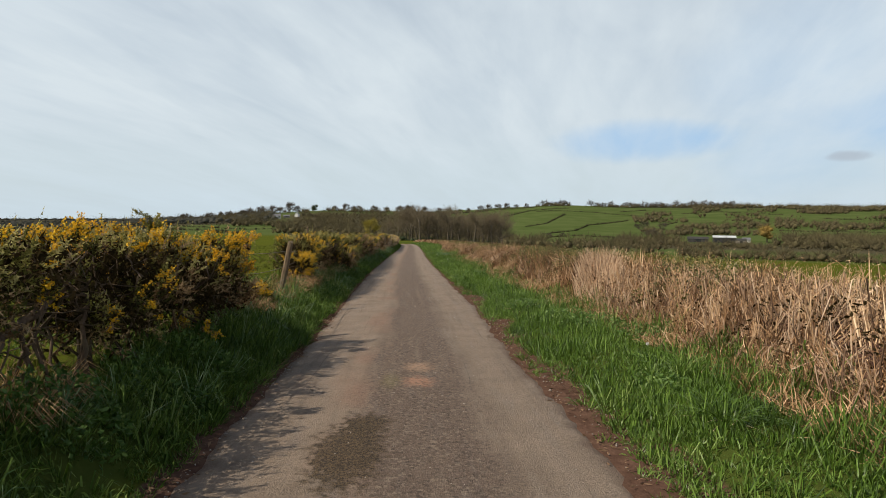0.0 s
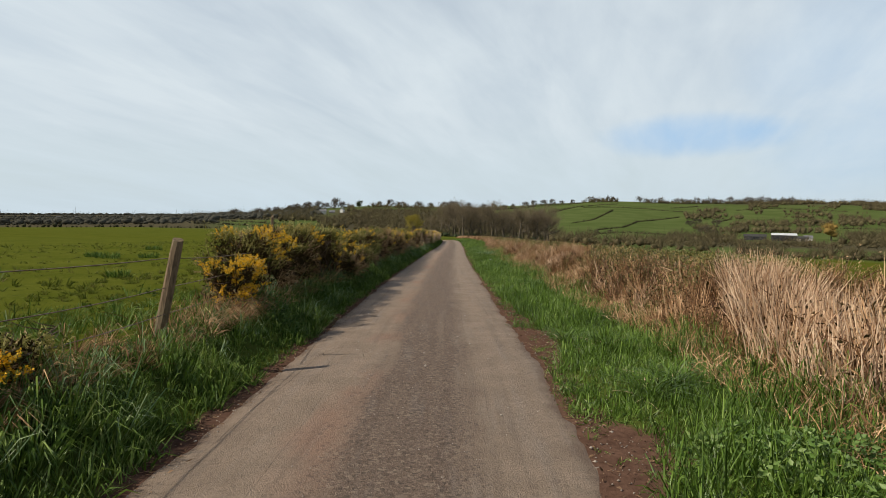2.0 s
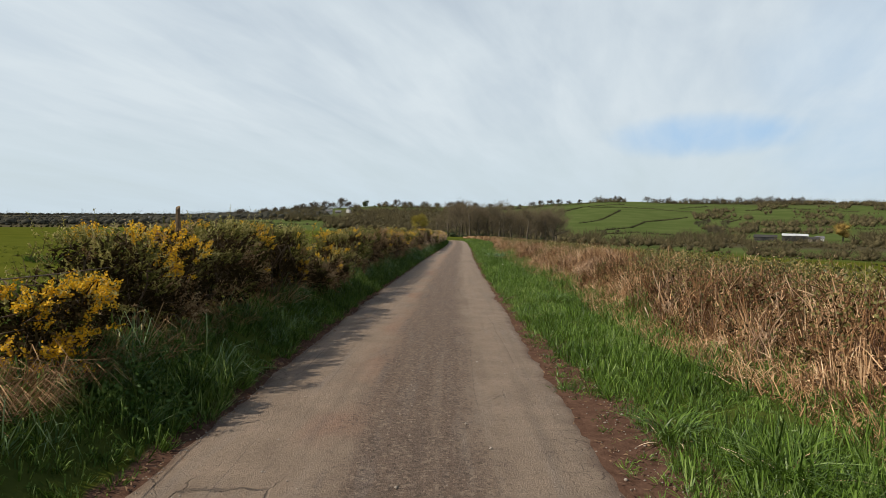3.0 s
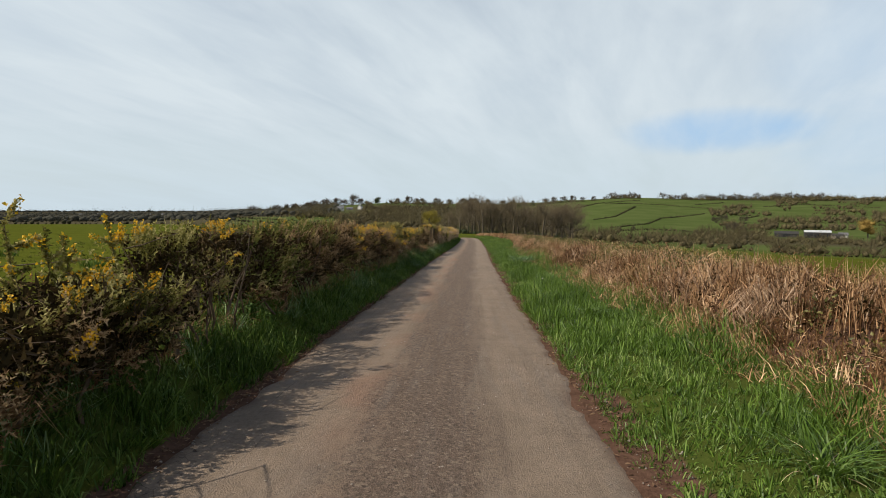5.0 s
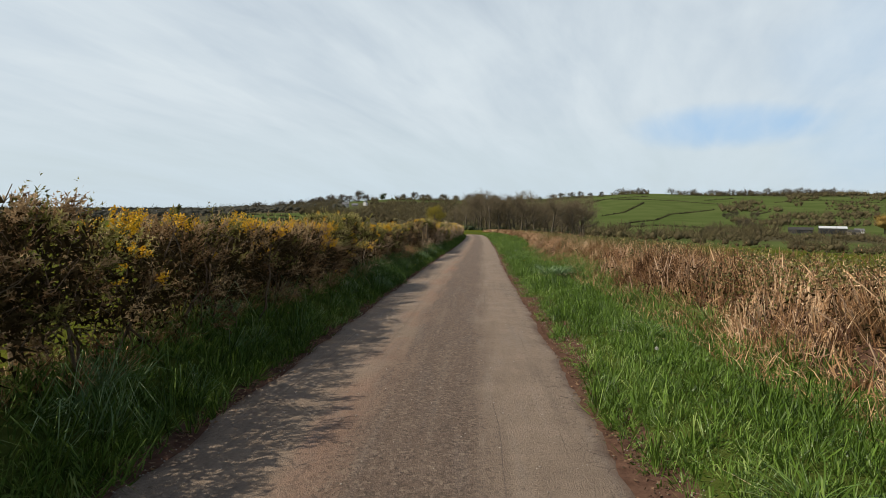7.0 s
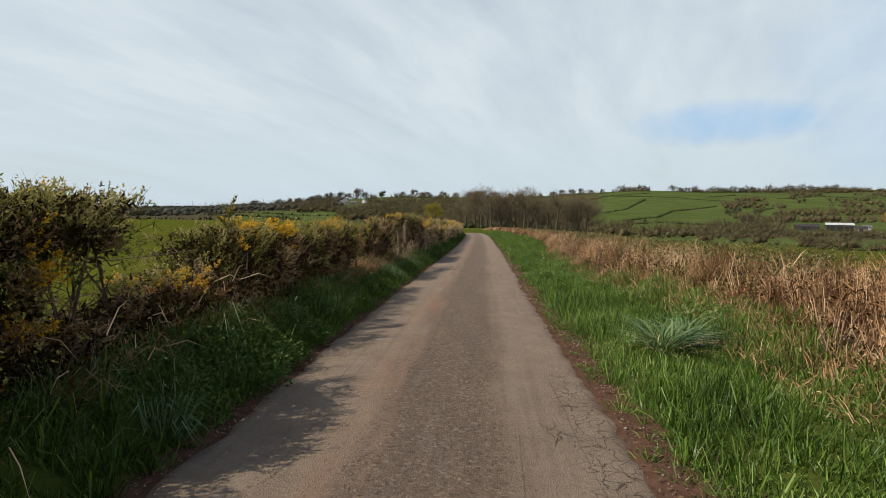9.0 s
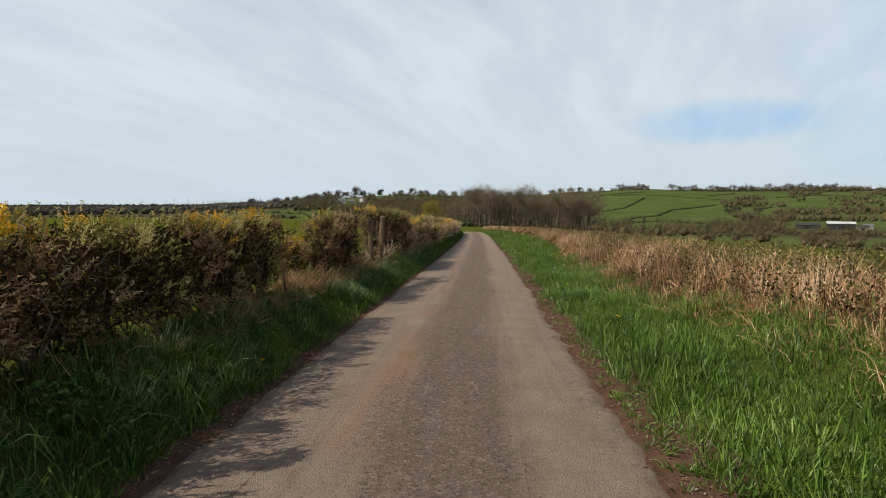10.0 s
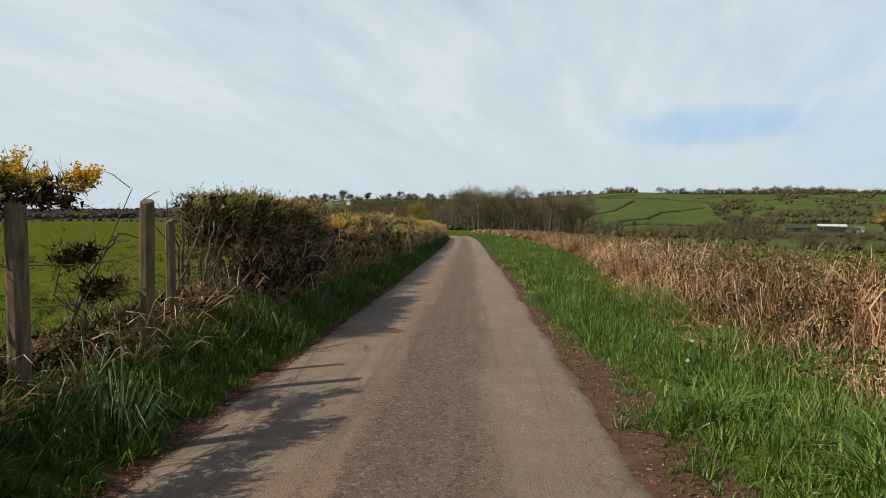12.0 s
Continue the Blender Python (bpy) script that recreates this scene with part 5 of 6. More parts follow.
FULL = "dense clipped gorse bush with yellow blossom in the hedge"
THIN = "sparse woody gorse bush with few yellow flowers"
for args in (
        dict(y0=-0.68, y1=1.78, top=1.52, flower=0.5), dict(y0=1.51, y1=4.40, top=1.46, flower=0.7, floor=0.86, stems=5),
        dict(y0=4.28, y1=6.10, top=1.52, flower=0.90, dry=0.35), dict(y0=5.70, y1=7.72, top=1.46, flower=1.22, dry=0.35, dense=1.2, x1=-0.50, tips=1.6),
        dict(y0=8.50, y1=9.50, top=0.76, flower=1.0, x0=-1.32, x1=-0.80, label="low gorse seedling in yellow blossom below the fence"),
        dict(y0=12.83, y1=13.49, top=1.10, flower=1.7, bare=0.1, x0=-1.32, x1=-0.77, label="small gorse bush covered in bright yellow blossom"),
        dict(y0=13.80, y1=15.70, top=1.52, flower=0.50, bare=0.15), dict(y0=15.49, y1=17.82, top=1.62, flower=0.50, bare=0.2),
        dict(y0=17.61, y1=19.50, top=1.58, flower=0.5), dict(y0=19.45, y1=20.75, top=1.02, flower=0.6, dry=0.42, bare=0.1, x1=-0.55, dense=1.2),
        dict(y0=20.70, y1=21.45, top=1.18, flower=0.9, dry=0.36, x0=-1.45, x1=-0.55, bare=0.1, dense=1.2), dict(y0=21.35, y1=21.95, top=1.08, flower=0.8, dry=0.36, x0=-1.45, x1=-0.6, bare=0.15, dense=1.2), dict(y0=22.05, y1=22.85, top=1.50, flower=0.8, dry=0.4, x0=-1.5), dict(y0=23.05, y1=23.80, top=1.46, flower=0.9, floor=1.20, dense=0.7, x0=-1.5, label="gorse bough reaching across a gap in the hedge"),
        dict(y0=24.00, y1=26.14, top=1.56, flower=0.05, leaf=0.55, label="clipped hedge bush with small green leaves"),
        dict(y0=25.95, y1=28.39, top=1.60, flower=0.12, leaf=0.4, dry=0.45, label="clipped hedge bush turning brown below"),
        dict(y0=28.16, y1=30.10, top=1.66, flower=0.35, dry=0.5), dict(y0=30.00, y1=32.00, top=1.52, flower=0.55, dry=0.62, dense=0.8),
        dict(y0=31.80, y1=33.60, top=1.58, flower=0.65, dry=0.42), dict(y0=33.40, y1=35.69, top=1.52, flower=0.5, dry=0.58), dict(y0=35.52, y1=37.60, top=1.56, flower=0.7, dry=0.42),
        dict(y0=37.43, y1=39.20, top=1.62, flower=0.25, dry=0.3),
        dict(y0=37.5, y1=41.4, top=0.92, flower=0.5, bare=0.0, dry=0.8, x0=-1.35, x1=-0.75, dense=0.55, stems=12, straw=6, tips=0.5, label="low tangle of brown gorse and bramble in a gap"),
        dict(y0=38.2, y1=40.2, top=1.76, flower=0.15, floor=1.14, dry=0.12, dense=1.5, stems=6, label="dark gorse bough overhanging a gap in the hedge"),
        dict(y0=40.2, y1=41.5, top=1.10, flower=0.8, dense=0.3, x0=-1.62), dict(y0=41.48, y1=43.90, top=1.52, flower=0.28, dry=0.38, bare=0.12),
        dict(y0=43.68, y1=46.32, top=1.52, flower=0.35, dry=0.36, bare=0.12), dict(y0=45.9, y1=48.45, top=1.58, flower=0.3, dry=0.42, bare=0.32),
        dict(y0=50.45, y1=50.95, top=1.14, flower=0.9, dense=0.8, x0=-1.80, x1=-1.30, label="small straggling gorse with yellow flowers in a gap"),
        dict(y0=50.25, y1=53.05, top=1.66, flower=0.3, dry=0.56, bare=0.32, x0=-1.40),
        dict(y0=52.95, y1=53.60, top=1.66, flower=0.8, floor=1.34, x0=-1.2, x1=-0.78, stems=2, tips=0.3, label=THIN), dict(y0=53.60, y1=54.75, top=1.83, flower=1.5, floor=1.50, dense=1.3, x0=-1.2, x1=-0.75, stems=2, tips=0.2, label=THIN),
        dict(y0=54.80, y1=55.04, top=1.08, flower=0, floor=0.80, dry=1.2, x0=-1.05, x1=-0.78, stems=4, tips=0, label="small grey tangle of dead twigs on the fence"),
        dict(y0=54.56, y1=54.78, top=1.34, flower=0, floor=1.12, dry=0.3, x0=-1.05, x1=-0.80, stems=4, tips=0, label="small tuft of gorse shoots on the fence"),
        dict(y0=52.60, y1=57.30, top=0.74, flower=0.0, bare=0.0, dry=1.0, x0=-1.25, x1=-0.72, dense=0.45, stems=16, straw=14, tips=0.6, label="low tangle of dead brown twigs under the fence"),
        dict(y0=57.20, y1=61.70, top=1.16, flower=0.0, bare=0.0, dry=1.0, x0=-1.35, x1=-0.60, dense=0.5, stems=26, straw=10, tips=0.3, label="brown tangle of dead shoots below the gorse"),
        dict(y0=57.25, y1=59.60, top=1.93, flower=0.05, floor=1.10, bare=0.15, dry=0.40, stems=26, dense=1.3), dict(y0=59.40, y1=61.60, top=1.93, flower=0.05, floor=1.05, bare=0.2, dry=0.35, stems=24, dense=1.3), dict(y0=61.40, y1=64.20, top=1.62, flower=0.30, bare=0.2, dry=0.6, stems=20, straw=6)):
    args.setdefault("label", FULL if args.get("flower", 0.4) > 0.4 else "clipped gorse bush, brown and woody below")
    gorse_bush(seed=int(args["y0"] * 10) + 101, **args)


g_h = np.random.default_rng(55)
far_y = 64.0
while far_y < 124:
    run = g_h.uniform(2.2, 3.6) * (1 + (far_y - 60) / 60)
    grow = 1.0 + max(0.0, far_y - 66) / 34
    gorse_bush(far_y, far_y + run + 0.3, g_h.uniform(1.45, 1.86), int(far_y * 7), flower=g_h.uniform(0.2, 0.95), bare=0.2, dry=g_h.uniform(0.15, 0.45), x1=-0.7 + g_h.uniform(-0.15, 0.2),
               leaf=g_h.choice([0, 0, 0.3]), size=grow, straw=9, label="ragged gorse and bramble bush in the hedge")
    far_y += run


# ---- fence ----
def fence_post(x, y, top, thick, lean_x=0.0, lean_y=0.0, seed=0, square=False, label="weathered round wooden fence post on the bank"):
    """A cleft or round stake with a worn, slanting top and slight sweep."""
    g = np.random.default_rng(seed)
    z0 = float(ground_z(x, y)) - 0.25
    z1 = float(road_z(y)) + top
    n, rings = (8, 9)
    bm = bmesh.new()
    rows = []
    for i in range(rings):
        f = i / (rings - 1)
        cx, cy, z = x + lean_x * (f - 0.2), y + lean_y * (f - 0.2), z0 + (z1 - z0) * f
        row = []
        for k in range(n):
            a = 2 * math.pi * k / n + (math.pi / 8)
            r = thick / 2 * (1.0 - 0.07 * f) * (1 + 0.05 * math.sin(3 * a + seed + 2 * f)) * (1.08 if square and k % 2 else 1.0)
            if i == rings - 1:
                r *= 0.93
            row.append(bm.verts.new((cx + r * math.cos(a), cy + r * math.sin(a), z + (0.02 * math.cos(a + seed) if i == rings - 1 else 0) + g.normal() * 0.002)))
        rows.append(row)
    for a, b in zip(rows, rows[1:]):
        for k in range(n):
            bm.faces.new((a[k], a[(k + 1) % n], b[(k + 1) % n], b[k]))
    bm.faces.new(rows[-1])
    ob = part("fence_post", bm, M_POST)
    return tagged(ob, label, "fence post", "field fence")


POSTS = [(-2.68, -0.86, 1.2, 0.11, 0, 0), (-2.67, 1.88, 1.2, 0.11, 0, 0), (-2.63, 4.80, 1.2, 0.11, 0, 0),
         (-2.42, 7.95, 1.34, 0.105, 0.30, 0.05), (-2.44, 11.15, 1.36, 0.115, 0.24, 0.06), (-2.67, 15.49, 1.72, 0.055, 0, 0), (-2.96, 18.88, 1.2, 0.11, 0, 0),
         (-2.75, 23.66, 1.25, 0.10, 0.03, 0), (-3.06, 26.73, 1.2, 0.11, 0, 0), (-3.05, 30.20, 1.2, 0.11, 0, 0), (-3.05, 33.40, 1.2, 0.11, 0, 0),
         (-3.04, 36.39, 1.2, 0.11, 0, 0), (-2.72, 41.59, 1.12, 0.09, 0.0, 0), (-2.99, 45.22, 1.2, 0.11, 0, 0), (-2.61, 48.05, 1.42, 0.13, 0.02, 0),
         (-2.61, 51.70, 1.35, 0.10, 0, 0), (-2.22, 53.90, 1.56, 0.13, 0.04, 0), (-2.17, 55.20, 1.64, 0.125, 0.05, 0.02), (-2.30, 55.85, 1.49, 0.09, 0.03, 0), (-2.62, 58.70, 1.4, 0.09, 0, 0),
         (-2.48, 62.15, 1.4, 0.10, 0, 0), (-2.44, 65.84, 1.6, 0.10, 0, 0)]
for k, (px, py, top, th, lx, ly) in enumerate(POSTS):
    fence_post(px, py, top, th, lx, ly, k)


def barbed_wire(height, seed):
    """One strand from post to post, sagging, with twisted barbs."""
    g = np.random.default_rng(seed)
    chunks = []
    ends = [(x + lx * 0.6 - th * 0.5, y, float(road_z(y)) + height + g.normal() * 0.02) for x, y, _, th, lx, _ in POSTS]
    for a, b in zip(ends, ends[1:]):
        a, b = np.array(a), np.array(b)
        f = np.linspace(0, 1, 7)[:, None]
        pts = a + (b - a) * f
        pts[:, 2] -= 0.16 * (f * (1 - f))[:, 0] * g.uniform(0.4, 1.2)
        chunks.append(tube(pts, np.full(7, 0.0048), 3))
        for s in np.arange(0.06, 1, 0.11 / max(1.0, np.linalg.norm(b - a)) * 1.0):
            p = np.array([np.interp(s, f[:, 0], pts[:, k]) for k in range(3)])
            for w in any_way(2, g):
                chunks.append(spikes((p - w * 0.012)[None], w[None], 0.026, 0.005, g))
    ob = part("barbed_wire", mesh_of("barbed_wire", *join(chunks)), M_WIRE)
    return tagged(ob, "rusty barbed wire strung along the fence posts", "wire", "fence wires")


for k, hgt in enumerate((1.20, 0.92, 0.68)):
    barbed_wire(hgt, 40 + k)


# ---- verges ----
def scatter(y0, y1, x_in, x_out, density, g, seed=0, clump=0.5):
    """Points on a strip beside the lane, thicker in tufts. x_in, x_out: functions of y."""
    n = int((y1 - y0) * density)
    y = g.uniform(y0, y1, n)
    a, b = x_in(y), x_out(y)
    x = a + (b - a) * g.random(n)
    keep = noise2(x, y, 3.0, seed) + g.random(n) * (1 - clump) > 0.42
    x, y = x[keep], y[keep]
    return np.column_stack([x, y, ground_z(x, y) - 0.01])


def tufts(points, g, low, high, width, lean=0.55, wind=(0.15, 0.05), sag=0.35, per=20):
    """Blades fan out of each tuft point."""
    m = len(points)
    tall1 = g.uniform(low, high, m) * (0.12 + 1.8 * noise2(points[:, 0], points[:, 1], 1.5, 9))
    p = np.repeat(points, per, 0)
    n = len(p)
    out = g.normal(size=(n, 3)) * [1, 1, 0]
    p = p + out * 0.025
    p[:, 2] = ground_z(p[:, 0], p[:, 1]) - 0.01
    drift = np.repeat(g.normal(size=(m, 3)) * [0.62, 0.62, 0], per, 0)
    way = unit(out * lean + drift + [wind[0], wind[1], 1])
    tall = np.repeat(tall1, per) * g.uniform(0.5, 1.15, n)
    arch = g.random(n) < 0.45                                 # some long blades bend over, the rest stand as short points
    tall[arch] *= 1.2
    bent = blades(p[arch], p[arch] + way[arch] * tall[arch][:, None], width * g.uniform(0.6, 1.3, int(arch.sum())), g, sag * tall[arch] * g.uniform(0.2, 1.3, int(arch.sum())))
    rest = ~arch
    return join([bent, spikes(p[rest], way[rest], tall[rest] * 0.8, width * g.uniform(0.7, 1.3, int(rest.sum())), g)])


def grass_strip(name, label, spans, x_in, x_out, low, high, mat, g, lean=0.55, wind=(0.15, 0.05), clump=0.5, sag=0.35, per=20):
    chunks = []
    for y0, y1, density, width, grow in spans:
        p = scatter(y0, y1, x_in, x_out, density, g, 2, clump)
        chunks.append(tufts(p, g, low * grow, high * grow, width, lean, wind, sag, per))
    ob = part(name, mesh_of(name, *join(chunks)), mat)
    return tagged(ob, label, "grass", kind="stuff")


g_v = np.random.default_rng(77)


def grass_edge(y):
    """Inner edge of the sunny verge, ragged."""
    return edge_right(y) + soil_width(y) - 0.10 + 0.22 * (noise2(y, y * 0, 1.1, 14) - 0.5) + 0.16 * (noise2(y, y * 0, 4.3, 15) - 0.5)


grass_strip("verge_grass", "lush green grass on the sunny verge", [(0.8, 14, 440, 0.0088, 1), (14, 40, 330, 0.0095, 1), (40, 62, 420, 0.0088, 1), (62, 90, 90, 0.018, 0.9), (90, 150, 26, 0.045, 0.9)],
            grass_edge, lambda y: edge_right(y) + 2.2 + bank_shift(y), 0.07, 0.19, M_GRASS, g_v, 0.75, sag=1.0, per=11, clump=0.3)
grass_strip("verge_sward", "short dense grass under the longer blades of the verge", [(0.8, 62, 165, 0.0090, 1)],
            grass_edge, lambda y: edge_right(y) + 2.2 + bank_shift(y), 0.04, 0.11, M_GRASS, g_v, 0.9, per=9, clump=0.1)
grass_strip("verge_edge_grass", "short creeping grass along the tarmac edge", [(-1, 62, 40, 0.008, 1), (62, 100, 12, 0.02, 1)],
            lambda y: edge_right(y) + 0.02, lambda y: edge_right(y) + soil_width(y) + 0.2, 0.03, 0.10, M_GRASS, g_v, 1.0, clump=0.9)
grass_strip("bank_grass", "green grass on the hedge bank, coloured darker for the hedge's shade", [(0.8, 14, 215, 0.0100, 1), (14, 40, 160, 0.0105, 1), (40, 62, 205, 0.0100, 1), (62, 90, 65, 0.022, 1), (90, 150, 20, 0.05, 1)],
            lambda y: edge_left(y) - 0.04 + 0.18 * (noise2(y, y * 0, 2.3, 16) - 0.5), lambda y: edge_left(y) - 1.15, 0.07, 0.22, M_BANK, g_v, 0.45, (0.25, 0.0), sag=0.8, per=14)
grass_strip("cocksfoot", "long arching silvery grass blades on the hedge bank", [(-1, 62, 7, 0.008, 1)],
            lambda y: edge_left(y) - 0.25, lambda y: edge_left(y) - 0.95, 0.22, 0.38, M_SILVER, g_v, 0.9, (0.45, -0.05), 0.9, 0.75)
grass_strip("field_grass", "short pasture grass behind the fence", [(-2, 26, 50, 0.013, 1), (26, 62, 32, 0.014, 1), (62, 100, 12, 0.03, 1)],
            lambda y: edge_left(y) - 1.2, lambda y: edge_left(y) - 6.0, 0.05, 0.15, M_FIELD_GRASS, g_v)
g_p = np.random.default_rng(79)
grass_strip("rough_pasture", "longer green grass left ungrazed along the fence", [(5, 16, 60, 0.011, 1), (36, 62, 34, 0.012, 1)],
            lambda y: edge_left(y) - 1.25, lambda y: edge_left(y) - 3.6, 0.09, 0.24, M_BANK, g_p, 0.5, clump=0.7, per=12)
grass_strip("pasture_tufts", "uneven tufts of grazed pasture grass across the field", [(4, 80, 46, 0.022, 1)],
            lambda y: edge_left(y) - 4.5, lambda y: edge_left(y) - 24.0, 0.06, 0.17, M_FIELD_GRASS, g_p, 0.8, clump=0.9, per=10)
g_d = np.random.default_rng(78)
grass_strip("bank_foot_grass", "half-dead yellowed grass at the foot of the brown bank", [(0.8, 62, 34, 0.008, 1)],
            lambda y: edge_right(y) + 1.55 + bank_shift(y) + 0.5 * (noise2(y, y * 0, 0.5, 18) - 0.5), lambda y: edge_right(y) + 2.6 + bank_shift(y), 0.10, 0.26, M_DRY, g_d, 1.0, (-0.3, 0.0), 0.7, 0.5, 12)
grass_strip("dead_bank_grass", "brown dead grass tangled under the hedge", [(9, 13.8, 44, 0.007, 1.0), (13.8, 47, 22, 0.007, 1), (47, 56, 48, 0.007, 1.1), (56, 75, 18, 0.012, 1)],
            lambda y: edge_left(y) - 0.66, lambda y: edge_left(y) - 1.4, 0.15, 0.36, M_DRY, g_d, 1.1, (1.2, -0.3), 0.8, 0.5)


def dry_bank():
    """A flailed low bank of dead stems, curled leaves and broken grass in tufts on the far side of the verge."""
    g = np.random.default_rng(90)
    stalks, curls = [], []

    def tuft_points(n, y0, y1, per, spread):
        """Points gathered in tufts: place, how far up the front of the bank, and the tuft's own tone and height."""
        m = max(1, n // per)
        y = g.uniform(y0, y1, m)
        x = edge_right(y) + 1.95 + bank_shift(y) + 0.5 * (noise2(y, y * 0, 0.45, 8) - 0.5) + 2.9 * g.random(m) ** 1.2
        own = np.clip(0.40 - 0.10 * step(y, 15, 22) + 1.0 * (noise2(x, y, 0.6, 71) - 0.5) + 0.42 * g.normal(size=m), 0, 1)
        high = g.uniform(0.55, 1.10, m)
        tilt = g.normal(size=(m, 2)) * 0.24
        k = np.repeat(np.arange(m), per)
        x, y = x[k] + g.normal(size=len(k)) * spread, y[k] + g.normal(size=len(k)) * spread
        return x, y, step(x - edge_right(y) - bank_shift(y), 1.7, 2.6), own[k], high[k], tilt[k]
    for y0, y1, density, width in ((0.8, 16, 950, 0.0095), (16, 42, 900, 0.0105), (42, 62, 980, 0.0095), (62, 95, 700, 0.015), (95, 160, 260, 0.035)):
        x, y, front, own, high, tilt = tuft_points(int((y1 - y0) * density), y0, y1, 15, 0.06)
        n = len(x)
        p = np.column_stack([x, y, ground_z(x, y) - 0.02])
        tall = (0.16 + 0.50 * front) * high * g.uniform(0.55, 1.08, n)
        loose = np.where(g.random(n) < 0.2, 1.3, 0.17)[:, None]          # some stalks lie broken
        way = unit(g.normal(size=(n, 3)) * [1, 1, 0.25] * loose * [0.55, 0.55, 1] + np.column_stack([tilt, np.ones(n)]) + [-0.05, 0.0, 0.0])
        tall = tall * np.where(loose[:, 0] > 1, 0.6, 1.0)
        p = p + [0, 0, 1] * (np.where(loose > 1, g.uniform(0, 0.5, (n, 1)), 0) * front[:, None])
        stalks.append((blades(p, p + way * tall[:, None], width * g.uniform(0.6, 1.5, n), g, 0.12 * tall * g.random(n)), own))
        # curled dead leaves hanging on the stalks
        k = int(n * 3.8)
        j = g.integers(n, size=k)
        c = p[j] + way[j] * (g.uniform(0.05, 1.0, (k, 1)) * tall[j][:, None]) + g.normal(size=(k, 3)) * 0.04
        curls.append((spikes(c, unit(any_way(k, g) + [0, 0, -0.3]), g.uniform(1.8, 4.8, k) * width, width * g.uniform(0.6, 1.4, k), g), np.clip(own[j] - 0.06 + 0.2 * g.normal(size=k), 0, 1)))
    # broken litter sloping from the foot of the bank down into the verge
    n = 18000
    y = np.concatenate([g.uniform(0.5, 16, n // 2), g.uniform(16, 62, n - n // 2)])
    x = edge_right(y) + 1.45 + bank_shift(y) + 0.95 * g.random(n) + 0.4 * (noise2(y, y * 0, 0.7, 19) - 0.5)
    p = np.column_stack([x, y, ground_z(x, y) - 0.01])
    way = unit(g.normal(size=(n, 3)) * [0.8, 0.8, 0.3] + [-0.15, 0, 0.8])
    stalks.append((blades(p, p + way * g.uniform(0.10, 0.30, (n, 1)), 0.008, g, 0.04), np.clip(g.normal(0.55, 0.24, n), 0, 1)))
    # tall thin flower stalks standing above the rest
    n = 2600
    y = g.uniform(-1, 80, n)
    x = edge_right(y) + bank_shift(y) + g.uniform(2.5, 4.8, n)
    p = np.column_stack([x, y, ground_z(x, y)])
    way = unit(g.normal(size=(n, 3)) * [0.13, 0.13, 0] + [0, 0, 1])
    stalks.append((blades(p, p + way * g.uniform(0.45, 0.74, (n, 1)), 0.0065, g), np.clip(g.normal(0.66, 0.15, n), 0, 1)))
    for name, label, chunks in (("dry_grass", "tall dead brown grass and stalks on the bank", stalks), ("dry_leaves", "curled dead leaves among the brown stalks", curls)):
        tone = np.concatenate([o for _, o in chunks])
        ob = part(name, toned(mesh_of(name, *join([c for c, _ in chunks])), tone), M_DRY_BANK)
        tagged(ob, label, "dry grass", kind="stuff")
    # thick cut stems in bunches, pale, standing stiffly side by side, with split and frayed ends
    m = 520
    y = np.concatenate([g.uniform(1, 14, m * 2 // 5), g.uniform(14, 66, m - m * 2 // 5)])
    x = edge_right(y) + bank_shift(y) + 2.0 + 2.2 * g.random(m) ** 1.5
    keep = (noise2(x, y, 0.55, 83) + 0.35 * (1 - step(y, 9, 10)) > 0.40) & ~((y > 10.2) & (y < 14.8))
    x, y = x[keep], y[keep]
    m, per = len(x), 9
    lean = np.repeat(g.normal(size=(m, 2)) * 0.16, per, 0)
    x, y = np.repeat(x, per) + g.normal(size=m * per) * 0.10, np.repeat(y, per) + g.normal(size=m * per) * 0.10
    n = len(x)
    p = np.column_stack([x, y, ground_z(x, y) - 0.02])
    way = unit(np.column_stack([lean + g.normal(size=(n, 2)) * 0.30, np.ones(n)]))
    tall = (g.uniform(0.26, 0.62, n) * (0.35 + 0.65 * step(x - edge_right(y) - bank_shift(y), 1.6, 2.6)))[:, None]
    thick = g.uniform(0.0045, 0.010, n)[:, None]
    a = unit(np.cross(way, any_way(n, g)))
    b = np.cross(way, a)
    rows = []
    for f, w in ((0.0, 1.0), (0.55, 0.9), (1.0, 0.8)):
        c = p + way * tall * f + (a * g.normal(size=(n, 1)) + b * g.normal(size=(n, 1))) * 0.04 * f
        rows += [c + (a * math.cos(q) + b * math.sin(q)) * thick * w for q in (0, 2.094, 4.189)]
    rows.append(p + way * (tall + g.uniform(0.0, 0.04, (n, 1))))
    q = [(0, 1, 4), (0, 4, 3), (1, 2, 5), (1, 5, 4), (2, 0, 3), (2, 3, 5)]
    q = np.array(q + [(i + 3, j + 3, k + 3) for i, j, k in q] + [(6, 7, 9), (7, 8, 9), (8, 6, 9)])
    stems = np.stack(rows, 1).reshape(-1, 3), (np.arange(n)[:, None, None] * 10 + q[None]).reshape(-1, 3)
    fork = p + way * tall * g.uniform(0.5, 0.9, (n, 1))
    side = unit(way + g.normal(size=(n, 3)) * [0.7, 0.7, 0.2])
    ob = part("cut_stems", mesh_of("cut_stems", *join([stems, blades(fork, fork + side * tall * 0.35, thick[:, 0] * 1.2, g)])), M_CUT)
    tagged(ob, "pale stems cut short on the bank, with frayed ends", "cut stems", kind="stuff")
    # dark leaves low between the tufts, put in for the gaps' shade
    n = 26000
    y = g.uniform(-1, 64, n)
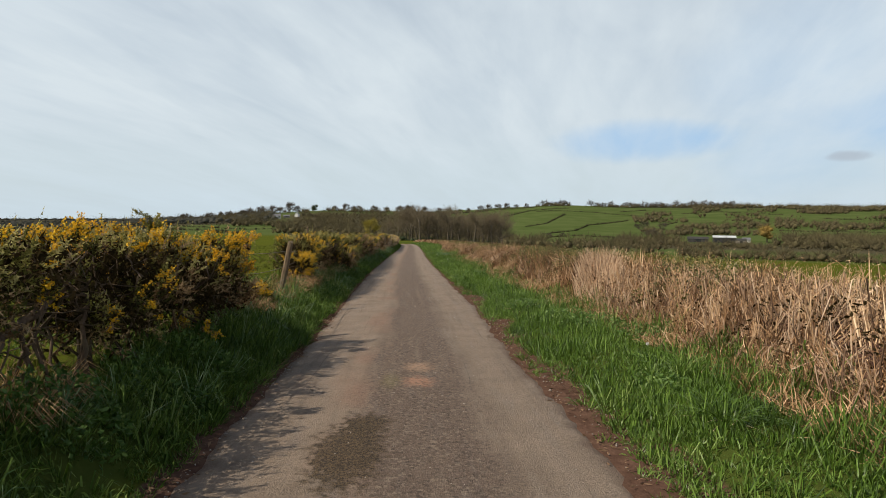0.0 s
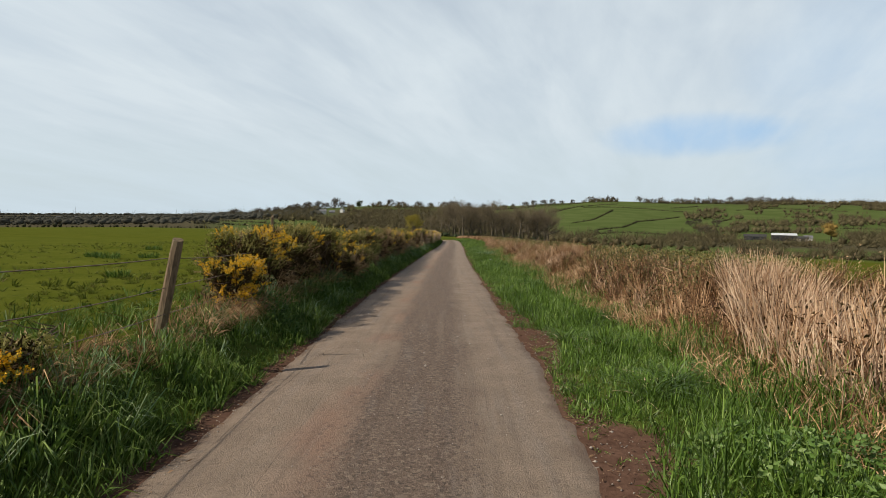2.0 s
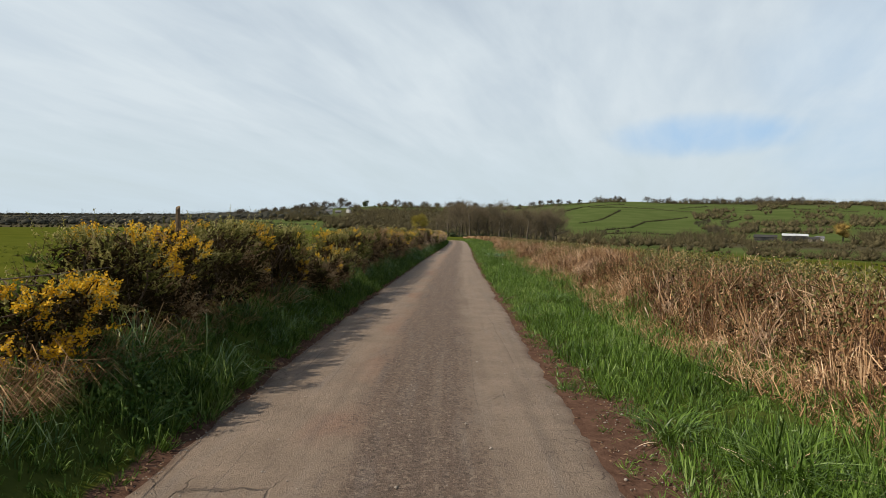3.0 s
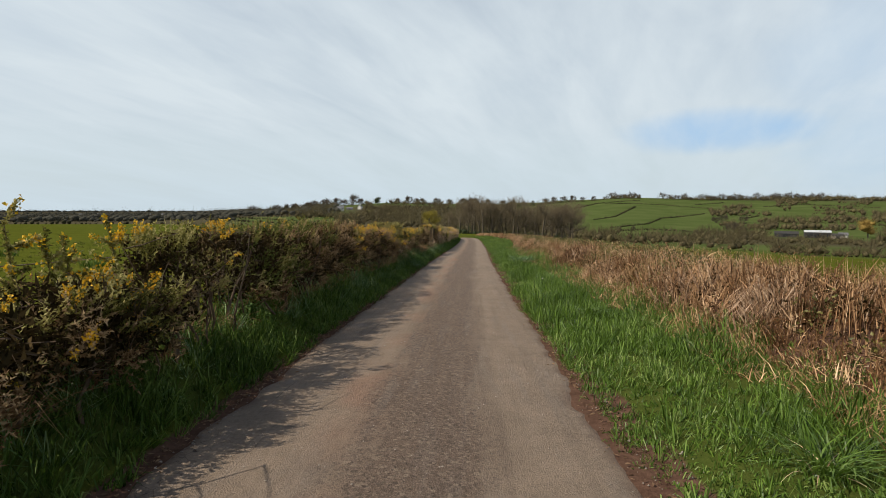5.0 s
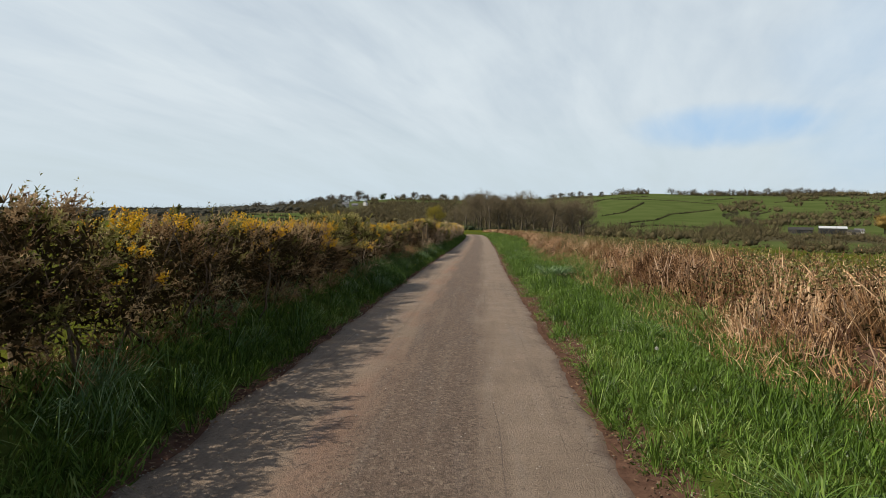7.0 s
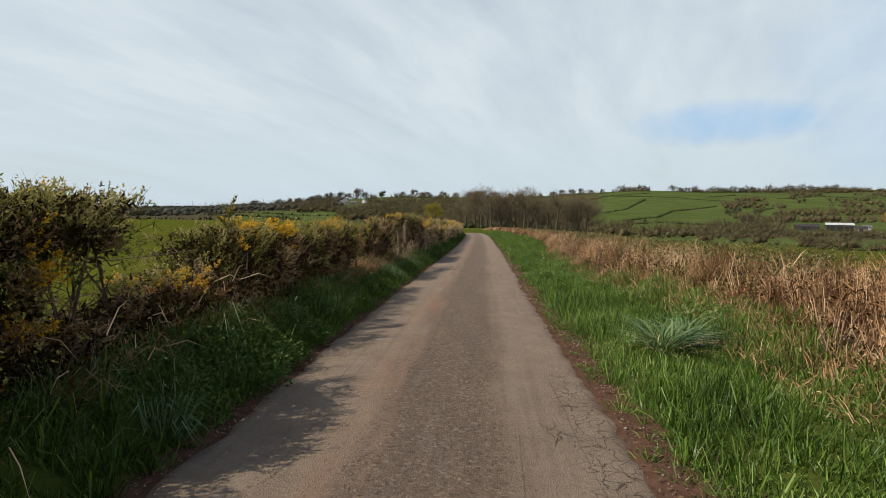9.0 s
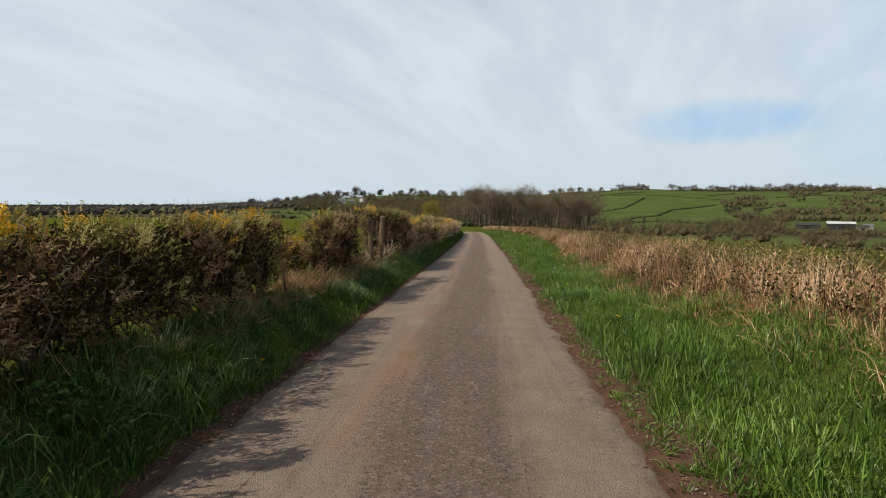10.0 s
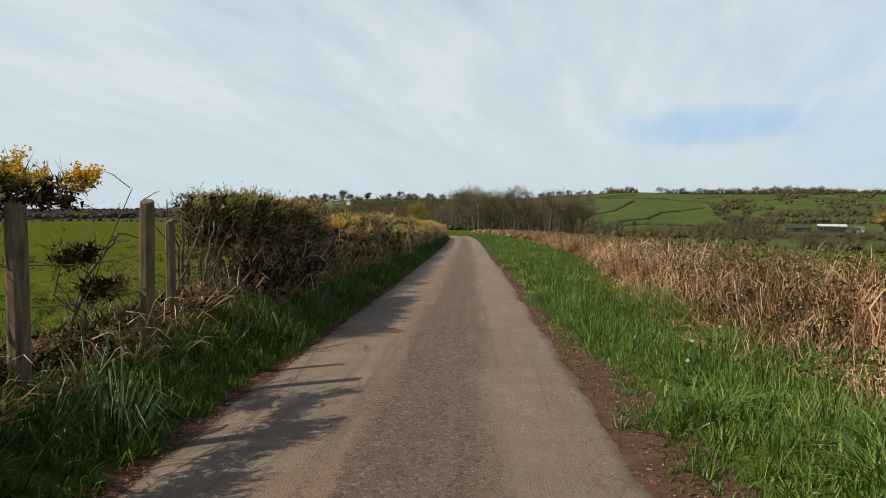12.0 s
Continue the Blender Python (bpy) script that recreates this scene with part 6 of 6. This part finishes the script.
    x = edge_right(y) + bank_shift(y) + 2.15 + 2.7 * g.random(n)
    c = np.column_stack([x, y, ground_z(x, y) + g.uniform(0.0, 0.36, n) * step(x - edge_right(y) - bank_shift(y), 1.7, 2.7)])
    ob = part("undergrowth", mesh_of("undergrowth", *leaves(c, any_way(n, g), g.uniform(0.05, 0.11, n), 0.03, g)), M_SHADE_GROWTH)
    tagged(ob, "dark leaves added low between the dead stalks for shade in the gaps", "undergrowth", kind="stuff")
    # bramble and ivy leaves threaded through the top
    n = 70000
    y = np.concatenate([g.uniform(-1, 62, int(n * 0.8)), g.uniform(62, 110, n - int(n * 0.8))])
    x = edge_right(y) + bank_shift(y) + 2.15 + 1.9 * g.random(n)
    leafy_part = -0.22 * (1 - step(y, 11, 14)) + 0.16 * step(y, 19, 21) * (1 - step(y, 24, 25.5))
    keep = noise2(x, y, 0.5, 33) + 0.5 * (noise2(x, y, 2.5, 34) - 0.5) + leafy_part > 0.46
    x, y = x[keep], y[keep]
    z = ground_z(x, y) + g.uniform(0.28, 0.64, len(x)) * step(x - edge_right(y) - bank_shift(y), 1.9, 2.9)
    c = np.column_stack([x, y, z])
    s = np.where(y > 62, 0.055, 0.042)
    ob = part("bramble", mesh_of("bramble", *leaves(c, unit(any_way(len(c), g) + [-0.2, -0.1, 0.5]), s, s * 0.75, g)), M_IVY)
    tagged(ob, "bramble leaves scrambling through the dead grass", "bramble", kind="stuff")


dry_bank()


# ---- single plants and small things ----
def tussock(name, label, x, y, wide, tall, count, mat, g, lean=0.5, width=0.012, sag=0.3, category="grass tussock", wind=(0, 0), stray=0.15):
    """One tuft of long blades from a single crown."""
    a, r = g.uniform(0, 6.283, count), np.sqrt(g.random(count)) * wide * 0.5
    p = np.stack([x + r * np.cos(a), y + r * np.sin(a)], 1)
    p = np.column_stack([p, ground_z(p[:, 0], p[:, 1]) - 0.02])
    out = np.stack([np.cos(a), np.sin(a), 0 * a], 1)
    way = unit(out * lean * g.uniform(0.2, 1.3, (count, 1)) + g.normal(size=(count, 3)) * stray + [wind[0], wind[1], 1])
    h = tall * g.uniform(0.55, 1.1, count)
    ob = part(name, mesh_of(name, *blades(p, p + way * h[:, None], width * g.uniform(0.6, 1.3, count), g, sag * h)), mat)
    return tagged(ob, label, category, kind="thing")


g_t = np.random.default_rng(123)
PALE = "tall bleached dead grass tussock on the bank"
for x, y, w, h, n in ((5.09, 14.50, 0.7, 0.80, 420), (4.67, 13.80, 0.7, 0.80, 420), (4.31, 12.90, 0.7, 0.75, 420), (4.01, 12.00, 0.8, 0.70, 400), (3.75, 11.20, 0.8, 0.52, 320), (4.25, 11.30, 0.8, 0.56, 240), (3.66, 10.40, 0.7, 0.44, 200), (4.10, 10.50, 0.7, 0.48, 160), (3.62, 9.70, 0.6, 0.36, 120)):
    tussock("dead_grass_tussock", PALE, x, y, w, h, n, M_PALE, g_t, 0.36, 0.012, 0.10, wind=(0.0, -0.08))
for x, y, w, h, n in ((4.05, 24.30, 0.6, 0.52, 220), (4.25, 24.90, 0.6, 0.50, 220), (4.60, 25.30, 0.6, 0.5, 180)):
    tussock("dead_grass_tussock", "collapsed fan of pinkish bleached dead grass", x, y, w, h, n, M_PALE, g_t, 0.9, 0.010, 0.6, wind=(-0.7, -0.3))
for x, y, w, h, n in ((4.18, 29.60, 0.8, 0.55, 320), (4.37, 31.50, 0.8, 0.5, 300), (4.53, 45.50, 0.9, 0.6, 300), (4.69, 58.50, 0.9, 0.6, 280)):
    tussock("dead_grass_tussock", "collapsed reddish-brown dead grass tussock", x, y, w, h, n, M_DRY, g_t, 1.5, 0.012, 0.7)
def arching_tussock(x, y, reach, rise, count, g, mat, label):
    """A big tuft whose long blades rise, bend over and hang, with withered ones at the base."""
    top = new("coarse_grass_tussock")
    z = float(ground_z(x, y))

    def ribbons(n, far, high, width):
        a = g.uniform(0, 6.283, n)
        out = np.stack([np.cos(a), np.sin(a), 0 * a], 1)
        side = np.stack([-np.sin(a), np.cos(a), 0 * a], 1)
        r, h = far * g.uniform(0.35, 1.15, n), high * g.uniform(0.55, 1.15, n)
        bend = g.uniform(0.75, 1.1, n)
        t = np.linspace(0, 1, 6)
        start = np.array([x, y, z - 0.02]) + out * (g.random((n, 1)) * 0.12) + side * g.normal(size=(n, 1)) * 0.05
        c = start[:, None] + out[:, None] * (r[:, None] * t ** 1.3)[..., None] + side[:, None] * (g.normal(size=(n, 1)) * 0.26 * t ** 1.5)[..., None]
        c[..., 2] += h[:, None] * (2.6 * t * (1 - bend[:, None] * 0.62 * t))
        w = width * g.uniform(0.6, 1.2, n)[:, None] * np.array([0.8, 1, 1, 0.9, 0.6, 0.08])
        v = np.stack([c - side[:, None] * w[..., None] / 2, c + side[:, None] * w[..., None] / 2], 2).reshape(-1, 3)
        k = np.arange(5) * 2
        q = np.concatenate([np.stack([k, k + 1, k + 3], 1), np.stack([k, k + 3, k + 2], 1)])
        return v, (np.arange(n)[:, None, None] * 12 + q[None]).reshape(-1, 3)
    stuff(part("leafage", mesh_of("leafage", *ribbons(count, reach, rise, 0.015 if reach > 0.4 else 0.010)), mat, top))
    stuff(part("withered_blades", mesh_of("withered_blades", *ribbons(count // (4 if reach > 0.4 else 14), reach * 0.9, rise * 0.5, 0.010)), M_PALE, top, "bleached dead blades round the base"))
    return tagged(top, label, "grass tussock", "verge tussocks")


for x, y, reach, rise in ((2.35, 41.80, 0.52, 0.26), (2.74, 42.25, 0.46, 0.24)):
    arching_tussock(x, y, reach, rise, 150, g_t, M_SILVER, "big arching tussock of broad silvery-green grass")
for x, y, reach in ((2.30, 50.6, 0.36), (2.08, 51.3, 0.30), (2.50, 49.8, 0.34), (2.60, 53.4, 0.38), (2.90, 53.9, 0.36), (2.25, 54.6, 0.34), (1.95, 13.2, 0.30), (2.25, 12.3, 0.34),
                    (2.40, 10.7, 0.36), (2.05, 10.3, 0.32), (2.30, 26.5, 0.30), (2.00, 28.8, 0.28), (2.50, 33.2, 0.34), (1.95, 18.5, 0.28), (2.40, 20.6, 0.34), (2.60, 5.2, 0.34), (2.25, 3.9, 0.30)):
    arching_tussock(x, y, reach, reach * 0.55, 110, g_t, M_GRASS, "low tussock of long arching green grass in the verge")
for x, y, h in ((-1.86, 8.65, 0.30), (-1.80, 9.20, 0.28), (-1.82, 7.70, 0.28), (-1.90, 10.40, 0.28), (-2.56, 27.31, 0.4), (-2.50, 32.40, 0.42), (-2.44, 21.70, 0.34), (-1.79, 39.20, 0.4), (-1.82, 44.40, 0.36), (-1.86, 50.20, 0.4), (-1.77, 54.20, 0.42)):
    tussock("coarse_grass_tussock", "arching tussock of long green grass on the bank", x, y, 0.25, h, 90, M_SILVER if h > 0.38 else M_GRASS, g_t, 1.0, 0.012, 0.6, wind=(0.5, 0))
for x, y, w, h, n in ((-2.41, 12.47, 0.6, 0.42, 260), (-2.37, 13.08, 0.5, 0.40, 240), (-2.45, 11.86, 0.5, 0.32, 160), (-2.26, 8.25, 0.40, 0.36, 200), (-2.20, 8.65, 0.40, 0.30, 130), (-2.75, 25.36, 0.5, 0.5, 160), (-2.51, 49.03, 0.6, 0.45, 240), (-2.50, 49.60, 0.6, 0.42, 240), (-2.45, 50.26, 0.5, 0.4, 180), (-2.59, 37.08, 0.4, 0.4, 120), (-2.26, 3.30, 0.4, 0.32, 170), (-2.30, 3.75, 0.4, 0.30, 150), (-2.55, 3.90, 0.5, 0.40, 160)):
    tussock("dead_grass_tussock", "drooping brown and straw-coloured dead grass under the fence", x, y, w, h, n, M_DRY, g_t, 1.2, 0.007, 0.55, wind=(1.3, -0.35))


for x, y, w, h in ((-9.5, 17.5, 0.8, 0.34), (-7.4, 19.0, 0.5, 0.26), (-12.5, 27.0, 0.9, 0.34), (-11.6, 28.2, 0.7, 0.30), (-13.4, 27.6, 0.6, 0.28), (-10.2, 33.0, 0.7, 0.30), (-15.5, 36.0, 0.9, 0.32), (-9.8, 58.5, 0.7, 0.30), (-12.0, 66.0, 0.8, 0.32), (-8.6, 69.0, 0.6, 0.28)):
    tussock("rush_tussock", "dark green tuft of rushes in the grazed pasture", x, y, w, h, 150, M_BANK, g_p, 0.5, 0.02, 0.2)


def weed(name, label, x, y, radius, tall, count, size, mat, g):
    """A leafy weed patch: stalks with broad leaves."""
    top = new(name)
    a, r = g.uniform(0, 6.283, count), np.sqrt(g.random(count)) * radius
    c = np.column_stack([x + r * np.cos(a), y + r * np.sin(a)])
    c = np.column_stack([c, ground_z(c[:, 0], c[:, 1]) + tall * g.uniform(0.15, 1.0, count) * (1 - 0.4 * (r / radius) ** 2)])
    out = np.stack([np.cos(a), np.sin(a), 0 * a], 1)
    way = unit(out * 0.7 + any_way(count, g) * 0.7 + [0.2, 0, 0.1])
    stuff(part("leafage", mesh_of("leafage", *leaves(c, way, size * g.uniform(0.6, 1.3, count), size * 0.6, g)), mat, top))
    k = max(6, count // 12)
    b = c[:k].copy(); b[:, 2] = ground_z(b[:, 0], b[:, 1]) - 0.02
    stuff(part("stalk", mesh_of("stalk", *blades(b, c[:k], 0.006, g)), mat, top))
    return tagged(top, label, "weed", "verge weeds")


for x, y, r, h, n in ((-1.85, 4.30, 0.35, 0.30, 260), (-2.00, 3.40, 0.35, 0.35, 260), (-1.90, 5.40, 0.3, 0.28, 200), (-1.82, 40.50, 0.45, 0.40, 420), (-1.89, 41.30, 0.4, 0.38, 360), (-1.90, 39.60, 0.4, 0.36, 300), (-1.85, 42.40, 0.35, 0.34, 240),
                      (-1.93, 13.20, 0.4, 0.30, 300), (-2.01, 14.00, 0.35, 0.28, 220), (-2.50, 24.19, 0.4, 0.3, 240), (-1.96, 43.60, 0.3, 0.3, 180)):
    weed("nettle_patch", "dark leafy nettles and cow parsley on the bank", x, y, r, h, n * 2, 0.045, M_WEED, g_t)
for x, y, r, h, n in ((2.48, 8.60, 0.45, 0.28, 320), (2.73, 8.00, 0.35, 0.24, 220), (2.13, 9.10, 0.3, 0.2, 180), (3.02, 7.20, 0.3, 0.22, 150), (2.22, 4.90, 0.25, 0.16, 120), (3.29, 43.40, 0.4, 0.3, 240), (3.48, 55.20, 0.35, 0.3, 200), (2.34, 50.90, 0.25, 0.16, 110)):
    weed("dock_patch", "pale-veined broad-leaved weeds in the verge", x, y, r, h, n * 2, 0.045, M_DOCK, g_t)


def dandelion(x, y, height, seedy=False):
    """A flower head on a hollow stalk; or a white seed clock."""
    g = np.random.default_rng(int(abs(x * 100) + y * 10))
    top = new("dandelion")
    z = float(ground_z(x, y))
    stuff(part("stalk", mesh_of("stalk", *tube(np.linspace([x, y, z - 0.02], [x + 0.02, y, z + height], 4), [0.004] * 4, 4)), M_WEED, top))
    c = np.array([x + 0.02, y, z + height])
    n = 70
    d = any_way(n, g)
    if not seedy:
        d[:, 2] = np.abs(d[:, 2]) * 0.6
    d = unit(d)
    stuff(part("flower_head", mesh_of("flower_head", *leaves(np.repeat(c[None], n, 0), d, 0.020, 0.009, g)), M_CLOCK if seedy else M_DANDELION, top))
    k = 9
    a = np.linspace(0, 6.283, k, endpoint=False)
    stuff(part("leafage", mesh_of("leafage", *leaves(np.repeat([[x, y, z + 0.03]], k, 0), unit(np.stack([np.cos(a), np.sin(a), 0 * a + 0.45], 1)), 0.16, 0.035, g)), M_WEED, top))
    return tagged(top, "white dandelion seed head in the grass" if seedy else "yellow dandelion flowering in the grass", "dandelion", "dandelions")


for d in ((-2.63, 28.96, 0.20), (2.22, 48.32, 0.10), (2.27, 48.38, 0.07), (-1.69, 45.50, 0.16), (2.33, 55.40, 0.22, True), (2.15, 52.20, 0.16), (2.52, 5.90, 0.2, True), (3.29, 57.00, 0.22, True), (2.68, 56.20, 0.22, True), (2.17, 31.80, 0.18, True)):
    dandelion(*d)


def gorse_limb(points, radius, seed, label="old gorse with a bare twisted trunk beside the fence"):
    """A thick old stem with side branches, bark showing."""
    g = np.random.default_rng(seed)
    pts = np.array(points, float)
    t = np.linspace(0, 1, 12)
    k = np.linspace(0, 1, len(pts))
    path = np.stack([np.interp(t, k, pts[:, a]) for a in range(3)], 1) + g.normal(size=(12, 3)) * 0.012
    path[:, 2] += road_z(path[:, 1])
    top = new("old_gorse")
    part("trunk", mesh_of("trunk", *tube(path, np.linspace(radius, radius * 0.45, 12), 6)), M_TWIG, top)
    for _ in range(6):
        s = path[g.integers(4, 12)]
        e = s + unit(g.normal(size=3) * [1, 1, 0.5] + [0, 0, 0.1]) * g.uniform(0.12, 0.28)
        part("branch", mesh_of("branch", *tube(np.linspace(s, e, 4) + g.normal(size=(4, 3)) * 0.02, np.linspace(radius * 0.4, 0.003, 4), 4)), M_TWIG, top)
    return tagged(top, label, "bush", "old gorse stems")


for k, pts in enumerate(([(-2.62, 53.29, 0.35), (-2.57, 53.39, 0.95), (-2.57, 53.77, 1.15), (-2.56, 54.10, 1.36)], [(-2.62, 53.34, 0.8), (-2.62, 53.10, 1.25), (-2.57, 53.00, 1.42)],
                         [(-2.66, 54.85, 0.4), (-2.56, 55.01, 1.0), (-2.50, 55.22, 1.24), (-2.47, 55.36, 1.36)],
                         [(-2.78, 40.15, 0.35), (-2.73, 40.03, 0.9), (-2.68, 39.81, 1.4)], [(-2.77, 41.92, 0.4), (-2.77, 42.03, 0.9), (-2.72, 42.25, 1.3)], [(-2.80, 23.31, 0.35), (-2.70, 23.43, 0.8), (-2.70, 23.31, 1.2)],
                         [(-2.73, 52.00, 0.35), (-2.68, 52.10, 0.9), (-2.63, 52.00, 1.4)], [(-2.64, 51.20, 0.35), (-2.59, 51.10, 0.9), (-2.59, 51.30, 1.4)], [(-2.59, 57.46, 0.4), (-2.54, 57.35, 0.9), (-2.48, 57.68, 1.4)],
                         [(-2.55, 56.30, 0.4), (-2.50, 56.45, 0.9), (-2.45, 56.95, 1.55)], [(-2.60, 56.70, 0.4), (-2.52, 56.55, 0.8), (-2.48, 56.50, 1.5)], [(-2.45, 56.60, 0.4), (-2.45, 56.90, 0.9), (-2.50, 57.30, 1.5)],
                         [(-2.40, 3.35, 0.66), (-2.42, 3.62, 0.86), (-2.42, 3.95, 0.95), (-2.48, 4.35, 1.10)], [(-2.45, 3.70, 0.35), (-2.40, 3.76, 0.62), (-2.44, 3.70, 0.92)], [(-2.40, 4.38, 0.35), (-2.36, 4.30, 0.70), (-2.40, 4.42, 1.0)])):
    gorse_limb(pts, (0.03, 0.022, 0.018)[k] if k < 3 else 0.035 if k == 12 else 0.024, 300 + k)


def sprig(x, y, low, tall, seed):
    """An unclipped shoot standing above the hedge."""
    g = np.random.default_rng(seed)
    z = float(road_z(y))
    top = new("gorse_sprig")
    path = np.linspace([x, y, z + low], [x + g.normal() * 0.05, y + g.normal() * 0.05, z + tall], 5)
    stuff(part("woody_growth", mesh_of("woody_growth", *tube(path, np.linspace(0.008, 0.003, 5), 4)), M_TWIG, top))
    shoots = [(path[k], unit(g.normal(size=3) * [1, 1, 0.4] + [0, 0, 0.9]), g.uniform(0.09, 0.18)) for k in (1, 2, 2, 3, 3, 4)] + [(path[0], unit(path[4] - path[0]), tall - low)]
    cs, ws, ts, fs = [], [], [], []
    for s, w, ln in shoots:
        n = int(420 * ln) + 20
        cs.append(s + w * (g.random((n, 1)) * ln) + g.normal(size=(n, 3)) * 0.008)
        ws.append(unit(w * 0.6 + any_way(n, g) * 0.8))
        ts.append(np.full(n, g.uniform(0.2, 0.9)))
        if g.random() < 0.5:
            fs.append(s + w * ln * g.uniform(0.6, 1.05, (14, 1)) + g.normal(size=(14, 3)) * 0.02)
    cs, ws = np.concatenate(cs), np.concatenate(ws)
    stuff(part("foliage", toned(mesh_of("foliage", *spikes(cs, ws, g.uniform(0.02, 0.042, len(cs)), 0.0145, g)), np.concatenate(ts)), M_GORSE, top))
    if fs:
        fs = np.concatenate(fs)
        stuff(part("blossom", mesh_of("blossom", *leaves(fs, any_way(len(fs), g), 0.028, 0.024, g, 0.35)), M_BLOSSOM, top))
    return tagged(top, "upright gorse shoot standing above the clipped hedge", "bush", "gorse hedge")


for x, y, lo, hi in ((-2.51, 5.72, 1.25, 1.72), (-2.51, 5.92, 1.25, 1.68), (-2.45, 5.82, 1.2, 1.62), (-2.71, 27.70, 1.4, 1.75), (-2.71, 29.65, 1.45, 1.80), (-2.72, 42.25, 1.3, 1.82), (-2.72, 42.47, 1.3, 1.66), (-2.66, 43.79, 1.3, 1.62), (-2.81, 27.02, 1.4, 1.72), (-2.50, 20.84, 0.95, 1.58), (-2.45, 21.10, 1.0, 1.44), (-2.42, 21.25, 1.0, 1.42), (-2.52, 21.95, 1.0, 1.55), (-2.45, 50.1, 1.3, 1.62), (-2.55, 50.80, 1.45, 1.74), (-2.70, 31.90, 1.4, 1.68)):
    sprig(x, y, lo - 0.1, hi - 0.09, int(y * 10))


def litter():
    """Dead leaves, straw and crumbs of earth along both edges of the tarmac; loose stones on it."""
    g = np.random.default_rng(401)
    n = 13000
    y = g.uniform(0.5, 65, n)
    side = g.random(n) < 0.5
    x = np.where(side, edge_left(y) + np.abs(g.normal(size=n)) * 0.10 - 0.10, edge_right(y) - np.abs(g.normal(size=n)) * 0.06 + g.random(n) * (soil_width(y) + 0.1))
    z = np.maximum(ground_z(x, y), road_z(y) + 0.004) + 0.006
    w = any_way(n, g) * [1, 1, 0.25]
    ob = part("leaf_litter", mesh_of("leaf_litter", *leaves(np.column_stack([x, y, z]), unit(w), g.uniform(0.015, 0.06, n), g.uniform(0.006, 0.018, n), g)), M_DEADLEAF)
    tagged(ob, "dead leaves and straw along the tarmac edge", "leaf litter", kind="stuff")
    n = 6500
    y = g.uniform(-1, 62, n)
    f = g.random(n)
    x = edge_left(y) + (edge_right(y) - edge_left(y)) * np.where(g.random(n) < 0.25, f, np.where(f < 0.35, f * 0.12, 0.99 + (f - 0.35) * 0.22))
    r = g.uniform(0.003, 0.009, n) * np.where(g.random(n) < 0.04, 2.0, 1)
    inside = (x - edge_left(y)) / (edge_right(y) - edge_left(y))
    z = np.where((inside > 0.02) & (inside < 0.98), road_z(y) + 0.035 * (1 - (2 * inside - 1) ** 2), ground_z(x, y))
    octa = np.array([(1, 0, 0), (-1, 0, 0), (0, 1, 0), (0, -1, 0), (0, 0, 0.7), (0, 0, -0.7)], float)
    v = (np.column_stack([x, y, z + r * 0.4])[:, None] + octa[None] * r[:, None, None] * g.uniform(0.7, 1.3, (n, 6, 1))).reshape(-1, 3)
    t = np.array([(0, 2, 4), (2, 1, 4), (1, 3, 4), (3, 0, 4), (2, 0, 5), (1, 2, 5), (3, 1, 5), (0, 3, 5)])
    ob = part("gravel", mesh_of("gravel", v, (np.arange(n)[:, None, None] * 6 + t[None]).reshape(-1, 3)), M_STONE)
    tagged(ob, "loose chippings scattered on the lane", "gravel", kind="stuff")


litter()
